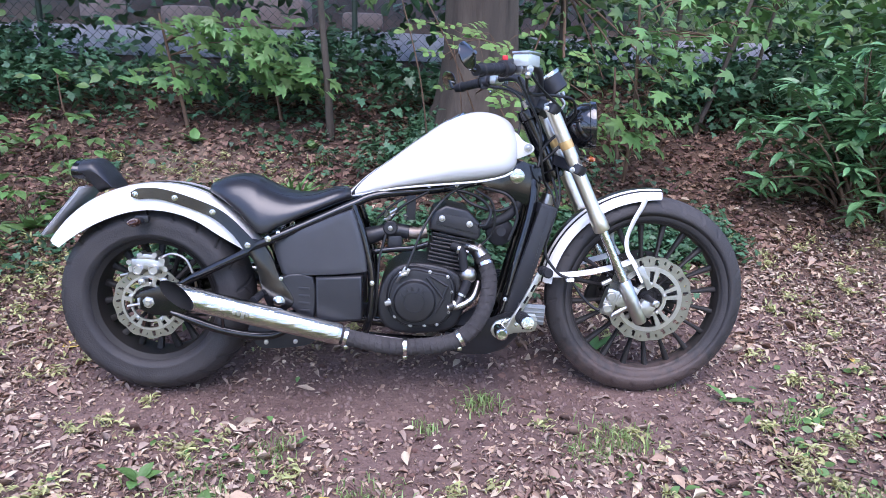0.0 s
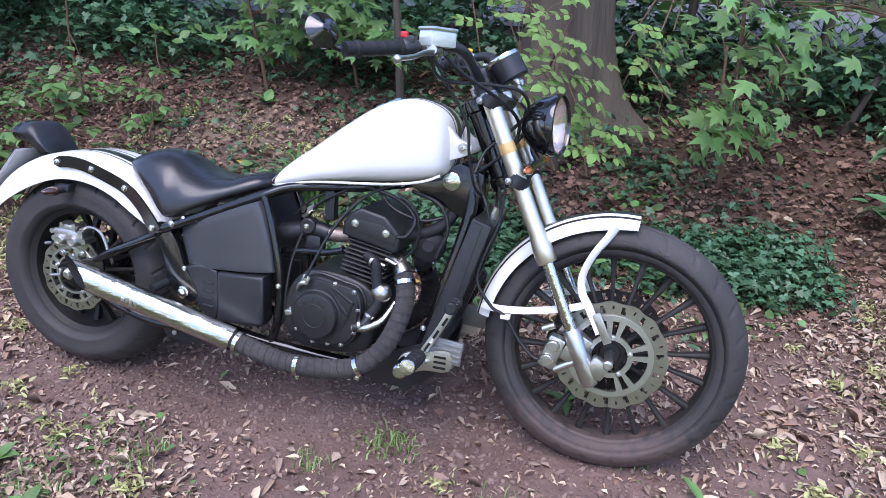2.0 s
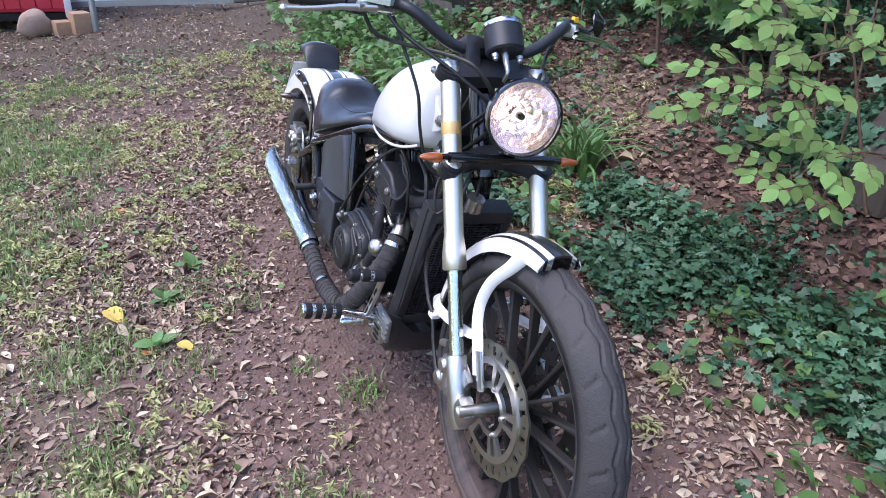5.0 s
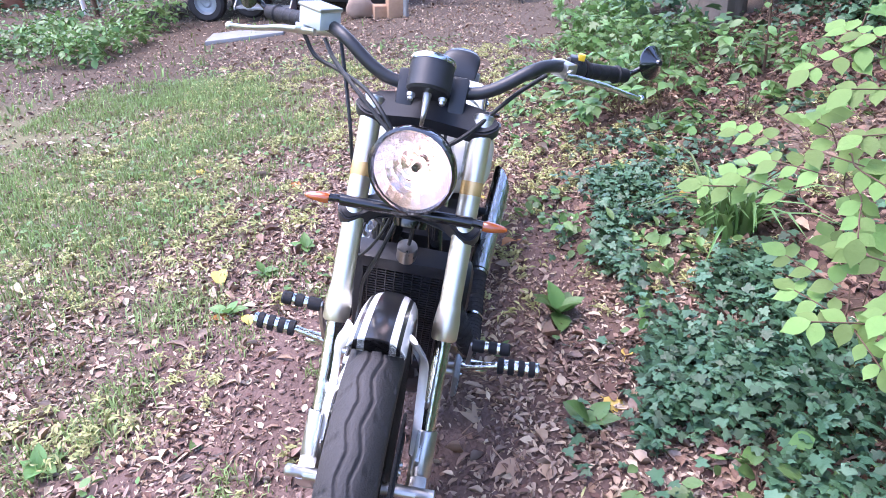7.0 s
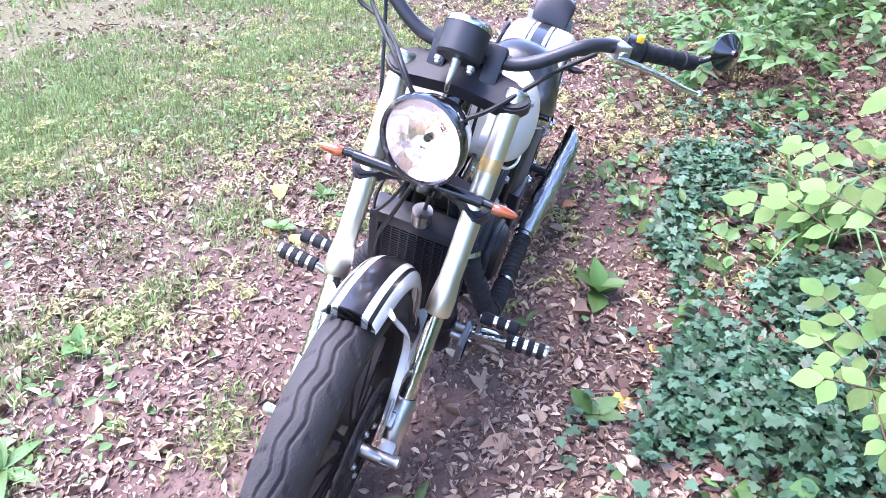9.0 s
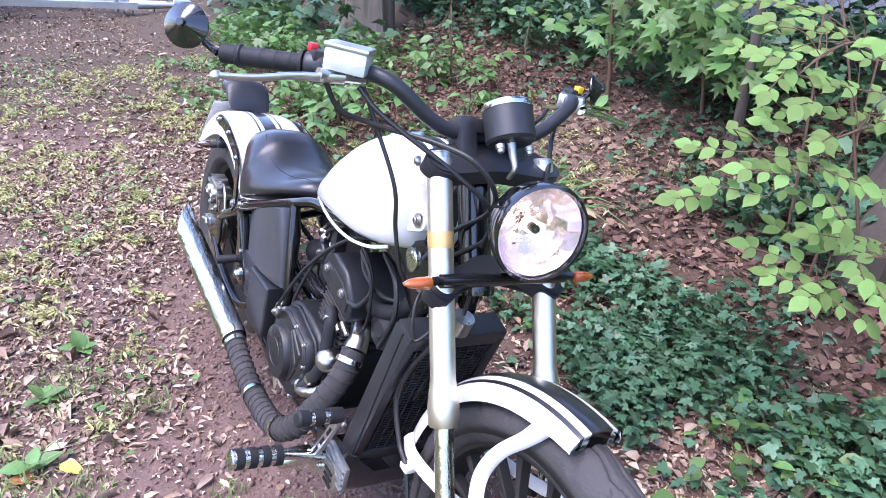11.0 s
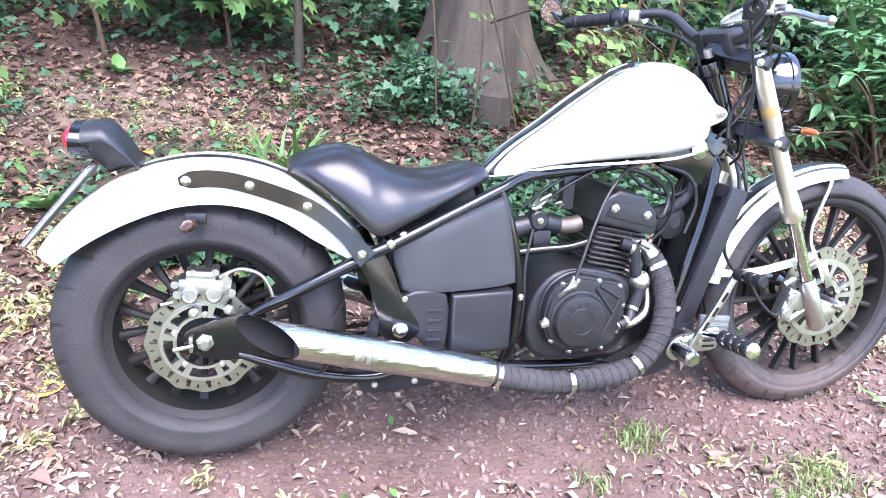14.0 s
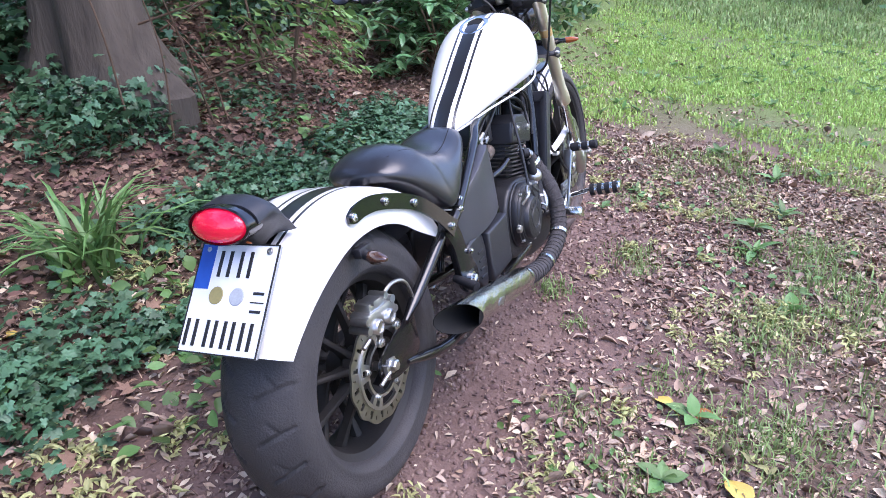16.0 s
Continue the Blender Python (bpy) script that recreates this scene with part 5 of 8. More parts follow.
# cables and hoses
for pts, r in (
        ([(1.190, -0.235, 1.010), (1.225, -0.20, 0.975), (1.31, -0.10, 0.915), (1.345, -0.03, 0.86), (1.33, -0.02, 0.79)], 0.0045),
        ([(1.168, -0.285, 1.010), (1.176, -0.255, 0.968), (1.20, -0.20, 0.955), (1.29, -0.13, 0.955), (1.350, -0.09, 0.945), (1.368, -0.05, 0.90), (1.33, -0.03, 0.85), (1.27, -0.05, 0.79), (1.25, -0.08, 0.73)], 0.0045),
        ([(1.155, -0.21, 1.005), (1.186, -0.190, 0.95), (1.236, -0.160, 0.86), (1.246, -0.145, 0.78), (1.262, -0.12, 0.70), (1.285, -0.06, 0.665)], 0.0040),
        ([(1.165, 0.22, 1.010), (1.225, 0.16, 0.972), (1.33, 0.08, 0.910), (1.36, 0.02, 0.87), (1.33, -0.02, 0.80), (1.24, -0.04, 0.72)], 0.0045),
        ([(1.12, 0.22, 1.0), (1.18, 0.15, 0.985), (1.21, 0.06, 0.945), (1.20, 0.0, 0.87), (1.16, -0.05, 0.70)], 0.0045),
        ([(1.300, -0.02, 0.725), (1.325, -0.055, 0.62), (1.300, -0.085, 0.53), (1.285, -0.09, 0.45), (1.33, -0.092, 0.385), (1.372, -0.095, 0.362), (1.42, -0.10, 0.30), (1.47, -0.105, 0.265), (1.50, -0.10, 0.31)], 0.0048),
        ([(1.295, 0.01, 0.735), (1.30, 0.0, 0.62), (1.272, -0.02, 0.50), (1.255, -0.03, 0.42)], 0.0042),
        ([(1.32, -0.03, 0.74), (1.33, -0.06, 0.66), (1.315, -0.10, 0.60), (1.29, -0.10, 0.66), (1.26, -0.06, 0.70)], 0.0035),
        ([(0.828, -0.172, 0.405), (0.850, -0.160, 0.46), (0.880, -0.140, 0.53), (0.925, -0.11, 0.60), (0.99, -0.08, 0.655), (1.10, -0.05, 0.69)], 0.0042),
        ([(1.05, -0.10, 0.655), (1.10, -0.095, 0.62), (1.115, -0.09, 0.56), (1.105, -0.085, 0.51), (1.075, -0.08, 0.475)], 0.0040),
        ([(0.95, -0.07, 0.66), (1.05, -0.08, 0.635), (1.10, -0.085, 0.59), (1.085, -0.10, 0.545), (1.06, -0.112, 0.54)], 0.0055),
        ([(1.08, -0.06, 0.66), (1.16, -0.07, 0.635), (1.19, -0.075, 0.57), (1.165, -0.08, 0.49)], 0.0055),
        ([(0.77, -0.05, 0.545), (0.82, -0.07, 0.60), (0.90, -0.07, 0.645)], 0.0045),
        ([(0.73, -0.05, 0.55), (0.80, -0.06, 0.61), (0.92, -0.05, 0.66)], 0.0040),
        ([(0.70, -0.09, 0.20), (0.73, -0.10, 0.25), (0.735, -0.10, 0.33), (0.74, -0.08, 0.42), (0.76, -0.06, 0.50)], 0.0045),
        ([(0.98, -0.06, 0.66), (1.02, -0.075, 0.62), (1.06, -0.08, 0.60), (1.12, -0.07, 0.585), (1.18, -0.05, 0.60)], 0.0050)):
    bm = bm_new()
    tube(bm, pts, r, 8, 8)
    part("cable", bm, CABLE, bike)
bm = bm_new()
tube(bm, [(1.072, -0.08, 0.475), (1.065, -0.082, 0.465)], 0.007, 10, 1)
part("spark_plug_cap", bm, RUST, engine)

# forward controls
for s in (-1, 1):
    bm = bm_new()
    slab(bm, outline([(1.105, 0.205), (1.12, 0.238), (1.17, 0.252), (1.245, 0.265), (1.248, 0.208), (1.18, 0.200), (1.13, 0.18)], 3), s * 0.155, s * 0.168, 0.003)
    rod(bm, (1.130, s * 0.08, 0.212), (1.130, s * 0.20, 0.212), 0.012)
    rod(bm, (1.19, s * 0.08, 0.235), (1.19, s * 0.16, 0.235), 0.010)
    control = part("foot_control", bm, ALLOY, bike, "bare alloy forward foot control")
    bm = bm_new()
    lathe(bm, [(0, 0.03), (0.014, 0.03), (0.019, 0.026), (0.021, 0.018), (0.021, -0.04), (0, -0.04)], (1.132, s * 0.212, 0.215), (0, s, 0), 24)
    part("control_boss", bm, CHROME, control, "chrome boss")
    bm = bm_new()
    rod(bm, (1.185, s * 0.16, 0.250), (1.187, s * 0.262, 0.278), 0.010)
    part("peg_arm", bm, CHROME, control)
    a, b = Vector((1.187, s * 0.258, 0.277)), Vector((1.190, s * 0.362, 0.288))
    bm = bm_new()
    prof = [(0, 0)]
    for k in range(4):
        prof += [(0.0205, 0.004 + 0.026 * k), (0.0205, 0.017 + 0.026 * k), (0.0165, 0.0175 + 0.026 * k), (0.0165, 0.0295 + 0.026 * k)]
    lathe(bm, prof[:-1] + [(0.0165, 0.104), (0, 0.104)], a, b - a, 20)
    peg = part("foot_peg", bm, GRIP, control, "rubber-ringed foot peg")
    bm = bm_new()
    for k in range(4):
        lathe(bm, [(0.0166, 0.0185 + 0.026 * k), (0.0182, 0.019 + 0.026 * k), (0.0182, 0.0285 + 0.026 * k), (0.0166, 0.029 + 0.026 * k)], a, b - a, 20, True)
    lathe(bm, [(0, 0.108), (0.017, 0.107), (0.0195, 0.104), (0.0195, 0.100)], a, b - a, 20)
    part("peg_ring", bm, CHROME, control)
    rise = 1.0 if s < 0 else 0.70
    bm = bm_new()
    slab(bm, outline([(1.16 + (x - 1.16) * rise, 0.225 + (z - 0.225) * rise) for x, z in ((1.160, 0.222), (1.174, 0.232), (1.228, 0.328), (1.262, 0.402), (1.260, 0.418), (1.247, 0.412), (1.210, 0.334), (1.156, 0.238))], 3), s * 0.180, s * 0.190, 0.002)
    lever = part("pedal_arm", bm, ALLOY, control, "slotted alloy pedal arm")
    # no cut slots: dark bars stand for the shade in them
    for k in range(3):
        bm = bm_new()
        box(bm, (1.16 + (0.030 + 0.021 * k) * rise, s * 0.1905, 0.225 + (0.053 + 0.038 * k) * rise), (0.007, 0.002, 0.026 * rise), pose(0, 0, 0, 0, 29), 0.0008)
        part("arm_slot_shade", bm, DARK, control)
    a = Vector((1.16 + 0.098 * rise, s * 0.185, 0.225 + 0.187 * rise))
    b = a + Vector((0.004, s * 0.091, 0.008))
    bm = bm_new()
    lathe(bm, [(0, 0), (0.0145, 0), (0.0155, 0.01), (0.0155, 0.028), (0.0125, 0.029), (0.0125, 0.040), (0.0155, 0.041), (0.0155, 0.058), (0.0125, 0.059), (0.0125, 0.068), (0.0155, 0.069), (0.0155, 0.088), (0.012, 0.092), (0, 0.092)], a, b - a, 18)
    part("pedal_tip", bm, GRIP, control, "black rubber pedal tip")
    for lo, hi in ((0.0295, 0.0395), (0.0595, 0.0675)):
        bm = bm_new()
        lathe(bm, [(0.0126, lo), (0.0140, lo + 0.0005), (0.0140, hi - 0.0005), (0.0126, hi)], a, b - a, 18, True)
        part("tip_ring", bm, CHROME, control)
    bm = bm_new()
    rod(bm, (1.14, s * 0.175, 0.235), (1.19, s * 0.175, 0.262), 0.006)
    bolt(bm, (1.150, s * 0.172, 0.243), (0, s, 0), 0.0055, 0.006)
    bolt(bm, (1.186, s * 0.172, 0.230), (0, s, 0), 0.0055, 0.006)
    part("pushrod", bm, CHROME, control)
    bm = bm_new()
    box(bm, (1.234, s * 0.158, 0.262), (0.088, 0.010, 0.066), pose(0, 0, 0, 0, 4), 0.003)
    for k in range(4):
        box(bm, (1.234, s * 0.165, 0.284 - 0.0145 * k), (0.084, 0.006, 0.006), pose(0, 0, 0, 0, 4), 0.002)
    part("heel_plate", bm, DULL, control, "dull ribbed alloy heel plate")
    # dark bars again in place of shaded slots
    for k in range(3):
        bm = bm_new()
        box(bm, (1.222, s * 0.1695, 0.246 - 0.015 * k), (0.034, 0.003, 0.006), None, 0.001)
        part("bracket_slot_shade", bm, DARK, control)

# side stand
bm = bm_new()
tube(bm, [(0.97, 0.10, 0.165), (0.93, 0.17, 0.10), (0.87, 0.245, 0.022)], 0.0115, 12)
box(bm, (0.862, 0.25, 0.016), (0.06, 0.045, 0.010), pose(0, 0, 0, 14, 0, 20), 0.003)
part("side_stand", bm, STEEL, bike, "steel side stand, folded out")

# tail lamp, number plate and rear indicators
T0, TA = Vector((-0.222, 0, 0.689)), Vector((-1, 0, 0.10)).normalized()
bm = bm_new()
lathe(bm, [(0.0, -0.07), (0.030, -0.065), (0.046, -0.045), (0.050, -0.02), (0.0505, 0.012), (0.047, 0.014), (0.0465, 0.0), (0, 0.0)], T0, TA, 32)
bmesh.ops.scale(bm, vec=(1, 1.40, 0.70), verts=bm.verts, space=Matrix.Translation(-T0))
tail = part("tail_lamp", bm, BLACK, bike, "black bullet tail lamp")
bm = bm_new()
lathe(bm, [(0, 0.034), (0.020, 0.031), (0.036, 0.022), (0.045, 0.010), (0.046, 0.002), (0, 0.002)], T0, TA, 32)
bmesh.ops.scale(bm, vec=(1, 1.40, 0.70), verts=bm.verts, space=Matrix.Translation(-T0))
part("tail_lens", bm, RED, tail, "red domed tail lens")
bm = bm_new()
loops = []
for x, z, w, h, low in ((-0.112, 0.640, 0.066, 0.004, 0.008), (-0.132, 0.662, 0.070, 0.018, 0.030), (-0.155, 0.684, 0.074, 0.031, 0.058), (-0.172, 0.692, 0.075, 0.036, 0.074), (-0.182, 0.691, 0.075, 0.037, 0.060), (-0.212, 0.689, 0.073, 0.035, 0.035)):
    loops.append([Vector((x, math.copysign(abs(math.cos(a)) ** 0.75, math.cos(a)) * w * (1 if math.sin(a) > 0 else 1 - 0.35 * abs(math.sin(a))), z + (math.sin(a) * h if math.sin(a) > 0 else math.sin(a) * low))) for a in (math.tau * k / 28 for k in range(28))])
rings(bm, loops)
part("tail_lamp_cowl", bm, SATIN, tail, "black tail lamp cowl")
bm = bm_new()
box(bm, (-0.192, 0, 0.648), (0.016, 0.050, 0.012), pose(0, 0, 0, 0, 40), 0.004)
part("plate_lamp", bm, PLATELAMP, tail, "amber-lit plate lamp")
PLATE = pose(-0.264, -0.008, 0.566, 0, 0, -90) @ pose(0, 0, 0, 50)
bm = bm_new()
box(bm, (0, 0, 0), (0.180, 0.200, 0.002), None)
plate = part("number_plate", bm, FOLIO, bike, "white number plate with blue strip", at=PLATE)
bm = bm_new()
for x in (-0.089, 0.089):
    box(bm, (x, 0, 0.0010), (0.0025, 0.200, 0.0024), None)
for y in (-0.099, 0.099):
    box(bm, (0, y, 0.0010), (0.175, 0.0025, 0.0024), None)
part("plate_border", bm, INK, plate)
bm = bm_new()
box(bm, (-0.070, 0.056, 0.0014), (0.034, 0.082, 0.0016), None)
part("plate_strip", bm, BLUE, plate, "blue strip")
for x, y, w, h in ((-0.025, 0.062, 0.030, 0.048), (0.022, 0.062, 0.030, 0.048), (-0.068, -0.064, 0.028, 0.048), (-0.022, -0.064, 0.026, 0.048), (0.018, -0.064, 0.026, 0.048), (0.058, -0.064, 0.026, 0.048)):
    for dx in (-0.36, 0.36):
        bm = bm_new()
        box(bm, (x + dx * w, y, 0.0016), (0.0075, h, 0.0016), None, 0.0004, 1)
        part("plate_bar", bm, INK, plate)
for x, y, w, h in ((0.066, 0.012, 0.024, 0.005), (0.066, -0.004, 0.030, 0.002), (0.066, -0.020, 0.024, 0.005)):
    bm = bm_new()
    box(bm, (x, y, 0.0016), (w, h, 0.0016), None, 0.0004, 1)
    part("plate_bar", bm, INK, plate)
for x, mat in ((-0.030, SEAL), (0.018, GREYSEAL)):
    bm = bm_new()
    lathe(bm, [(0, 0.0024), (0.015, 0.0024), (0.0165, 0.0012), (0, 0.0012)], (x, 0.004, 0), (0, 0, 1), 24)
    part("plate_seal", bm, mat, plate)
bm = bm_new()
for x, y in ((-0.07, 0.088), (0.07, 0.088)):
    bolt(bm, (x, y, 0.001), (0, 0, 1), 0.005, 0.003)
part("plate_screw", bm, STEEL, plate)
bm = bm_new()
box(bm, (0, 0, -0.005), (0.178, 0.198, 0.006), None, 0.002)
part("plate_backing", bm, material("grey_plate_holder", (0.40, 0.41, 0.42), 0.4, 0.3, (0.30, 0.31, 0.32), 30, 0.9, 0.05, 200), plate, "grey plate holder")
for s in (-1, 1):
    bm = bm_new()
    rod(bm, (0.002, s * 0.10, 0.545), (-0.008, s * 0.142, 0.541), 0.010, 0.012)
    box(bm, (0.0, s * 0.118, 0.548), (0.042, 0.02, 0.022), None, 0.006)
    stalk = part("rear_indicator", bm, SATIN, bike, "black stalk indicator")
    bm = bm_new()
    loops = [[Vector((-0.010 - 0.2 * (f - 0.142) + math.cos(a) * w, s * f, 0.540 + math.sin(a) * h)) for a in (math.tau * k / 16 for k in range(16))]
             for f, h, w in ((0.140, 0.011, 0.012), (0.150, 0.014, 0.016), (0.165, 0.012, 0.013), (0.180, 0.007, 0.009), (0.186, 0.003, 0.004))]
    rings(bm, loops)
    part("indicator_lens", bm, SMOKED, stalk, "smoked amber lens")

# ---- ground ----
RNG = np.random.default_rng(7)


def wave(x, y, s, k=0.0):
    return noise.noise(Vector((x * s + k, y * s - k, k * 0.37)))


def ground_height(x, y):
    """Height over the sloping plane of the clearing."""
    h = 0.06 * y * y if 0 < y < 2.6 else (0.4056 + 0.03 * min(y - 2.6, 40) if y >= 2.6 else 0.0)
    run = max(0.0, min(1.0, (x + 0.9) * 2)) * max(0.0, min(1.0, (2.5 - x) * 2))
    h -= (0.047 + 0.004 * max(0, min(1, x / 1.6))) * math.exp(-((y + 0.06) / 0.30) ** 2) * run
    h += 0.32 * math.exp(-((x + 6.9) ** 2 + (y + 7.6) ** 2) / 6.0)
    h += 0.022 * wave(x, y, 0.9, 3.1) + 0.009 * wave(x, y, 3.3, 8.2)
    if -3 < x < 5 and -3 < y < 4:
        h += 0.005 * wave(x, y, 11, 1.7) + 0.003 * wave(x, y, 27, 5.2)
    return h


def on_ground(x, y, up=0.0):
    return TILT @ Vector((x, y, ground_height(x, y))) + Vector((0, 0, up))


def spread(lo, hi, step, far, grow):
    out, s, v = list(np.arange(lo, hi + 1e-6, step)), step, hi
    while v < far:
        s *= grow
        v += s
        out.append(v)
    s, v = step, lo
    while v > -far:
        s *= grow
        v -= s
        out.insert(0, v)
    return out


xs, ys = spread(-1.6, 3.4, 0.028, 70, 1.10), spread(-1.6, 2.4, 0.028, 70, 1.10)
verts = [tuple(on_ground(x, y)) for x in xs for y in ys]
ny = len(ys)
faces = [(i * ny + j, (i + 1) * ny + j, (i + 1) * ny + j + 1, i * ny + j + 1) for i in range(len(xs) - 1) for j in range(ny - 1)]
me = bpy.data.meshes.new("ground")
me.from_pydata(verts, [], faces)
me.polygons.foreach_set("use_smooth", [True] * len(faces))
me.update()


def soil():
    """Bare purple-brown earth with crumbs, that turns to leaf mould under the trees and to turf on the open side. Some
    tree shade and a sun dapple are put into the colour.
    """
    m = material("trodden_soil", (0.084, 0.051, 0.042), 0.95, 0, (0.200, 0.134, 0.113), 16, 0.9, 1.0, 70)
    n, l = m.node_tree.nodes, m.node_tree.links
    p = n["Principled BSDF"]
    base = p.inputs["Base Color"]
    earth = base.links[0].from_socket
    co, xyz = n.new("ShaderNodeTexCoord"), n.new("ShaderNodeSeparateXYZ")
    l.new(co.outputs["Object"], xyz.inputs[0])

    def patch(source, lo, hi, size, strength, color, color2):
        nonlocal earth
        nz, ad, mr, mx, tone, grain = (n.new("ShaderNodeTexNoise"), n.new("ShaderNodeMath"), n.new("ShaderNodeMapRange"), n.new("ShaderNodeMix"), n.new("ShaderNodeMix"), n.new("ShaderNodeTexNoise"))
        nz.inputs["Scale"].default_value, nz.inputs["Detail"].default_value = size, 6
        grain.inputs["Scale"].default_value, grain.inputs["Detail"].default_value = 60, 4
        l.new(co.outputs["Object"], nz.inputs["Vector"])
        l.new(co.outputs["Object"], grain.inputs["Vector"])
        ad.operation = "MULTIPLY_ADD"
        l.new(nz.outputs[0], ad.inputs[0])
        ad.inputs[1].default_value = strength
        l.new(source, ad.inputs[2])
        mr.inputs[1].default_value, mr.inputs[2].default_value = lo, hi
        l.new(ad.outputs[0], mr.inputs[0])
        tone.data_type = mx.data_type = "RGBA"
        l.new(grain.outputs[0], tone.inputs[0])
        tone.inputs[6].default_value, tone.inputs[7].default_value = (*color, 1), (*color2, 1)
        l.new(mr.outputs[0], mx.inputs[0])
        l.new(earth, mx.inputs[6])
        l.new(tone.outputs[2], mx.inputs[7])
        earth = mx.outputs[2]

    patch(xyz.outputs[1], 0.9, 1.5, 1.3, 1.0, (0.055, 0.034, 0.024), (0.14, 0.085, 0.055))
    # brown leaf mould at the back left, deep shade included in its colour
    slant = n.new("ShaderNodeMath")
    slant.operation = "MULTIPLY_ADD"
    slant.inputs[1].default_value = -0.45
    l.new(xyz.outputs[0], slant.inputs[0])
    l.new(xyz.outputs[1], slant.inputs[2])
    patch(slant.outputs[0], 0.9, 1.4, 1.7, 1.0, (0.050, 0.032, 0.024), (0.115, 0.072, 0.050))
    away = n.new("ShaderNodeMath")
    away.operation = "MULTIPLY"
    away.inputs[1].default_value = -1.0
    l.new(xyz.outputs[1], away.inputs[0])
    patch(away.outputs[0], 1.6, 2.8, 1.1, 1.6, (0.09, 0.095, 0.045), (0.19, 0.17, 0.09))
    patch(xyz.outputs[0], 3.9, 5.2, 1.1, 1.6, (0.075, 0.115, 0.030), (0.15, 0.20, 0.06))
    # darker towards the trailer: tree shade painted into the soil
    back = n.new("ShaderNodeMath")
    back.operation = "MULTIPLY"
    back.inputs[1].default_value = -1.0
    l.new(xyz.outputs[0], back.inputs[0])
    patch(back.outputs[0], 2.6, 4.2, 0.9, 1.6, (0.050, 0.036, 0.026), (0.115, 0.085, 0.06))
    # pale bare earth, with a sun dapple painted into it
    spot, away2 = n.new("ShaderNodeVectorMath"), n.new("ShaderNodeMath")
    spot.operation, away2.operation = "DISTANCE", "MULTIPLY"
    squash = n.new("ShaderNodeVectorMath")
    squash.operation = "MULTIPLY"
    squash.inputs[1].default_value = (0.55, 1.0, 0.0)
    l.new(co.outputs["Object"], squash.inputs[0])
    l.new(squash.outputs[0], spot.inputs[0])
    spot.inputs[1].default_value = (-0.25, 1.60, 0.0)
    away2.inputs[1].default_value = -1.0
    l.new(spot.outputs["Value"], away2.inputs[0])
    patch(away2.outputs[0], 0.05, 0.35, 3.0, 1.0, (0.12, 0.085, 0.062), (0.21, 0.155, 0.112))
    l.new(earth, base)
    return m


me.materials.append(soil())
ground = tagged(new("ground", me), "sloping trodden earth with leaf litter, turf and woodland edge", "ground", kind="structure")

# ---- leaves and blades ----


def leaf_shape(widths, fold=0.10, droop=0.10):
    """A folded leaf with a midrib: half widths at even steps from stalk to tip."""
    n = len(widths)
    pts, faces, rows = [], [], []
    for k, wd in enumerate(widths):
        f = k / (n - 1)
        z = -droop * f * f
        if wd == 0:
            rows.append((len(pts),) * 3)
            pts.append((f, 0, z))
        else:
            rows.append((len(pts), len(pts) + 1, len(pts) + 2))
            pts += [(f, wd, z + fold * wd * 2), (f, 0, z), (f, -wd, z + fold * wd * 2)]
    for a, b in zip(rows, rows[1:]):
        for i in (0, 1):
            q = [a[i], a[i + 1], b[i + 1], b[i]]
            faces.append(tuple(v for k, v in enumerate(q) if v not in q[:k]))
    return pts, faces


KEY = leaf_shape((0, 0.155, 0.135, 0), 0.45, 0.30)
OVAL = leaf_shape((0, 0.24, 0.30, 0.20, 0), 0.12, 0.08)
ROUND = leaf_shape((0, 0.15, 0.235, 0.275, 0.27, 0.22, 0.13, 0.045, 0), 0.09, 0.14)
LANCE = leaf_shape((0, 0.12, 0.17, 0.15, 0.09, 0), 0.14, 0.14)
IVY = ([(0.0, 0.0, 0), (-0.16, 0.22, 0.02), (0.02, 0.50, -0.04), (0.30, 0.27, 0.03), (0.55, 0.42, -0.03), (0.62, 0.20, 0.03), (1.0, 0.0, -0.08), (0.62, -0.20, 0.03), (0.55, -0.42, -0.03), (0.30, -0.27, 0.03), (0.02, -0.50, -0.04), (-0.16, -0.22, 0.02), (0.35, 0, 0.0)],
       [(0, 12, 1), (1, 12, 3, 2), (3, 12, 5, 4), (5, 12, 6), (6, 12, 7), (7, 12, 9, 8), (9, 12, 11, 10), (11, 12, 0)])
MAPLE = ([(0, 0, 0), (0.02, 0.22, 0.02), (0.20, 0.58, -0.05), (0.32, 0.24, 0.03), (0.70, 0.46, -0.05), (0.62, 0.16, 0.03), (1.05, 0, -0.09), (0.62, -0.16, 0.03), (0.70, -0.46, -0.05), (0.32, -0.24, 0.03), (0.20, -0.58, -0.05), (0.02, -0.22, 0.02), (0.34, 0, 0)],
         IVY[1])


def turn_matrices(yaw, pitch, roll):
    cy, sy, cp, sp, cr, sr = np.cos(yaw), np.sin(yaw), np.cos(pitch), np.sin(pitch), np.cos(roll), np.sin(roll)
    m = np.empty((len(yaw), 3, 3))
    m[:, 0, 0], m[:, 0, 1], m[:, 0, 2] = cy * cp, cy * sp * sr - sy * cr, cy * sp * cr + sy * sr
    m[:, 1, 0], m[:, 1, 1], m[:, 1, 2] = sy * cp, sy * sp * sr + cy * cr, sy * sp * cr - cy * sr
    m[:, 2, 0], m[:, 2, 1], m[:, 2, 2] = -sp, cp * sr, cp * cr
    return m


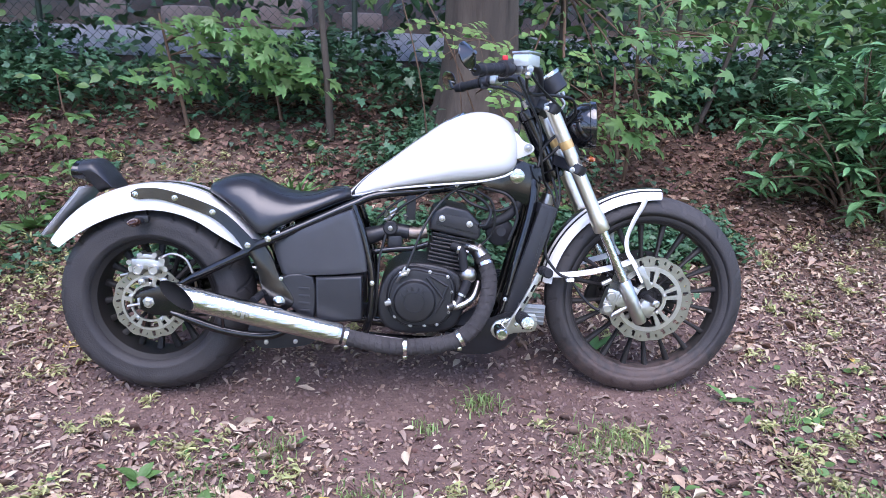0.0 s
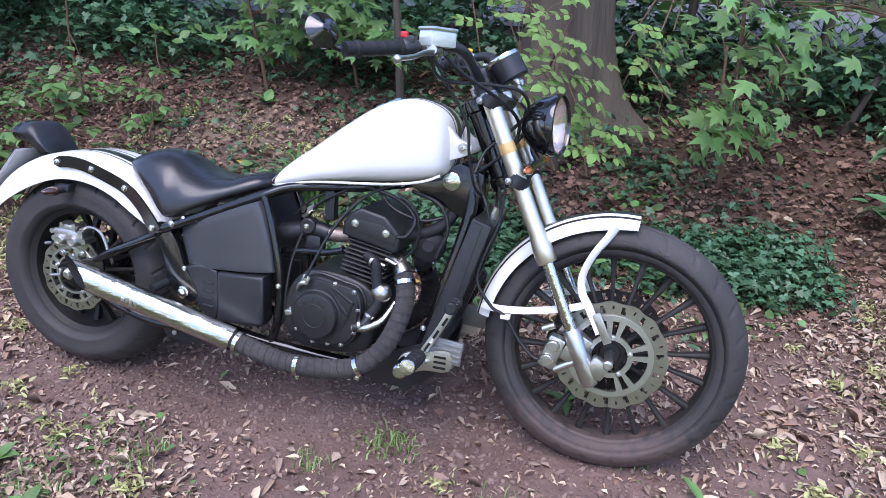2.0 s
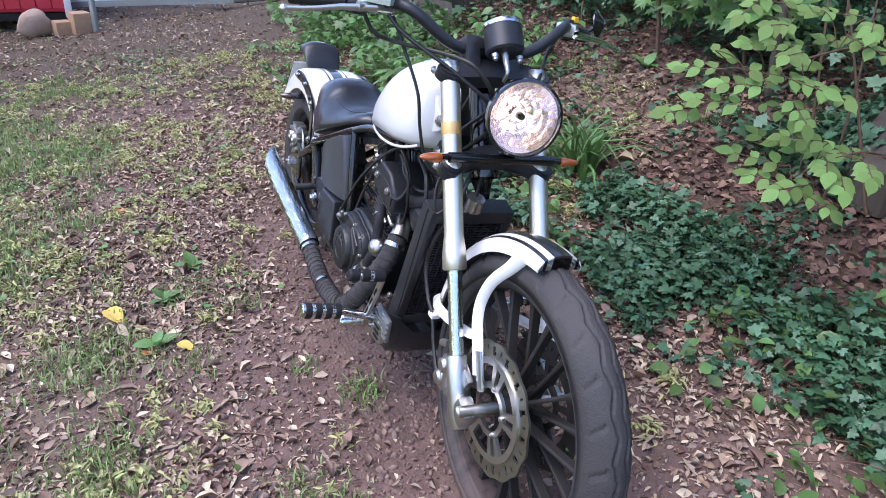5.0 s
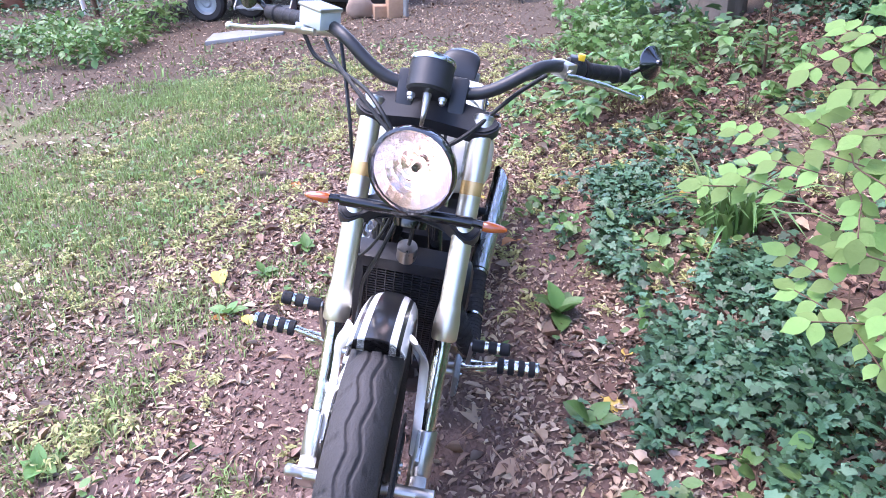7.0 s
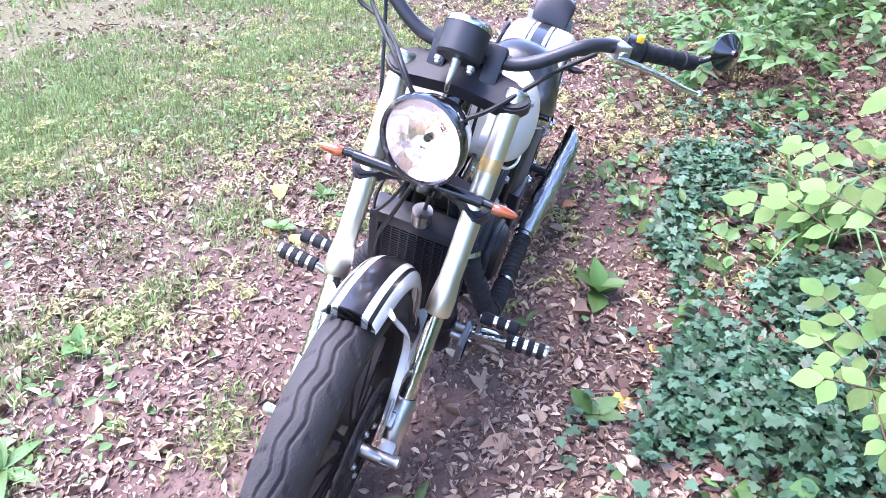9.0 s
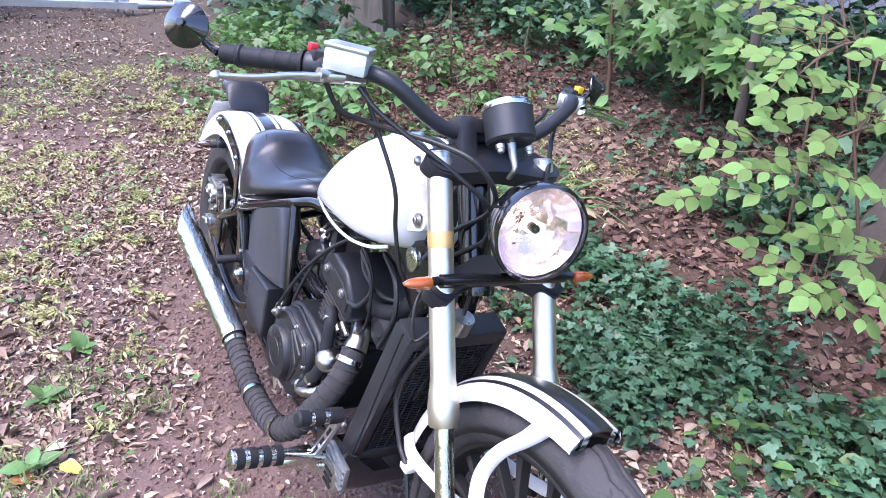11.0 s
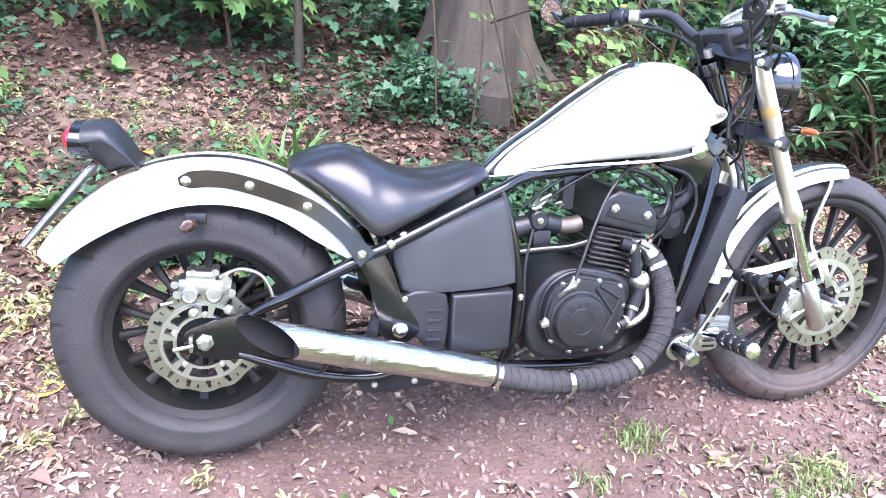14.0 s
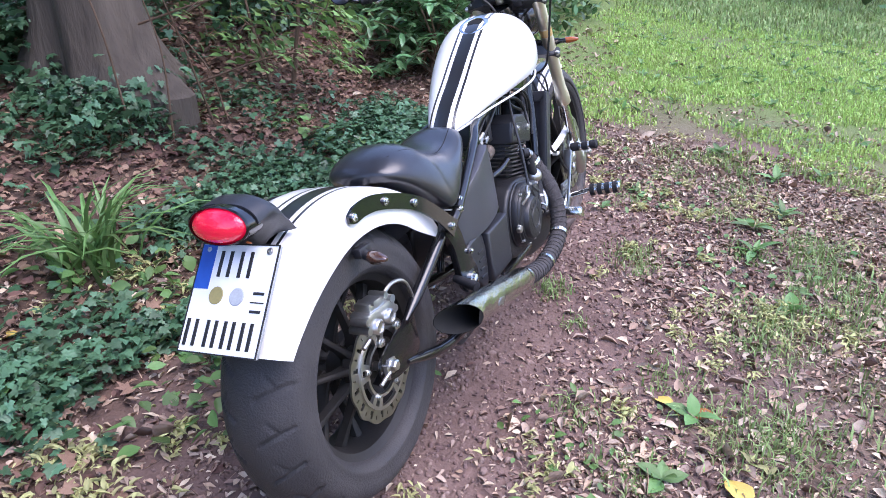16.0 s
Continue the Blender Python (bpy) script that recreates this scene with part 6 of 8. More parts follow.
def scatter(name, shape, places, sizes, mat, pitch=(0, 0.3), roll=0.4, parent=None, kind="stuff", label="", category="", yaw=None, squeeze=None):
    """Many copies of one small leaf shape as one mesh."""
    places, sizes = np.asarray(places, float).reshape(-1, 3), np.asarray(sizes, float)
    n = len(places)
    tv, tf = np.array(shape[0], float), shape[1]
    yaw = RNG.uniform(0, math.tau, n) if yaw is None else np.asarray(yaw)
    m = turn_matrices(yaw, RNG.normal(pitch[0], pitch[1], n), RNG.normal(0, roll, n))
    tvs = np.repeat(tv[None], n, 0)
    tvs[:, :, 1] *= RNG.uniform(0.6, 1.35, n)[:, None]
    tvs[:, :, 2] *= RNG.uniform(0.2, 2.2, n)[:, None]
    v = np.einsum("nij,nkj->nki", m, tvs * sizes[:, None, None]) + places[:, None]
    k = len(tv)
    faces = [tuple(i * k + a for a in f) for i in range(n) for f in tf]
    me = bpy.data.meshes.new(name)
    me.from_pydata(v.reshape(-1, 3).tolist(), [], faces)
    me.polygons.foreach_set("use_smooth", [True] * len(faces))
    me.update()
    me.materials.append(mat)
    ob = new(name, me)
    ob.parent = parent
    return tagged(ob, label, category, kind=kind)


def sample(count, box4, density, rng=RNG):
    """Points (x, y) of the plan kept with the chance density(x, y)."""
    out = []
    x0, x1, y0, y1 = box4
    while len(out) < count:
        x, y = rng.uniform(x0, x1), rng.uniform(y0, y1)
        if rng.random() < density(x, y):
            out.append((x, y))
    return out


def grounded(points, lo, hi):
    return [tuple(on_ground(x, y, RNG.uniform(lo, hi))) for x, y in points]


STRAW = material("dry_seed_wings", (0.53, 0.43, 0.33), 0.7, 0, (0.33, 0.24, 0.17), 60, 0.9, 0.2, 300, spread=0.45)
TAN = material("tan_seed_wings", (0.36, 0.25, 0.185), 0.8, 0, (0.24, 0.16, 0.118), 60, 0.9, 0.2, 300, spread=0.45)
BROWN = material("dead_leaves", (0.145, 0.080, 0.056), 0.8, 0, (0.24, 0.150, 0.108), 40, 0.9, 0.4, 200, spread=0.5)
LIME = material("yellow_green_bracts", (0.50, 0.49, 0.23), 0.6, 0, (0.38, 0.40, 0.17), 40, 0.9, 0.2, 200, spread=0.3, trans=0.25)
IVYGREEN = material("ivy_leaf", (0.036, 0.096, 0.044), 0.43, 0, (0.070, 0.150, 0.070), 25, 0.9, 0.25, 150, spread=0.5, trans=0.1)
DEEP = material("shaded_leaf", (0.050, 0.112, 0.042), 0.45, 0, (0.085, 0.165, 0.062), 25, 0.9, 0.25, 150, spread=0.5, trans=0.15)
FRESH = material("fresh_leaf", (0.095, 0.195, 0.055), 0.42, 0, (0.150, 0.265, 0.080), 20, 0.9, 0.2, 120, spread=0.35, trans=0.3)
PALE = material("pale_shrub_leaf", (0.130, 0.235, 0.060), 0.60, 0, (0.205, 0.315, 0.095), 20, 0.9, 0.2, 120, spread=0.3, trans=0.3)
BUSH = material("evergreen_leaf", (0.075, 0.172, 0.068), 0.28, 0, (0.125, 0.245, 0.095), 20, 0.9, 0.2, 120, spread=0.4, trans=0.1)
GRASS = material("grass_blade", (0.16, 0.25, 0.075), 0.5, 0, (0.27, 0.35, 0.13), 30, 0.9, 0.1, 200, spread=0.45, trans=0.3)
# lighter copy of the grass, with sunlight put into the colour
LAWN = material("sunlight_toned_grass_blade", (0.27, 0.43, 0.09), 0.45, 0, (0.42, 0.55, 0.16), 30, 0.9, 0.1, 200, spread=0.4, trans=0.35)
BARK = streaked(material("smooth_bark", (0.118, 0.097, 0.075), 0.9, 0, (0.048, 0.038, 0.030), 9, 0.8, 1.0, 28), 0.28)
PALEBARK = streaked(material("pale_bark", (0.23, 0.19, 0.155), 0.85, 0, (0.13, 0.11, 0.09), 8, 1.0, 0.8, 30), 0.3)
TWIG = material("brown_twig", (0.15, 0.095, 0.06), 0.8, 0, (0.10, 0.062, 0.04), 30, 0.9, 0.3, 100)


def bare(x, y):
    """1 on the trodden strip under and beside the motorcycle."""
    return math.exp(-((y + 0.14) / 0.36) ** 2) * max(0.0, min(1.0, (x + 0.7) * 1.5)) * max(0.0, min(1.0, (2.2 - x) * 2))


def lawn(x, y):
    """How thick the grass stands: open side, and the lawn ahead of the motorcycle."""
    n = 0.75 * wave(x, y, 1.5, 9.3) + 0.55 * wave(x, y, 4.2, 3.9)
    side = (-y - 0.80) * 0.85 * max(0.0, min(1.0, (1.35 - x) * 1.6)) * max(0.05, min(1.0, 1 + (x + 1.2) * 0.30)) * max(0.25, min(1.0, 1 + (y + 2.6) * 0.25))
    rough = (-y - 0.95) * 0.8 if x > 0.9 else 0.0
    ahead = ((x - 2.7) * 0.30 + 0.25 * max(0.0, min(1.0, -y - 0.6))) * max(0.0, min(1.0, (0.30 + 0.13 * x - y) * 1.8))
    d = max(min(side, 0.62), min(rough, 0.55), min(ahead, 0.9))
    return max(0.0, min(1.0, d + n)) if d > 0.02 else 0.0


def litter(x, y):
    d = 0.74 + 0.75 * wave(x, y, 1.6, 2.2) + 0.5 * wave(x, y, 5.5, 4.4)
    d *= 1 - 0.93 * bare(x, y)
    if y < -0.7 or x > 2.6:
        d *= 1 - 0.8 * lawn(x, y)
    if x > 3.2:
        d *= max(0.25, min(1.0, 1 - (0.30 + 0.13 * x - y)))
    if y > 1.0 or (y > 0.30 and x < 0.5):
        d *= 0.35
    return max(0.02, min(1.0, d))


def mould(x, y):
    clear = 1 - 0.55 * math.exp(-((x + 0.45) / 0.55) ** 2 - ((y - 1.62) / 0.26) ** 2)
    start = 0.55 if x > 0.4 else max(0.12, 0.55 - 0.45 * (0.4 - x))
    return max(0.0, min(1.0, (y - start) * 1.3 + 0.5 * wave(x, y, 2.2, 6.1))) * clear


near = (-1.8, 3.3, -1.9, 1.2)
SCRAP = leaf_shape((0, 0.26, 0.20, 0), 0.55, -0.20)
STICK = leaf_shape((0, 0.012, 0.010, 0), 0.9, 0.10)
for count, lo, hi, mat, shape, what in (
        (19000, 0.016, 0.040, STRAW, KEY, "dry straw-coloured seed wings scattered on the earth"), (14000, 0.012, 0.030, STRAW, SCRAP, "cream scraps of dry leaf scattered on the earth"),
        (17000, 0.012, 0.036, TAN, KEY, "brown dry seed wings on the earth"), (16000, 0.010, 0.030, TAN, SCRAP, "crumpled brown leaf scraps on the earth"), (2200, 0.030, 0.110, TAN, STICK, "thin dry twigs and straws on the earth")):
    pts = sample(count, near, litter)
    scatter("leaf_litter", shape, grounded(pts, 0.001, 0.008), RNG.uniform(lo, hi, count) * RNG.lognormal(-0.18, 0.38, count), mat, (0, 0.24), 0.45, label=what, category="leaf litter")
    count = count * 3 // 5
    pts = sample(count, (-8.5, 9, -9.0, 1.4), lambda x, y: litter(x, y) * (1 if not (near[0] < x < near[1] and near[2] < y < near[3]) else 0) * max(0.12, 1 - math.hypot(x - 1, y) / 9))
    scatter("leaf_litter", shape, grounded(pts, 0.001, 0.010), RNG.uniform(lo * 1.1, hi * 1.25, count) * RNG.lognormal(-0.15, 0.35, count), mat, (0, 0.24), 0.45, label=what + " farther off", category="leaf litter")
pts = sample(21000, (-2.8, 4.2, 0.1, 3.1), mould)
scatter("dead_leaf_carpet", OVAL, grounded(pts, 0.002, 0.025), RNG.uniform(0.018, 0.046, len(pts)), BROWN, (0, 0.4), 0.55, label="brown dead leaves under the trees", category="leaf litter")
pts = sample(5600, (-2.8, 4.2, 0.1, 3.1), mould)
scatter("dead_leaf_carpet", MAPLE, grounded(pts, 0.004, 0.03), RNG.uniform(0.024, 0.052, len(pts)), BROWN, (0, 0.4), 0.5, label="curled lobed dead leaves under the trees", category="leaf litter")
pts = sample(1500, (-1.2, 0.4, 1.3, 1.9), lambda x, y: 0.9)
scatter("leaf_litter", KEY, grounded(pts, 0.002, 0.012), RNG.uniform(0.014, 0.034, len(pts)), TAN, (0, 0.3), 0.5, label="dry seed wings on the pale earth with a painted sun dapple", category="leaf litter")
pts = sample(5000, (-2.2, 3.6, -1.8, 0.9), lambda x, y: litter(x, y) * 0.9)
scatter("crumbled_leaves", OVAL, grounded(pts, 0.001, 0.006), RNG.uniform(0.012, 0.034, len(pts)), BROWN, (0, 0.25), 0.4, label="crumbled brown leaf bits on the earth", category="leaf litter")
pts = sample(1700, (-3.6, 3.4, -2.4, 1.2), lambda x, y: max(0, 0.25 + wave(x, y, 1.9, 7.7) + (0.35 if x < 0.6 else 0)) * (1 - 0.97 * bare(x, y)))
pts += sample(90, (-1.1, -0.1, 0.2, 0.9), lambda x, y: 0.9) + sample(70, (-1.0, 0.2, 1.35, 1.8), lambda x, y: 0.9)
spots, sizes = [], []
for x, y in pts:
    for _ in range(int(RNG.choice((2, 5, 12, 22, 30)))):
        spots.append(tuple(on_ground(x + RNG.normal(0, 0.017), y + RNG.normal(0, 0.017), RNG.uniform(0.003, 0.034))))
        sizes.append(RNG.uniform(0.016, 0.032))
scatter("seed_clusters", KEY, spots, sizes, LIME, (-0.3, 0.4), 0.5, label="yellow-green hop-like seed clusters on the ground", category="leaf litter")

# crumbs of earth and small stones
bm = bm_new()
bmesh.ops.create_icosphere(bm, subdivisions=1, radius=1.0)
crumb = ([tuple(v.co) for v in bm.verts], [tuple(v.index for v in f.verts) for f in bm.faces])
bm.free()
CRUMB = material("earth_crumb", (0.15, 0.095, 0.08), 0.95, 0, (0.24, 0.17, 0.145), 60, 0.9, 0.4, 300, spread=0.3)
pts = sample(9000, (-1.0, 2.6, -1.2, 0.8), lambda x, y: 0.25 + 0.75 * bare(x, y))
scatter("earth_crumbs", crumb, grounded(pts, -0.001, 0.002), RNG.uniform(0.0018, 0.0065, len(pts)) * RNG.choice([1, 1, 1, 1.6], len(pts)), CRUMB, (0, 1), 1, label="small crumbs of dry earth", category="earth")


# single fallen leaves
def fallen(x, y, size, mat, shape, label, yaw):
    bm = bm_new()
    vs = [bm.verts.new((p[0] * size, p[1] * size, p[2] * size * 1.4 + 0.004)) for p in shape[0]]
    for f in shape[1]:
        bm.faces.new([vs[i] for i in f])
    bmesh.ops.subdivide_edges(bm, edges=bm.edges, cuts=1, use_grid_fill=True)
    for v in bm.verts:
        v.co.z += 0.10 * size * math.sin(v.co.x / size * 4 + yaw) * math.cos(v.co.y / size * 3)
    rod(bm, (0, 0, 0.004), (-size * 0.45, 0.03 * size, 0.003), size * 0.018, None, 5)
    ob = part("fallen_leaf", bm, mat, None, label, at=Matrix.Translation(on_ground(x, y, 0.004)) @ pose(0, 0, 0, RNG.uniform(-12, 12), RNG.uniform(-12, 12), math.degrees(yaw)))
    return tagged(ob, label, "leaf", group="fallen leaves on the ground")


BUFF = material("buff_dry_leaf", (0.46, 0.33, 0.23), 0.7, 0, (0.36, 0.24, 0.16), 30, 0.9, 0.3, 120, spread=0.2)
GOLDLEAF = material("yellow_leaf", (0.62, 0.44, 0.10), 0.6, 0, (0.5, 0.36, 0.09), 30, 0.9, 0.2, 120, spread=0.15)
ORANGE = material("orange_leaf", (0.45, 0.20, 0.05), 0.6, 0, (0.35, 0.15, 0.05), 30, 0.9, 0.2, 120, spread=0.15)
for x, y, size, mat, shape, what in (
        (2.20, 0.17, 0.105, BUFF, MAPLE, "curled buff dry leaf lying on bare earth"), (2.50, 0.06, 0.055, GOLDLEAF, OVAL, "small cream leaf on the earth"),
        (0.62, -0.81, 0.085, ORANGE, OVAL, "orange oval leaf on the dirt"), (0.29, -0.91, 0.110, GOLDLEAF, OVAL, "yellow oval leaf at the grass edge"),
        (1.31, 0.25, 0.105, BUFF, MAPLE, "pinkish dry leaf on bare earth"), (1.35, 0.33, 0.075, BUFF, OVAL, "pinkish dry leaf on bare earth"), (1.10, 0.52, 0.085, GOLDLEAF, OVAL, "pale orange leaf beside the ivy"),
        (-0.10, 0.95, 0.100, GOLDLEAF, OVAL, "pale yellow leaf among weeds"), (0.56, -0.80, 0.060, BUFF, OVAL, "small buff leaf on the dirt"), (1.40, -0.86, 0.080, BUFF, MAPLE, "curled buff leaf on the dirt"),
        (0.60, -0.70, 0.070, GOLDLEAF, OVAL, "pale leaf near the grass"), (0.10, 0.28, 0.090, ORANGE, OVAL, "tan leaf behind the muffler"), (-0.35, 0.15, 0.100, GOLDLEAF, OVAL, "tan oval leaf beside the rear tyre"),
        (1.95, -0.55, 0.10, BROWN, MAPLE, "brown curled leaf on the dirt"), (2.35, -0.35, 0.12, BROWN, MAPLE, "brown curled leaf on the dirt"), (1.62, -0.52, 0.09, BUFF, MAPLE, "pale curled leaf on the dirt"),
        (1.15, 0.16, 0.10, BUFF, MAPLE, "large dry leaf under the foot control"), (0.92, 0.60, 0.06, GOLDLEAF, OVAL, "yellow leaf on the ivy edge"), (-0.30, 1.35, 0.07, GOLDLEAF, OVAL, "yellow leaf on the leaf mould"),
        (0.05, -1.35, 0.09, GOLDLEAF, OVAL, "yellow leaf in the grass"), (-0.9, -1.5, 0.09, GOLDLEAF, OVAL, "yellow leaf in the grass"), (-0.55, -0.85, 0.09, ORANGE, OVAL, "orange leaf in the grass"),
        (1.62, 0.90, 0.11, BROWN, MAPLE, "brown leaf on the ivy"), (2.02, 0.62, 0.08, GOLDLEAF, OVAL, "small yellow leaf on the litter"), (1.95, 1.15, 0.12, BROWN, MAPLE, "large dead leaf on the mould")):
    fallen(x, y, size, mat, shape, what, RNG.uniform(0, math.tau))
for x, y in sample(26, (-2.0, 3.0, 0.9, 2.4), lambda x, y: 1):
    fallen(x, y, RNG.uniform(0.06, 0.095), BROWN, MAPLE, "large brown dead leaf on the mould", RNG.uniform(0, math.tau))

# grass
def blade_mesh(name, places, heights, mat, label, category, kind="stuff", parent=None, lean=0.55, width=0.0026):
    places, heights = np.asarray(places, float).reshape(-1, 3), np.asarray(heights, float)
    n = len(places)
    a, b = RNG.uniform(0, math.tau, n), np.clip(np.abs(RNG.normal(0, lean, n)), 0, 1.45)
    d = np.stack([np.cos(a), np.sin(a), 0 * a], 1)
    w = np.stack([-np.sin(a), np.cos(a), 0 * a], 1) * (width * RNG.uniform(0.6, 1.5, n))[:, None]
    up = np.array([0, 0, 1.0])
    h = heights[:, None]
    bend = np.sin(b)[:, None]
    p1 = places + up * h * 0.5 + d * h * 0.18 * bend
    p2 = places + up * h * (1 - 0.45 * bend) + d * h * 0.75 * bend
    v = np.stack([places - w, places + w, p1 + w * 0.85, p1 - w * 0.85, p2], 1).reshape(-1, 3)
    faces = [f for i in range(0, 5 * n, 5) for f in ((i, i + 1, i + 2, i + 3), (i + 3, i + 2, i + 4))]
    me = bpy.data.meshes.new(name)
    me.from_pydata(v.tolist(), [], faces)
    me.polygons.foreach_set("use_smooth", [True] * len(faces))
    me.update()
    me.materials.append(mat)
    ob = new(name, me)
    ob.parent = parent
    return tagged(ob, label, category, kind=kind)


pts = sample(46000, (-3.2, 3.0, -3.4, 0.3), lawn)
blade_mesh("lawn", grounded(pts, -0.004, 0.0), RNG.uniform(0.025, 0.075, len(pts)), GRASS, "patchy short green grass on the open side", "grass", lean=0.9, width=0.0026)
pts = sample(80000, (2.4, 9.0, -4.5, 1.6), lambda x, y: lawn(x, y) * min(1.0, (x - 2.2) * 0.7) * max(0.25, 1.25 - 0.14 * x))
blade_mesh("lawn", grounded(pts, -0.005, 0.0), RNG.uniform(0.02, 0.06, len(pts)), LAWN, "yellow-green lawn ahead of the motorcycle, sunlight put into its colour", "grass", lean=1.1, width=0.0045)
pts = sample(34000, (-9, 16, -10, 2.4), lambda x, y: lawn(x, y) * (0 if (-3.2 < x < 8 and -3.6 < y < 1.4) else 1) * max(0.06, 1 - math.hypot(x - 5, y + 2) / 11))
blade_mesh("lawn", grounded(pts, -0.005, 0.0), RNG.uniform(0.04, 0.12, len(pts)), GRASS, "rough green grass farther off", "grass", lean=0.9, width=0.009)
for x, y, r, n, h in ((1.09, -0.21, 0.045, 110, 0.080), (1.47, -0.42, 0.075, 170, 0.065), (1.38, -0.46, 0.05, 80, 0.06), (0.45, -0.47, 0.050, 90, 0.07), (1.73, -0.84, 0.07, 150, 0.07), (1.93, -1.03, 0.08, 170, 0.07), (1.50, -0.42, 0.06, 110, 0.06), (2.89, -0.35, 0.08, 150, 0.07), (1.10, -0.92, 0.10, 240, 0.08), (0.72, -0.66, 0.07, 120, 0.06), (1.23, -0.93, 0.10, 220, 0.08), (2.10, -0.27, 0.06, 90, 0.06), (0.55, -0.98, 0.14, 300, 0.09), (0.28, -0.66, 0.08, 160, 0.07), (1.75, -0.05, 0.05, 60, 0.05),
                      (0.60, -0.93, 0.15, 420, 0.09), (2.1, -0.70, 0.08, 160, 0.07), (1.95, -1.1, 0.12, 300, 0.09), (1.0, -0.92, 0.08, 150, 0.06), (2.55, -0.45, 0.10, 200, 0.08), (0.28, 1.75, 0.04, 60, 0.10), (2.45, -0.75, 0.11, 240, 0.08), (0.9, -0.35, 0.03, 50, 0.06)):
    spots = [tuple(on_ground(x + RNG.normal(0, r * 0.85), y + RNG.normal(0, r * 0.75), -0.003)) for _ in range(n)]
    blade_mesh("grass_tuft", spots, RNG.uniform(0.3, 1.0, n) * h * 0.85, GRASS, "loose tuft of green grass in the dirt", "grass tuft", lean=1.7, width=0.0022)
# ---- ivy bed ----
def ivy_map(x, y):
    edge = 0.54 + 0.08 * wave(x, y, 2.2, 2.7) + (0.06 if x > 0.5 else 0) + max(0, (x - 1.6)) * 0.18
    top = 0.90 + 0.26 * max(0.0, min(1.0, (x - 0.25) * 4)) + 0.12 * max(0.0, min(1.0, x - 1.2)) + 0.10 * wave(x, y, 2.6, 6.6)
    d = min((y - edge) * 9, (top - y) * 5)
    d = min(d, (x + 0.40) * 4, (2.5 - x) * 3)
    hole = (0.60 if x > 0.55 or y < 0.70 and x > -0.5 else 0.10) + 1.4 * wave(x, y, 3.2, 11.0)
    if math.hypot(x - 0.25, y - 1.06) < 0.17:
        d = 0
    return max(0.0, min(1.0, min(d, hole)))


def ivy_patches(x, y):
    d = 0.0
    for px, py, r in ((-0.19, 0.78, 0.24), (0.02, 0.84, 0.22), (-0.34, 0.72, 0.18), (-0.16, 1.22, 0.20), (-0.50, 1.05, 0.25), (0.86, 1.85, 0.28), (1.12, 1.36, 0.2), (1.70, 1.66, 0.3), (-0.75, 0.75, 0.2)):
        d = max(d, 1.25 - math.hypot(x - px, y - py) / r)
    return max(0.0, min(1.0, d + 0.6 * wave(x, y, 4.0, 19.0)))


bed = tagged(new("ivy_bed"), "dense green ivy creeping over the woodland edge", "ivy")
pts = sample(7200, (-0.5, 2.7, 0.35, 1.8), ivy_map)
pts.sort(key=lambda p: (p[0] - 1.25) ** 2 + (p[1] - 0.75) ** 2)
scatter("ivy_foliage", IVY, [tuple(on_ground(x, y, RNG.uniform(0.015, 0.095))) for x, y in pts[280:]], RNG.uniform(0.018, 0.042, len(pts) - 280), IVYGREEN, (0.25, 0.35), 0.35, parent=bed)
ivy_meshes = []
for k in range(4):
    bm = bm_new()
    vs = [bm.verts.new((p[0], p[1] * (0.9 + 0.08 * k), p[2] * (0.6 + 0.5 * k))) for p in IVY[0]]
    for f in IVY[1]:
        bm.faces.new([vs[i] for i in f])
    me = bpy.data.meshes.new("leaf")
    for f in bm.faces:
        f.smooth = True
    bm.to_mesh(me)
    bm.free()
    me.materials.append(IVYGREEN)
    ivy_meshes.append(me)
for k, (x, y) in enumerate(pts[:280]):
    leaf = new("leaf", ivy_meshes[k % 4])
    leaf.parent = bed
    s = RNG.uniform(0.024, 0.044)
    leaf.matrix_basis = Matrix.Translation(on_ground(x, y, RNG.uniform(0.03, 0.10))) @ pose(0, 0, 0, RNG.normal(0, 18), RNG.normal(12, 18), RNG.uniform(0, 360)) @ Matrix.Diagonal((s, s, s, 1))
bm = bm_new()
for x, y in sample(40, (0.0, 2.2, 0.5, 1.3), ivy_map):
    a, l = RNG.uniform(0, math.tau), RNG.uniform(0.15, 0.4)
    tube(bm, [on_ground(x + math.cos(a) * l * f, y + math.sin(a) * l * f, 0.02 + 0.03 * math.sin(f * 5)) for f in (0, 0.3, 0.6, 1)], 0.0016, 5, 4)
tagged(part("ivy_stem", bm, TWIG, bed), kind="stuff")
pts = sample(1700, (-1.1, 2.1, 0.4, 2.2), ivy_patches)
scatter("ivy_patches", IVY, [tuple(on_ground(x, y, RNG.uniform(0.012, 0.085))) for x, y in pts], RNG.uniform(0.022, 0.044, len(pts)), IVYGREEN, (0.25, 0.35), 0.35, label="loose patches of ivy on the dead leaves", category="ivy")
# lighter ivy and weeds scattered over the mould
pts = sample(2600, (-3.2, 4.5, 1.2, 2.9), lambda x, y: max(0, 0.1 + wave(x, y, 1.7, 15.2) + (y - 2.0) * 0.7))
scatter("creeping_ivy", IVY, [tuple(on_ground(x, y, RNG.uniform(0.01, 0.10))) for x, y in pts], RNG.uniform(0.026, 0.052, len(pts)), IVYGREEN, (0.25, 0.4), 0.4, label="ivy trailing over dead leaves", category="ivy")
pts = sample(2000, (-3.6, 2.4, 0.2, 1.9), lambda x, y: max(0, -0.1 + wave(x, y, 2.1, 21.2) + (0.25 if x < -0.8 else 0)) * (1 - bare(x, y)))
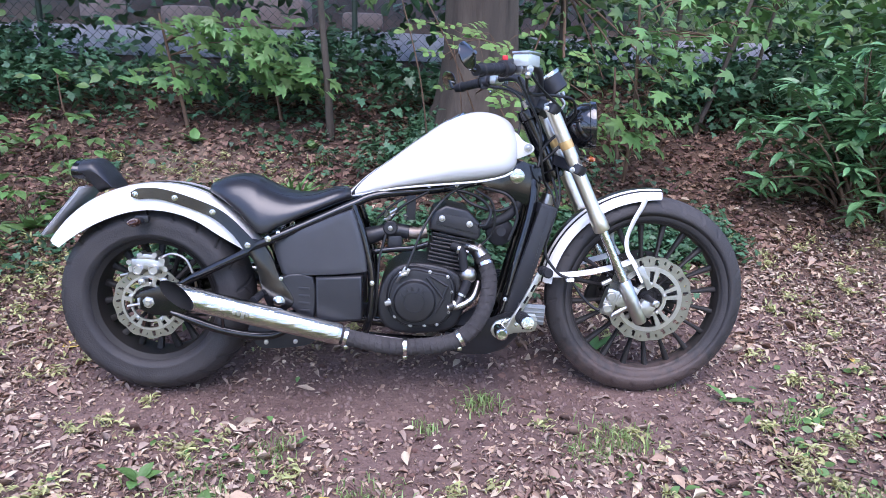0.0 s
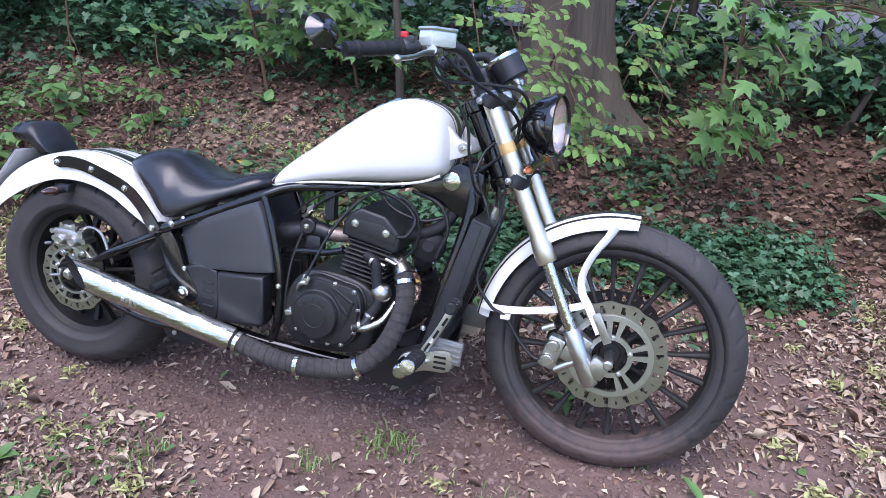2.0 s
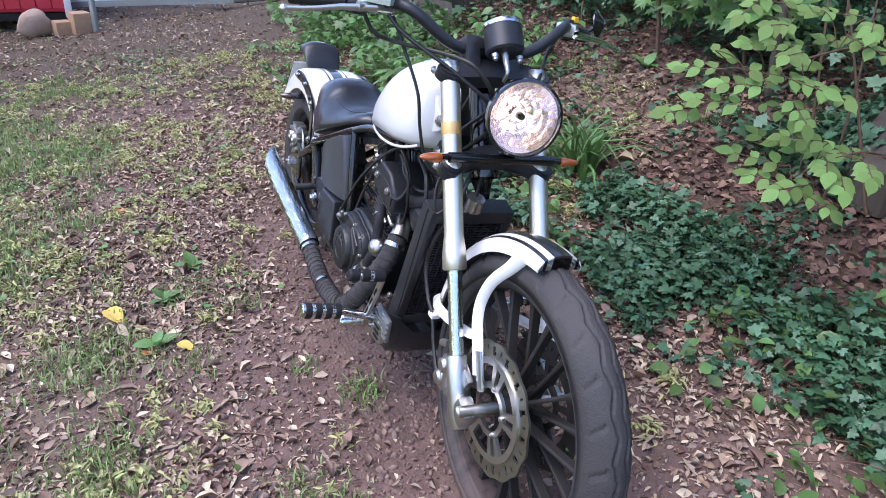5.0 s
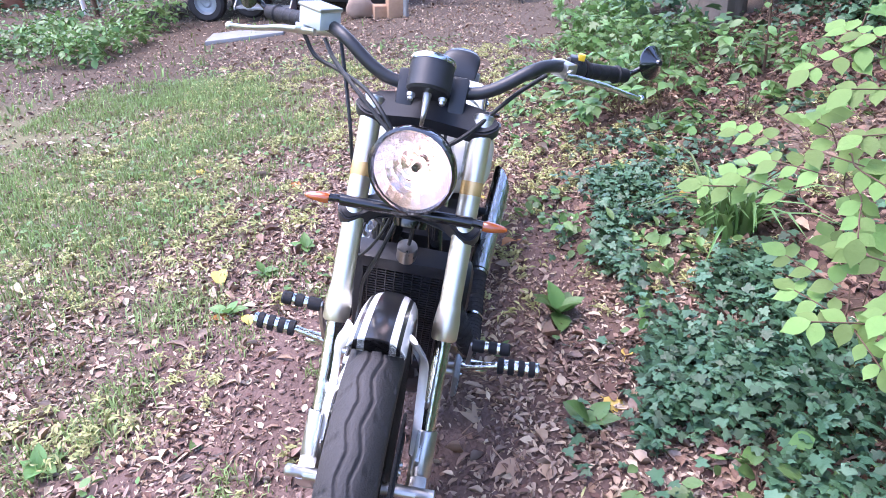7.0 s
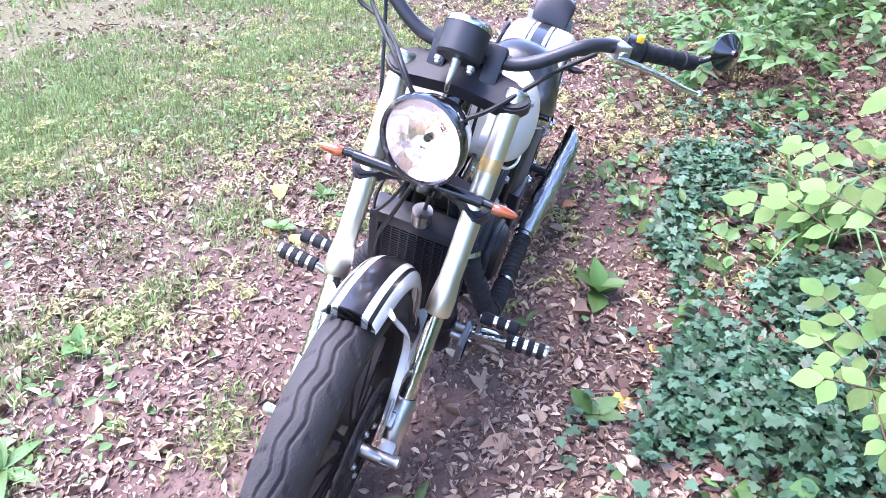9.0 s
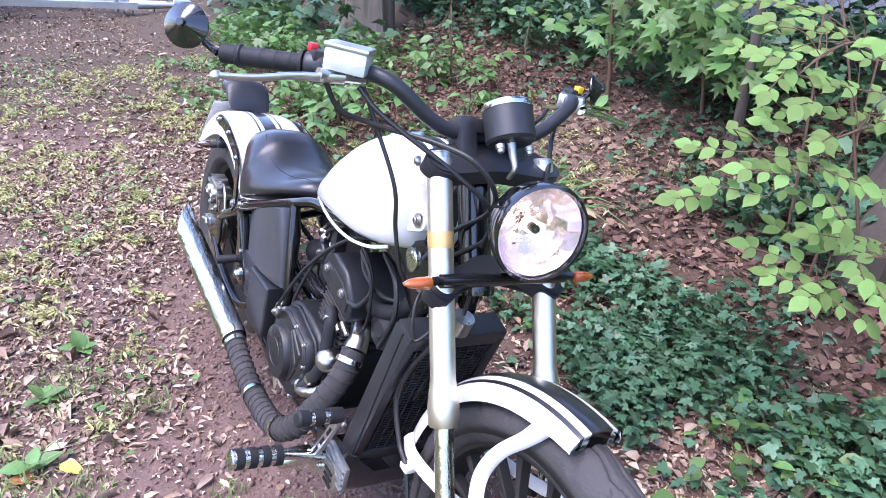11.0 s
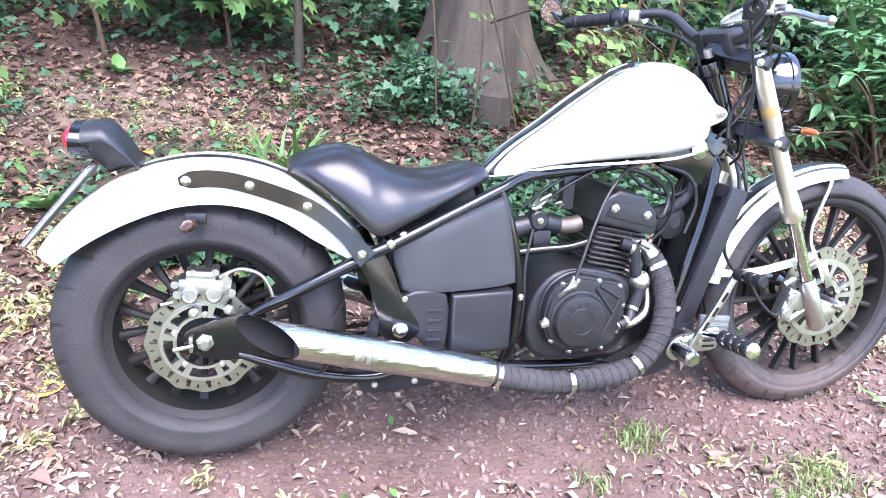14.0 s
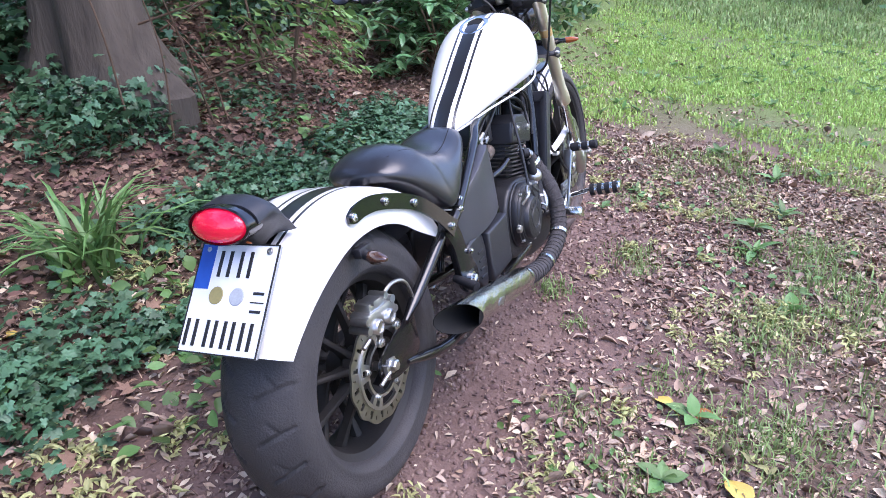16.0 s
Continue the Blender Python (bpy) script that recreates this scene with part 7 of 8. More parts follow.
scatter("low_weeds", OVAL, [tuple(on_ground(x, y, RNG.uniform(0.01, 0.08))) for x, y in pts], RNG.uniform(0.03, 0.065, len(pts)), FRESH, (0.1, 0.4), 0.4, label="low green weeds on the litter", category="weeds")
pts = sample(3000, (-4.5, 4, -3.0, 0.0), lambda x, y: max(0, 0.1 + wave(x, y, 1.8, 31.2)) * (1 - bare(x, y)))
scatter("low_weeds", OVAL, [tuple(on_ground(x, y, RNG.uniform(0.004, 0.03))) for x, y in pts], RNG.uniform(0.015, 0.045, len(pts)), FRESH, (0.0, 0.3), 0.3, label="small flat weeds among the grass", category="weeds")

# ---- plants ----
def lone_leaf(shape, size, cuts=1, curl=0.10):
    """A leaf mesh of its own, lying along +x."""
    bm = bm_new()
    vs = [bm.verts.new((p[0] * size, p[1] * size, p[2] * size)) for p in shape[0]]
    for f in shape[1]:
        bm.faces.new([vs[i] for i in f])
    bmesh.ops.subdivide_edges(bm, edges=bm.edges, cuts=cuts, use_grid_fill=True)
    for v in bm.verts:
        f = v.co.x / size
        v.co.z -= curl * size * f * f
    me = bpy.data.meshes.new("leaf")
    for f in bm.faces:
        f.smooth = True
    bm.to_mesh(me)
    bm.free()
    return me


SUNWARD = Matrix.Rotation(radians(34), 4, Vector((0.6, 0.8, 0)))


def leaf_at(me, parent, place, yaw, pitch, roll, s=1.0, turn=Matrix()):
    ob = new("leaf", me)
    ob.parent = parent
    ob.matrix_basis = Matrix.Translation(place) @ turn @ pose(0, 0, 0, roll, pitch, yaw) @ Matrix.Diagonal((s, s, s, 1))
    return ob


# leafy branches that hang over the ivy, with pinnate pale leaves
PINNATE = lone_leaf(leaf_shape((0, 0.17, 0.26, 0.315, 0.325, 0.285, 0.19, 0.07, 0), 0.07, 0.10), 0.050, 0, 0.05)
PINNATE.materials.append(PALE)


def branch(points, sprays, label, leaf_mesh, twig=0.0035, pairs=3, group=""):
    """A stem with pinnate sprays: paired leaflets along a stalk and one at its end."""
    root = tagged(new("shrub_branch"), label, "shrub", group=group)
    bm = bm_new()
    tube(bm, points, (twig * 1.6, twig, twig * 0.6), 7, 6)
    part("stem", bm, TWIG, root)
    rng = np.random.default_rng(int(abs(points[0][0]) * 1000) + len(sprays))
    line = smooth_line(points, 6)
    for sx, sy, sz in sprays:
        hub = Vector((sx, sy, sz))
        anchor = min((Vector(p) for p in line), key=lambda p: (p - hub).length)
        out = hub - anchor
        a = math.atan2(out.y, out.x) if out.length > 0.02 else rng.uniform(0, math.tau)
        a += rng.normal(0, 0.6)
        d, tilt = Vector((math.cos(a), math.sin(a), 0)), rng.uniform(-0.45, 0.15)
        d = (d + Vector((0, 0, tilt))).normalized()
        length = rng.uniform(0.09, 0.135)
        foot, tip = hub - d * length * 0.5, hub + d * length * 0.5
        bm = bm_new()
        tube(bm, [anchor, (anchor + foot) / 2 + Vector((0, 0, 0.02)), foot, hub, tip], twig * 0.42, 5, 4)
        part("twig", bm, TWIG, root)
        yaw, pitch, roll = math.degrees(a), -math.degrees(math.asin(d.z)), rng.uniform(-22, 22)
        for k in range(pairs):
            f = 0.15 + 0.75 * k / max(1, pairs - 1)
            for sgn in (-1, 1):
                leaf_at(leaf_mesh, root, foot + d * length * f, yaw + sgn * rng.uniform(44, 64), pitch * 0.3 + rng.uniform(-6, 12), roll * -sgn * 0.4 + rng.uniform(-12, 12), rng.uniform(0.68, 1.0), SUNWARD)
        leaf_at(leaf_mesh, root, tip, yaw + rng.uniform(-8, 8), pitch * 0.5 + rng.uniform(-4, 10), rng.uniform(-14, 14), rng.uniform(0.95, 1.15), SUNWARD)
    return root


rng = np.random.default_rng(3)


def cloud(centre, size, n):
    return [(centre[0] + rng.normal(0, size[0]), centre[1] + rng.normal(0, size[1]), centre[2] + rng.normal(0, size[2])) for _ in range(n)]


HANG = "overhanging branches"
branch([(1.30, 1.55, 0.55), (1.42, 1.20, 0.66), (1.47, 0.98, 0.68), (1.47, 0.84, 0.64)],
       [(1.39, 0.80, 0.67), (1.44, 0.80, 0.63), (1.40, 0.85, 0.71), (1.46, 0.87, 0.74), (1.50, 0.83, 0.63), (1.53, 0.85, 0.61), (1.53, 0.88, 0.69), (1.57, 0.90, 0.66), (1.47, 0.95, 0.70), (1.42, 1.02, 0.68)] + cloud((1.46, 1.14, 0.68), (0.07, 0.08, 0.05), 4),
       "pale green pinnate branch drooping over the ivy", PINNATE, group=HANG)
branch([(1.20, 1.70, 0.82), (1.27, 1.30, 0.92), (1.32, 1.00, 0.92), (1.33, 0.78, 0.86)],
       [(1.23, 0.66, 0.77), (1.23, 0.69, 0.88), (1.31, 0.70, 0.81), (1.22, 0.76, 0.91), (1.34, 0.74, 0.86), (1.36, 0.79, 0.89), (1.28, 0.79, 0.94), (1.46, 0.81, 0.82), (1.44, 0.83, 0.88), (1.36, 0.86, 0.79), (1.37, 0.86, 0.94), (1.28, 0.88, 0.84), (1.43, 0.92, 0.86)] + cloud((1.30, 1.12, 0.95), (0.10, 0.12, 0.07), 9),
       "pale green pinnate branch reaching beside the headlight", PINNATE, group=HANG)
branch([(1.05, 1.75, 1.0), (1.12, 1.35, 1.10), (1.20, 1.05, 1.10), (1.25, 0.87, 1.05)], [(1.22, 0.84, 1.08), (1.24, 0.87, 1.04), (1.30, 0.86, 1.00)] + cloud((1.16, 1.10, 1.12), (0.13, 0.15, 0.08), 13), "pale green leafy branch above the ivy", PINNATE, group=HANG)
branch([(1.55, 1.95, 0.75), (1.62, 1.6, 0.9), (1.68, 1.3, 0.88), (1.75, 1.10, 0.80)], cloud((1.70, 1.42, 0.88), (0.12, 0.16, 0.10), 9), "leafy branch of a woodland shrub", PINNATE, group=HANG)


# young saplings with slim stems
MAPLELEAF = lone_leaf(MAPLE, 0.096)
MAPLELEAF.materials.append(FRESH)
OVALLEAF = lone_leaf(ROUND, 0.080, 0, 0.06)
OVALLEAF.materials.append(FRESH)


def sapling(base, top, r, crown, leaf_mesh, count, label, limbs=5, droop=18):
    root = tagged(new("sapling"), label, "sapling", group="saplings at the wood edge")
    b, t = on_ground(*base, -0.02), Vector(top)
    mid = (b + t) / 2 + Vector((rng.normal(0, 0.02), rng.normal(0, 0.02), 0))
    bm = bm_new()
    tube(bm, [b, b + (mid - b) * 0.5 + Vector((0.006, 0, 0)), mid, t], (r * 1.25, r, r * 0.9, r * 0.6), 10, 6)
    part("trunk", bm, TWIG if r < 0.012 else BARK, root)
    line = [mid + (t - mid) * f for f in np.linspace(0.1, 1, limbs)]
    for cx, cy, cz, sx, sy, sz, n in crown:
        hub = Vector((cx, cy, cz))
        anchor = min(line, key=lambda p: (p - hub).length)
        for _ in range(max(1, n // 14)):
            bm = bm_new()
            end = hub + Vector((rng.normal(0, sx * 0.8), rng.normal(0, sy * 0.8), rng.normal(0, sz * 0.6)))
            tube(bm, [anchor, (anchor + end) / 2 + Vector((0, 0, 0.04)), end], (r * 0.4, r * 0.25, r * 0.15), 6, 4)
            part("limb", bm, TWIG, root)
        for p in cloud((cx, cy, cz), (sx, sy, sz), n):
            leaf_at(leaf_mesh, root, p, rng.uniform(0, 360), rng.uniform(-5, 10) + droop * rng.random(), rng.uniform(-25, 25), rng.uniform(0.55, 1.15), SUNWARD)
    return root


def w(x, y, h):
    return tuple(TILT @ Vector((x, y, h)))


def crown_at(x, y, h, sx, sy, sz, n):
    return (*w(x, y, h), sx, sy, sz, n)


sapling((0.345, 2.04), w(0.28, 2.10, 1.7), 0.021, [crown_at(0.15, 2.05, 1.25, 0.2, 0.2, 0.12, 30)], MAPLELEAF, 0, "slim brown sapling trunk in dead leaves")
sapling((-0.52, 2.09), w(-0.62, 2.12, 0.95), 0.011, [crown_at(-0.37, 2.10, 0.86, 0.15, 0.14, 0.06, 74), crown_at(-0.55, 2.10, 0.60, 0.13, 0.12, 0.06, 44), crown_at(-0.15, 2.12, 0.76, 0.12, 0.12, 0.06, 46)], MAPLELEAF, 0, "thin maple sapling with broad green leaves")
sapling((0.03, 2.19), w(-0.12, 2.2, 0.85), 0.009, [crown_at(0.07, 2.15, 0.64, 0.13, 0.12, 0.06, 66), crown_at(0.00, 2.12, 0.84, 0.13, 0.12, 0.06, 44), crown_at(0.22, 2.12, 0.58, 0.09, 0.1, 0.05, 30)], MAPLELEAF, 0, "thin maple sapling with drooping leaves")
sapling((2.66, 2.23), w(2.95, 2.3, 1.3), 0.016, [crown_at(2.35, 2.1, 0.92, 0.18, 0.18, 0.10, 60), crown_at(2.75, 2.1, 0.97, 0.18, 0.18, 0.10, 60)], OVALLEAF, 0, "leaning young tree with fresh leaves")
sapling((2.5, 2.47), w(2.55, 2.5, 1.3), 0.020, [crown_at(2.2, 2.2, 1.1, 0.22, 0.2, 0.14, 60)], OVALLEAF, 0, "slim young tree at the wood edge")
sapling((3.12, 2.57), w(3.25, 2.6, 1.35), 0.013, [crown_at(3.15, 2.4, 1.1, 0.24, 0.2, 0.14, 60)], OVALLEAF, 0, "slim young tree at the wood edge")
sapling((1.86, 2.81), w(1.80, 2.85, 1.7), 0.026, [crown_at(1.75, 2.1, 0.75, 0.14, 0.16, 0.10, 46), crown_at(2.1, 2.05, 0.68, 0.14, 0.16, 0.09, 50)], OVALLEAF, 0, "young tree with leafy low twigs")
sapling((2.05, 1.75), w(2.0, 1.9, 0.75), 0.010, [crown_at(2.02, 1.85, 0.42, 0.14, 0.14, 0.08, 80), crown_at(2.22, 1.95, 0.40, 0.14, 0.14, 0.08, 60)], OVALLEAF, 0, "low leafy maple shoot beside the big trunk")
sapling((2.05, 1.62), w(1.98, 1.55, 1.15), 0.011, [crown_at(2.02, 1.32, 0.58, 0.10, 0.12, 0.08, 34), crown_at(2.14, 1.38, 0.86, 0.12, 0.13, 0.10, 44), crown_at(2.0, 1.40, 1.05, 0.12, 0.13, 0.08, 26)], MAPLELEAF, 0, "leafy young maple beside the big trunk")
sapling((-1.19, 2.03), w(-1.25, 2.1, 0.62), 0.006, [crown_at(-1.15, 2.1, 0.58, 0.12, 0.1, 0.05, 20)], OVALLEAF, 0, "wispy plant with bare brown stems")
sapling((-1.49, 1.68), w(-1.45, 1.7, 1.0), 0.007, [crown_at(-1.5, 1.6, 0.35, 0.16, 0.16, 0.10, 40)], OVALLEAF, 0, "thin upright stem with a few leaves")
sapling((-2.1, 2.5), w(-2.3, 2.6, 1.5), 0.030, [crown_at(-2.0, 2.5, 1.1, 0.25, 0.2, 0.15, 50)], OVALLEAF, 0, "leaning grey sapling at the wood edge")


# evergreen bush with lance-shaped glossy leaves
def bush(centre, size, stems, per, mat_mesh, label):
    root = tagged(new("evergreen_bush"), label, "bush")
    base = on_ground(*centre, -0.02)
    spots, sizes, yaws = [], [], []
    for k in range(stems):
        a = rng.uniform(0, math.tau)
        reach = rng.uniform(0.2, 1.0)
        tip = base + Vector((math.cos(a) * size[0] * reach, math.sin(a) * size[1] * reach, size[2] * (0.10 + 0.90 * rng.random()) * (1.15 - 0.35 * reach)))
        mid = base + (tip - base) * 0.5 + Vector((0, 0, 0.10))
        if k < 30:
            bm = bm_new()
            tube(bm, [base + Vector((rng.normal(0, 0.06), rng.normal(0, 0.06), 0)), mid, tip], (0.010, 0.006, 0.003), 6, 5)
            part("branch", bm, TWIG, root)
        line = smooth_line([mid, (mid + tip) / 2 + Vector((0, 0, 0.02)), tip], 5)
        for j in range(per):
            c = line[int(rng.integers(2, len(line)))] if j > per * 0.55 else tip
            spots.append(tuple(c + Vector((rng.normal(0, 0.012), rng.normal(0, 0.012), rng.normal(0, 0.014)))))
            sizes.append(rng.uniform(0.07, 0.125))
            yaws.append(math.tau * j / per * 2.6 + rng.uniform(-0.3, 0.3))
    order = sorted(range(len(spots)), key=lambda i: (spots[i][0] - 2.3) ** 2 + (spots[i][1] - 0.6) ** 2)
    front, rest = order[:260], order[260:]
    for i in front:
        leaf_at(mat_mesh, root, spots[i], math.degrees(yaws[i]), rng.uniform(-25, 30), rng.uniform(-20, 20), sizes[i] / 0.1)
    scatter("foliage", LANCE, [spots[i] for i in rest], [sizes[i] for i in rest], BUSH, (0.0, 0.4), 0.35, parent=root, yaw=[yaws[i] for i in rest])
    return root


LANCELEAF = lone_leaf(LANCE, 0.1)
LANCELEAF.materials.append(BUSH)
bush((3.22, 1.28), (0.66, 0.52, 0.84), 170, 13, LANCELEAF, "glossy dark evergreen bush with long narrow leaves")
bush((3.75, 1.75), (0.6, 0.6, 0.95), 70, 12, LANCELEAF, "dark evergreen bush behind another")

# iris clump
iris = tagged(new("iris_clump"), "clump of long strap-shaped green leaves on the mould", "plant")
for k in range(64):
    a, l = rng.uniform(0, math.tau), rng.uniform(0.22, 0.46)
    c = on_ground(0.25 + rng.normal(0, 0.05), 1.06 + rng.normal(0, 0.04), 0)
    d = Vector((math.cos(a), math.sin(a), 0))
    bend = rng.uniform(0.45, 1.25)
    bm = bm_new()
    side = Vector((-d.y, d.x, 0))
    rows = []
    for f in (0, 0.25, 0.5, 0.75, 1.0):
        p = c + Vector((0, 0, l * (f - 0.55 * bend * f ** 2.6))) + d * (l * 0.75 * bend * f ** 1.7)
        wd = 0.0085 * (1 - f ** 3) + 0.0006
        rows.append((bm.verts.new(p - side * wd), bm.verts.new(p + Vector((0, 0, -wd * 0.5))), bm.verts.new(p + side * wd)))
    for r0, r1 in zip(rows, rows[1:]):
        bm.faces.new((r0[0], r0[1], r1[1], r1[0]))
        bm.faces.new((r0[1], r0[2], r1[2], r1[1]))
    part("leaf", bm, FRESH, iris)


# dandelion-like weeds
STRAP = lone_leaf(LANCE, 0.12, 1, 0.22)
STRAP.materials.append(FRESH)
BRAMBLE = lone_leaf(ROUND, 0.10, 0, 0.12)
BRAMBLE.materials.append(FRESH)
BROAD = lone_leaf(OVAL, 0.10, 1, 0.15)
BROAD.materials.append(FRESH)
for x, y, s, n, me in ((1.94, -0.19, 0.75, 3, STRAP), (2.02, -0.83, 0.9, 6, STRAP), (1.76, -0.85, 0.8, 7, STRAP), (1.55, 0.12, 0.8, 4, STRAP), (0.66, 0.42, 1.2, 7, BROAD), (1.20, 0.47, 0.8, 5, BROAD), (2.25, -0.95, 0.8, 7, STRAP),
                       (2.2, -0.30, 0.55, 4, STRAP), (0.10, -0.60, 0.7, 5, BROAD), (0.58, -0.76, 0.7, 4, BROAD), (-0.55, 0.95, 1.1, 8, BROAD), (-0.95, 1.0, 1.1, 9, BROAD), (-0.35, 0.75, 0.9, 6, BROAD), (0.30, -0.72, 0.7, 5, BROAD), (1.34, -1.0, 0.7, 5, BROAD),
                       (0.25, 1.9, 0.9, 7, BROAD), (-0.45, 1.95, 0.9, 8, BROAD), (-1.0, 1.6, 1.0, 8, BROAD), (2.7, -0.9, 0.8, 8, STRAP), (3.0, -0.6, 0.8, 8, STRAP)):
    weed = tagged(new("weed"), "broad-leaved green weed growing in the dirt" if me is BROAD else "dandelion-like green weed growing in the dirt", "weed", group="weeds in the dirt")
    for k in range(n):
        leaf_at(me, weed, on_ground(x, y, 0.006 + 0.01 * rng.random()), k * 360 / n + rng.uniform(-20, 20), rng.uniform(-62, -15), rng.uniform(-15, 15), s * rng.uniform(0.75, 1.2))


for x, y, s, n in ((-1.02, 0.62, 1.0, 12), (-1.25, 0.85, 1.1, 14), (-0.98, 1.02, 1.0, 12), (-1.45, 1.15, 1.1, 14), (-0.90, 1.40, 0.9, 10), (-1.70, 0.75, 1.0, 12), (-1.15, 1.75, 0.9, 10), (-1.55, 1.55, 1.0, 12)):
    bramble = tagged(new("bramble"), "low bramble with broad lobed green leaves on stalks", "weed", group="brambles at the wood edge")
    for k in range(n):
        foot = on_ground(x + rng.normal(0, 0.03), y + rng.normal(0, 0.03), -0.005)
        a, reach, high = rng.uniform(0, math.tau), rng.uniform(0.05, 0.20), rng.uniform(0.08, 0.30)
        tip = foot + Vector((math.cos(a) * reach, math.sin(a) * reach, high))
        bm = bm_new()
        tube(bm, [foot, foot + (tip - foot) * 0.5 + Vector((0, 0, 0.03)), tip], 0.0018, 5, 4)
        part("stalk", bm, TWIG, bramble)
        for turn in (-50, 0, 50):
            leaf_at(BRAMBLE, bramble, tip, math.degrees(a) + turn + rng.uniform(-12, 12), rng.uniform(-5, 20), rng.uniform(-15, 15), s * rng.uniform(0.7, 1.05))
pts = sample(260, (2.6, 8.0, -4.2, 0.9), lambda x, y: lawn(x, y) * max(0.1, 0.5 + 1.2 * wave(x, y, 1.3, 52.0)))
spots, sizes, yaws = [], [], []
for x, y in pts:
    n = int(rng.integers(5, 10))
    for k in range(n):
        spots.append(tuple(on_ground(x, y, rng.uniform(0.004, 0.02))))
        sizes.append(rng.uniform(0.04, 0.085))
        yaws.append(math.tau * k / n + rng.uniform(-0.3, 0.3))
scatter("lawn_weeds", LANCE, spots, sizes, FRESH, (-0.5, 0.25), 0.3, label="rosettes of broad-leaved weeds in the lawn", category="weeds", yaw=yaws)


# ---- trees ----
def tree(x, y, r, height, flare, mat, label, lean=(0.0, 0.0), ivy=0, crown=True):
    root = tagged(new("tree"), label, "tree")
    seg, bm = 44, bm_new()
    loops = []
    base = on_ground(x, y, 0)
    for h in (-0.15, 0.0, 0.05, 0.12, 0.22, 0.36, 0.55, 0.8, 1.2, 1.8, 2.6, 3.4, 4.6, height):
        f = math.exp(-max(h, 0) / 0.22)
        c = base + Vector((lean[0] * h, lean[1] * h, h))
        row = []
        for k in range(seg):
            a = math.tau * k / seg
            rib = 1 + 0.13 * math.cos(5 * a + 0.8) * (0.30 + f) + 0.05 * math.cos(9 * a + h) + 0.05 * noise.noise(Vector((math.cos(a) * 2, math.sin(a) * 2, h * 1.5 + x)))
            rr = (r * (1 - 0.045 * h) + flare * f * max(0.25, 0.55 + 0.45 * math.cos(3 * a - 0.6))) * rib
            row.append(c + Vector((math.cos(a) * rr, math.sin(a) * rr, 0)))
        loops.append(row)
    rings(bm, loops)
    part("trunk", bm, mat, root, "fluted trunk with spreading roots")
    top = base + Vector((lean[0] * height, lean[1] * height, height))
    for k in range(7):
        a = math.tau * k / 7 + x
        bm = bm_new()
        end = top + Vector((math.cos(a) * 2.0, math.sin(a) * 2.0, rng.uniform(0.8, 2.2)))
        tube(bm, [top - Vector((0, 0, 0.6)), (top + end) / 2 + Vector((0, 0, 0.3)), end], (r * 0.45, r * 0.25, r * 0.08), 8, 5)
        part("limb", bm, mat, root)
    if crown:
        # unseen crown, made wide and low to shade the wood edge
        spots = []
        for _ in range(5200):
            d = Vector((rng.normal(), rng.normal(), rng.normal() * 0.55)).normalized() * (rng.random() ** 0.4)
            p = top + Vector((d.x * 3.2, 0.6 + d.y * 2.9, 1.3 + d.z * 1.9))
            if noise.noise(p * 0.8) > -0.12:
                spots.append(tuple(p))
        scatter("crown", OVAL, spots, rng.uniform(0.12, 0.24, len(spots)), DEEP, (0.2, 0.5), 0.5, parent=root)
    if ivy:
        spots, sizes, yaws = [], [], []
        for _ in range(ivy):
            a, h = rng.normal(3.5, 1.1), abs(rng.normal(0, 0.07)) + 0.01
            f = math.exp(-h / 0.22)
            rr = r + flare * f * 0.7 + 0.015 + rng.uniform(0, 0.03)
            spots.append(tuple(base + Vector((math.cos(a) * rr, math.sin(a) * rr, h))))
            sizes.append(rng.uniform(0.028, 0.052))
            yaws.append(a + rng.normal(0, 0.5))
        scatter("climbing_ivy", IVY, spots, sizes, IVYGREEN, (0.9, 0.3), 0.35, parent=root, yaw=yaws)
    return root


tree(1.23, 2.04, 0.205, 5.6, 0.27, BARK, "large fluted grey-brown tree trunk with ivy at its foot", (0.0, 0.02), 240)
tree(-2.88, 1.74, 0.165, 5.6, 0.10, PALEBARK, "pale grey tree trunk standing in ivy", (0.0, 0.0), 160)
# thin dry stems leaning on the big trunk
bm = bm_new()
for a, b in (((0.95, 1.62, 0.16), (0.75, 1.75, 1.2)), ((1.45, 1.55, 0.16), (1.28, 1.70, 0.62)), ((1.10, 1.55, 0.16), (1.05, 1.66, 0.9)), ((1.30, 1.50, 0.2), (0.80, 1.60, 1.3))):
    tube(bm, [w(*a), tuple((Vector(w(*a)) + Vector(w(*b))) / 2 + Vector((0.03, -0.03, 0.02))), w(*b)], (0.006, 0.004, 0.003), 6, 6)
tagged(part("dry_vine", bm, TWIG, None), "dry brown vine stems hanging before the trunk", "vine", kind="stuff")

# undergrowth behind, thickening into the wood
def thicket(x, y):
    return max(0.0, min(1.0, 0.45 + 1.2 * wave(x, y, 0.9, 41.0)))


def undergrowth(count, area, low, high, size, shape, mat, label, seed_k, gap=None):
    spots = []
    while len(spots) < count:
        x, y = rng.uniform(area[0], area[1]), rng.uniform(area[2], area[3])
        f = rng.random() ** 0.8
        h = low + (high - low) * f
        if noise.noise(Vector((x * 1.5 + seed_k, y * 1.5, h * 1.9))) + 0.20 - 0.22 * f < 0.0:
            continue
        if gap and gap(x, y, h):
            continue
        spots.append(tuple(on_ground(x, y, 0.02 + h)))
    return scatter("undergrowth", shape, spots, rng.uniform(size[0], size[1], count), mat, (0.25, 0.45), 0.45, label=label, category="undergrowth")


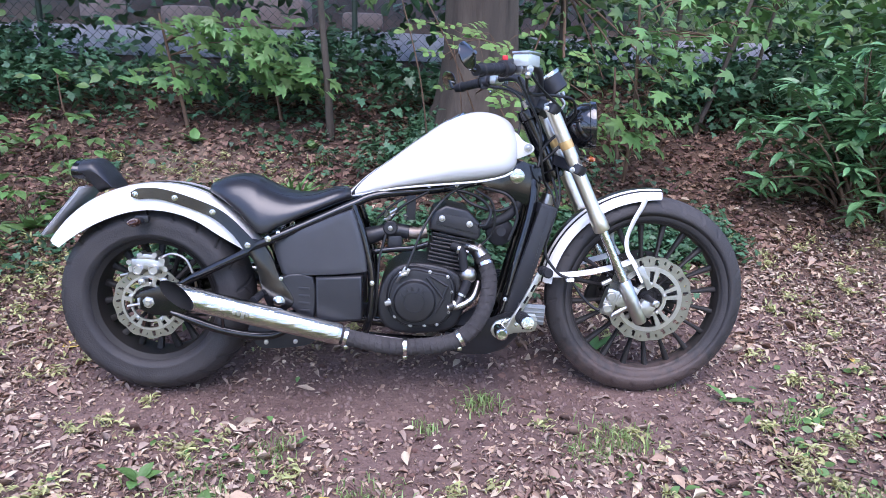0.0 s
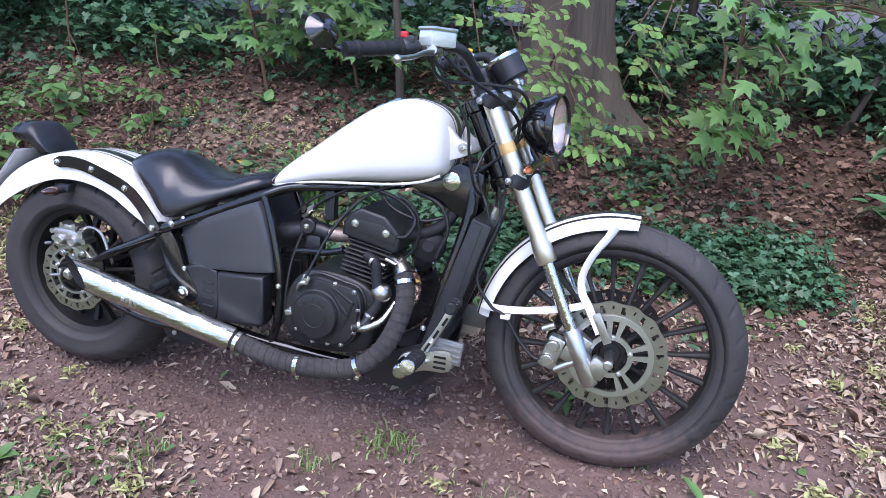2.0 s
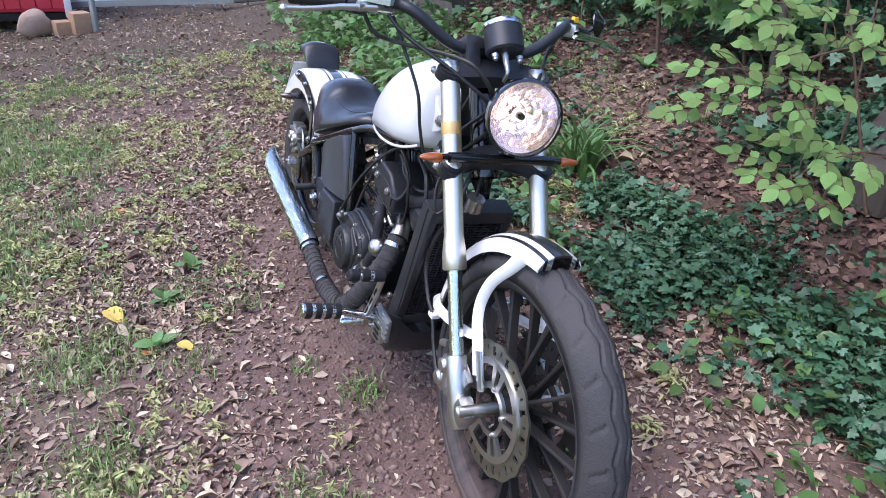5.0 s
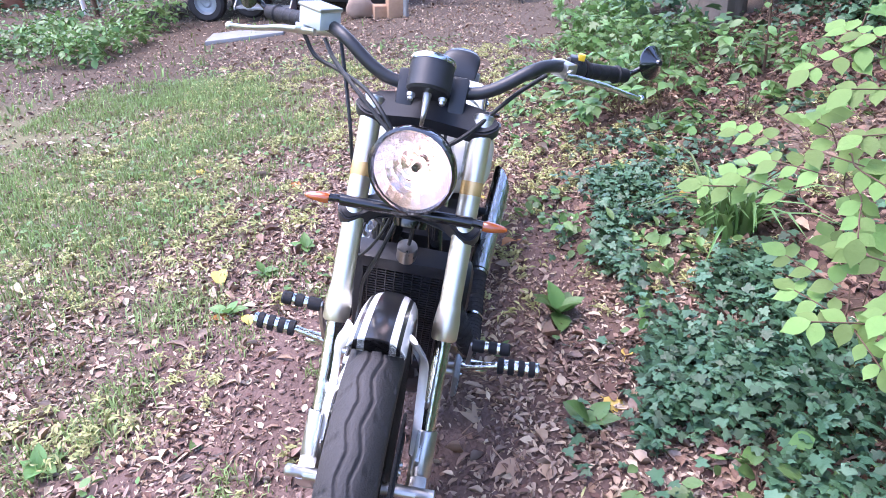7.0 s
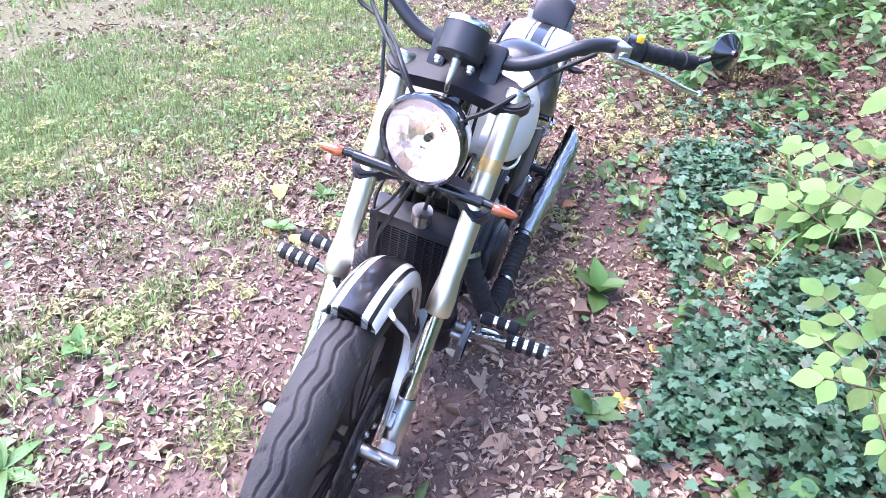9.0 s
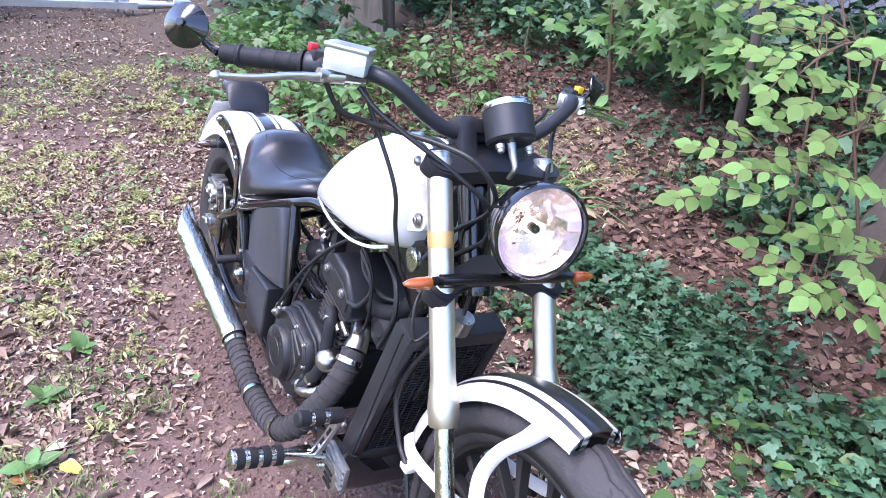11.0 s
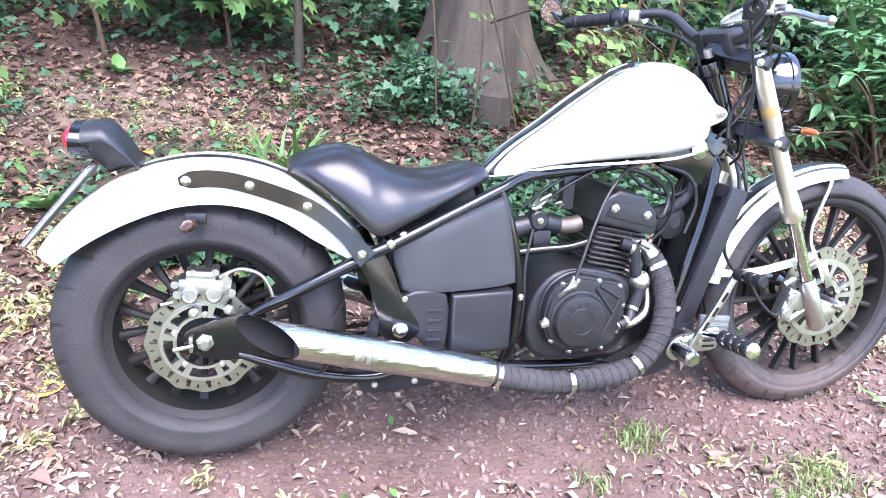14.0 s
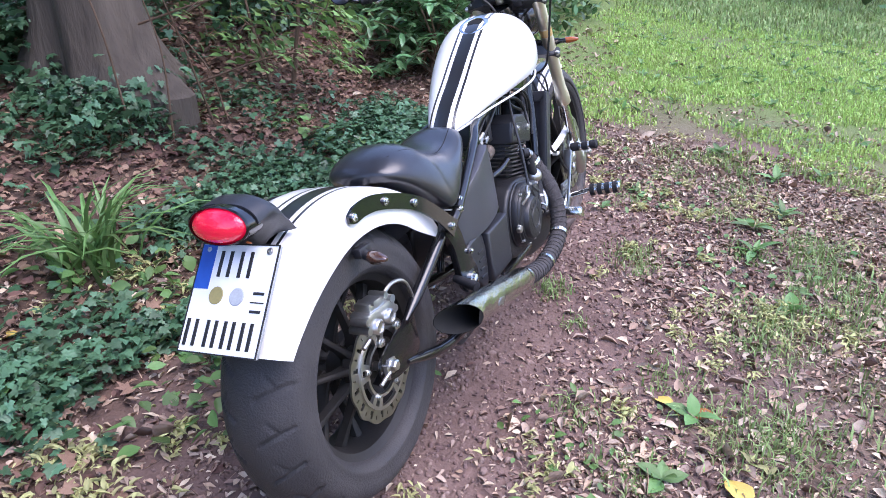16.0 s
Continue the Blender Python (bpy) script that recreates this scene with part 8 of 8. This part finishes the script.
undergrowth(800, (0.55, 1.15, 1.55, 2.1), 0.0, 0.17, (0.028, 0.05), IVY, IVYGREEN, "dark ivy heaped at the foot of the big trunk", 3.0)
undergrowth(11000, (-3.6, 5.0, 2.15, 3.25), 0.0, 0.34, (0.035, 0.075), IVY, IVYGREEN, "dark ivy and undergrowth along the wood edge", 1.0)
undergrowth(5200, (-5.0, 6.5, 3.2, 4.0), 0.0, 2.0, (0.07, 0.14), OVAL, DEEP, "dark leafy hedge along the fence", 5.0, gap=lambda x, y, h: -2.6 < x < 1.2 and 0.22 < h < 0.70 and wave(x, h, 1.3, 2.0) > 0.05)
undergrowth(3600, (1.6, 6.0, 2.3, 3.4), 0.25, 1.9, (0.06, 0.12), OVAL, FRESH, "fresh green saplings and shrubs in the wood", 9.0)
undergrowth(2600, (-3.0, 1.6, 2.4, 3.2), 0.62, 1.9, (0.07, 0.13), MAPLE, FRESH, "leafy twigs hanging at the wood edge", 13.0)
undergrowth(7000, (-9, 9, 5.4, 8.5), 0.0, 4.5, (0.14, 0.30), OVAL, DEEP, "dark trees beyond the path", 17.0)
undergrowth(1700, (-5.2, -1.4, 0.65, 1.5), 0.0, 0.24, (0.04, 0.085), MAPLE, FRESH, "green shrubby weeds near the pale trunk", 21.0)
undergrowth(2600, (-6.5, -2.2, 1.0, 3.2), 0.0, 0.8, (0.06, 0.11), IVY, IVYGREEN, "ivy and brambles near the pale trunk", 23.0)
undergrowth(3200, (-9.5, -3.6, -10.0, -5.4), 0.0, 0.10, (0.04, 0.09), OVAL, DEEP, "low weeds on shaded ground beside the lawn", 25.0)
undergrowth(1900, (-6.2, -4.0, -5.6, -3.9), 0.0, 0.32, (0.05, 0.10), OVAL, FRESH, "mound of green weeds beside the trailer", 27.0)
undergrowth(2600, (-11, -6.6, -11.5, -6.6), 0.0, 0.25, (0.06, 0.12), IVY, IVYGREEN, "ivy and weeds round the cut stumps", 29.0)
undergrowth(2600, (-13, -7.5, -13, -6.5), 0.0, 1.8, (0.12, 0.22), OVAL, DEEP, "dark shrubs beyond the trailer", 31.0)
undergrowth(2600, (3.7, 7.5, 1.0, 2.4), 0.0, 0.75, (0.06, 0.11), OVAL, DEEP, "green shrubs along the edge of the lawn", 35.0)
undergrowth(2600, (4.0, 9.0, 1.2, 4.0), 0.0, 1.6, (0.09, 0.17), OVAL, FRESH, "sunlit hedge beside the lawn", 37.0)
undergrowth(3000, (12, 20, -10, 4), 0.0, 4.0, (0.25, 0.45), OVAL, DEEP, "trees beyond the lawn", 43.0)
# out of view; added so that chrome and paint reflect foliage
undergrowth(5200, (-16, 14, -20, -13), 0.0, 8.5, (0.3, 0.55), OVAL, DEEP, "unseen trees added across the clearing for reflections", 47.0)

# ---- fence and path behind the wood edge ----
WIRE = material("green_coated_wire", (0.05, 0.08, 0.06), 0.5, 0.3, (0.08, 0.10, 0.08), 60, 0.9)
TAR = material("worn_asphalt", (0.24, 0.24, 0.25), 0.9, 0, (0.32, 0.31, 0.31), 20, 0.9, 0.4, 150)
fence = tagged(new("fence"), "green chain-link wire fence overgrown with ivy", "fence")
for k in range(5):
    x = -4.2 + 2.3 * k
    bm = bm_new()
    rod(bm, on_ground(x, 3.28, -0.1), on_ground(x, 3.28, 1.4), 0.022, None, 12)
    lathe(bm, [(0.026, -0.01), (0.026, 0.008), (0.012, 0.02), (0, 0.022)], on_ground(x, 3.28, 1.4), (0, 0, 1), 12)
    part("post", bm, WIRE, fence, "green metal fence post")
bm = bm_new()
x0, x1, cell = -4.2, 5.0, 0.072
k = 0
while x0 + k * cell < x1 + 1.2:
    for sgn in (1, -1):
        pts = []
        for j in range(0, 17):
            x = x0 + k * cell + sgn * j * cell
            if x0 <= x <= x1:
                pts.append(on_ground(x, 3.28, 0.02) + Vector((0, 0.006 * (j % 2), j * cell)))
        if len(pts) > 1:
            tube(bm, [tuple(p) for p in pts], 0.0016, 4, 1, caps=False)
    k += 1
tagged(part("wire_mesh", bm, WIRE, fence), kind="stuff")
bm = bm_new()
for h in (0.05, 1.2):
    tube(bm, [tuple(on_ground(x, 3.28, h)) for x in np.linspace(-4.2, 5.0, 30)], 0.003, 6, 1)
tagged(part("tension_wire", bm, WIRE, fence), kind="stuff")
bm = bm_new()
rows = []
for x in np.linspace(-30, 30, 90):
    rows.append([bm.verts.new(on_ground(x, y, 0.012)) for y in (3.75, 4.2, 4.7, 5.2)])
for a, b in zip(rows, rows[1:]):
    for i in range(3):
        bm.faces.new((a[i], b[i], b[i + 1], a[i + 1]))
tagged(part("path", bm, TAR, None), "grey asphalt path behind the fence", "path", kind="structure")
bm = bm_new()
for x, y, s in ((-1.5, 5.5, 0.35), (-0.6, 5.6, 0.5), (0.3, 5.55, 0.3), (-2.4, 5.6, 0.4)):
    box(bm, on_ground(x, y, s * 0.2), (s * 1.4, 0.3, s * 0.6), pose(0, 0, 0, 0, 0, 20 * x), 0.05)
ROCK = material("pinkish_rock", (0.33, 0.26, 0.23), 0.9, 0, (0.22, 0.17, 0.15), 8, 0.9, 0.6, 40)
STEPSTONE = material("dark_grey_green_stone", (0.15, 0.15, 0.12), 0.95, 0, (0.08, 0.085, 0.06), 7, 0.9, 0.6, 40)
tagged(part("boundary_stones", bm, ROCK, None), "pale stones beyond the path", "stones", kind="stuff")

# ---- trailer and odds and ends at the far end ----
REDPANEL = material("red_painted_panel", (0.52, 0.025, 0.045), 0.45, 0, (0.45, 0.02, 0.04), 6, 0.9, 0.05, 80, coat=0.2)
PANEL = material("white_painted_panel", (0.78, 0.77, 0.75), 0.45, 0, (0.70, 0.69, 0.67), 6, 0.9, 0.05, 80)
GALV = material("galvanised_steel", (0.42, 0.45, 0.47), 0.45, 0.8, (0.32, 0.35, 0.37), 25, 0.9, 0.1, 120)
trailer = tagged(new("trailer"), "red box trailer with white door parked on earth", "trailer")
TX, ZB = -6.35, -0.03
bm = bm_new()
box(bm, (TX - 1.05, -3.30, ZB + 1.05), (2.1, 4.10, 2.1), None, 0.03)
body = part("body", bm, REDPANEL, trailer, "red panelled trailer body")
for k in range(27):
    y = -5.25 + 0.15 * k
    if -3.26 < y < -2.44:
        continue
    bm = bm_new()
    box(bm, (TX + 0.004, y, ZB + 1.05), (0.012, 0.142, 2.02), None, 0.004, 1)
    part("panel", bm, REDPANEL, body)
bm = bm_new()
box(bm, (TX + 0.006, -2.85, ZB + 1.08), (0.025, 0.74, 2.0), None, 0.006)
part("door", bm, PANEL, trailer, "white trailer door")
bm = bm_new()
box(bm, (TX + 0.01, -1.27, ZB + 1.0), (0.05, 0.07, 2.1), None, 0.006)
part("corner_trim", bm, PANEL, trailer, "white corner trim")
bm = bm_new()
box(bm, (TX - 0.9, -3.3, ZB - 0.05), (1.7, 4.05, 0.08), None, 0.01)
part("chassis", bm, DUSTY, trailer, "dark steel chassis")
for y in (-3.72, -3.13):
    hub = Vector((TX - 0.14, y, (on_ground(TX - 0.14, y)).z + 0.235))
    bm = bm_new()
    lathe(bm, [(0.15, -0.08), (0.21, -0.085), (0.24, -0.06), (0.243, 0), (0.24, 0.06), (0.21, 0.085), (0.15, 0.08)], hub, (1, 0, 0), 36, True)
    wheel = part("wheel", bm, RUBBER, trailer, "small trailer wheel")
    bm = bm_new()
    lathe(bm, [(0, 0.04), (0.05, 0.05), (0.07, 0.035), (0.12, 0.045), (0.145, 0.075), (0.155, 0.07), (0.155, -0.05), (0, -0.05)], hub, (1, 0, 0), 30)
    part("rim", bm, GALV, wheel, "grey steel rim")
bm = bm_new()
box(bm, (TX + 0.16, -2.85, -0.18), (0.26, 0.66, 0.03), None, 0.004)
for y in (-3.2, -2.5):
    slab(bm, [(TX + 0.02, -0.02), (TX + 0.08, -0.02), (TX + 0.30, -0.17), (TX + 0.30, -0.21), (TX + 0.02, -0.21)], y - 0.008, y + 0.008)
box(bm, (TX + 0.05, -2.85, -0.03), (0.10, 0.70, 0.04), None, 0.004)
part("entry_step", bm, GALV, trailer, "galvanised folding step")
bm = bm_new()
for a, b in (((TX - 0.2, -1.25, 0.03), (TX + 0.55, 0.45, 0.16)), ((TX - 1.7, -1.25, 0.03), (TX + 0.5, 0.40, 0.16))):
    tube(bm, [a, b], 0.045, 4, 1)
tube(bm, [(TX + 0.5, 0.38, 0.16), (TX + 0.62, 0.78, 0.19)], (0.05, 0.035), 10, 1)
drawbar = part("drawbar", bm, GALV, trailer, "grey steel drawbar")
bm = bm_new()
box(bm, (TX + 0.66, 0.86, 0.21), (0.09, 0.18, 0.07), None, 0.02)
rod(bm, (TX + 0.62, 0.70, 0.24), (TX + 0.62, 0.84, 0.30), 0.015)
part("coupling", bm, ALLOY, drawbar, "bright tow coupling")
bm = bm_new()
rod(bm, (TX + 0.72, -1.0, on_ground(TX + 0.72, -1.0).z), (TX + 0.72, -1.0, 0.75), 0.032, None, 14)
rod(bm, (TX + 0.45, 0.25, on_ground(TX + 0.45, 0.25).z + 0.05), (TX + 0.45, 0.25, 0.55), 0.025, None, 12)
part("support_leg", bm, GALV, trailer, "steel support legs")
bm = bm_new()
tube(bm, [(TX + 0.58, 0.6, 0.18), (TX + 0.64, 0.55, 0.0), (TX + 0.62, 0.4, -0.02), (TX + 0.55, 0.3, 0.10)], 0.008, 6, 6)
part("brake_cable", bm, CABLE, drawbar)
bm = bm_new()
bmesh.ops.create_icosphere(bm, subdivisions=3, radius=0.15, matrix=Matrix.Translation(on_ground(-5.85, -1.58, 0.12)) @ Matrix.Diagonal((0.9, 1.1, 1.0, 1)))
for v in bm.verts:
    v.co += (v.co - on_ground(-5.85, -1.58, 0.12)) * 0.35 * noise.noise(v.co * 6)
tagged(part("boulder", bm, material("tan_rock", (0.42, 0.31, 0.24), 0.9, 0, (0.3, 0.22, 0.17), 12, 0.9, 0.6, 40), None), "tan rough stone beside the trailer leg", "stone")
WOODCUT = material("cut_wood", (0.42, 0.27, 0.17), 0.8, 0, (0.3, 0.19, 0.12), 25, 0.9, 0.3, 90)
for x, y, sx, sz in ((-5.75, -1.33, 0.18, 0.15), (-5.70, -1.15, 0.20, 0.22)):
    bm = bm_new()
    box(bm, on_ground(x, y, sz / 2 - 0.01), (sx, sx * 0.9, sz), pose(0, 0, 0, 0, 0, 20), 0.012)
    tagged(part("wood_block", bm, WOODCUT, None), "sawn block of brown wood on the earth", "wood block", group="wood blocks by the trailer")
bm = bm_new()
box(bm, on_ground(-5.15, -2.75, 0.015), (0.50, 0.85, 0.05), TILT @ pose(0, 0, 0, 0, 0, 12), 0.01)
tagged(part("paving_slab", bm, material("grey_slab", (0.27, 0.28, 0.28), 0.9, 0, (0.19, 0.20, 0.20), 9, 0.9, 0.4, 60), None), "grey paving slab lying on the ground", "slab")
for x, y, r, h, leanx in ((-6.95, -7.45, 0.17, 0.62, -0.30), (-7.5, -7.15, 0.15, 0.62, -0.10)):
    bm = bm_new()
    b = on_ground(x, y, -0.05)
    rod(bm, b, b + Vector((0, leanx * h, h)), r * 1.12, r, 22)
    stump = part("tree_stump", bm, material("reddish_bark", (0.26, 0.13, 0.08), 0.9, 0, (0.17, 0.085, 0.055), 9, 0.9, 0.7, 40), None)
    tagged(stump, "leaning reddish-brown cut tree stump", "tree stump", group="cut stumps")
    bm = bm_new()
    top = b + Vector((0, leanx * h, h))
    lathe(bm, [(0, 0.006), (r * 0.85, 0.006), (r * 0.97, 0.002), (r * 0.97, -0.004)], top, Vector((0, leanx, 1)), 22)
    part("cut_face", bm, WOODCUT, stump, "pale cut face")
for x, y, mat, lean2, what in ((-7.0, -5.75, PANEL, -0.10, "white leaning pole beside the trailer"), (-6.95, -5.55, TWIG, -0.12, "brown wooden pole beside the trailer")):
    bm = bm_new()
    b = on_ground(x, y, -0.05)
    rod(bm, b, b + Vector((0, lean2 * 2.0, 2.0)), 0.035, None, 10)
    tagged(part("pole", bm, mat, None), what, "pole", group="poles by the trailer")
steps = tagged(new("garden_steps"), "old stone garden steps in the shade", "steps")
for k in range(5):
    bm = bm_new()
    box(bm, on_ground(-8.8 - 0.40 * k, -10.2 - 0.45 * k, 0.10 + 0.17 * k), (0.7, 1.9, 0.17), pose(0, 0, 0, 0, 0, 45), 0.02)
    part("step", bm, STEPSTONE, steps)
bm = bm_new()
tube(bm, [on_ground(-3.7, -7.4, 0.02), on_ground(-3.28, -6.44, 0.02), on_ground(-2.95, -5.4, 0.03), on_ground(-2.82, -5.08, 0.03), on_ground(-2.70, -5.12, 0.03), on_ground(-2.4, -5.5, 0.03), on_ground(-2.05, -6.3, 0.02)], 0.012, 8, 6)
tagged(part("garden_hose", bm, material("cream_hose", (0.55, 0.5, 0.42), 0.6, 0, None, 40, 0.8), None), "pale hose lying on the grass", "hose")
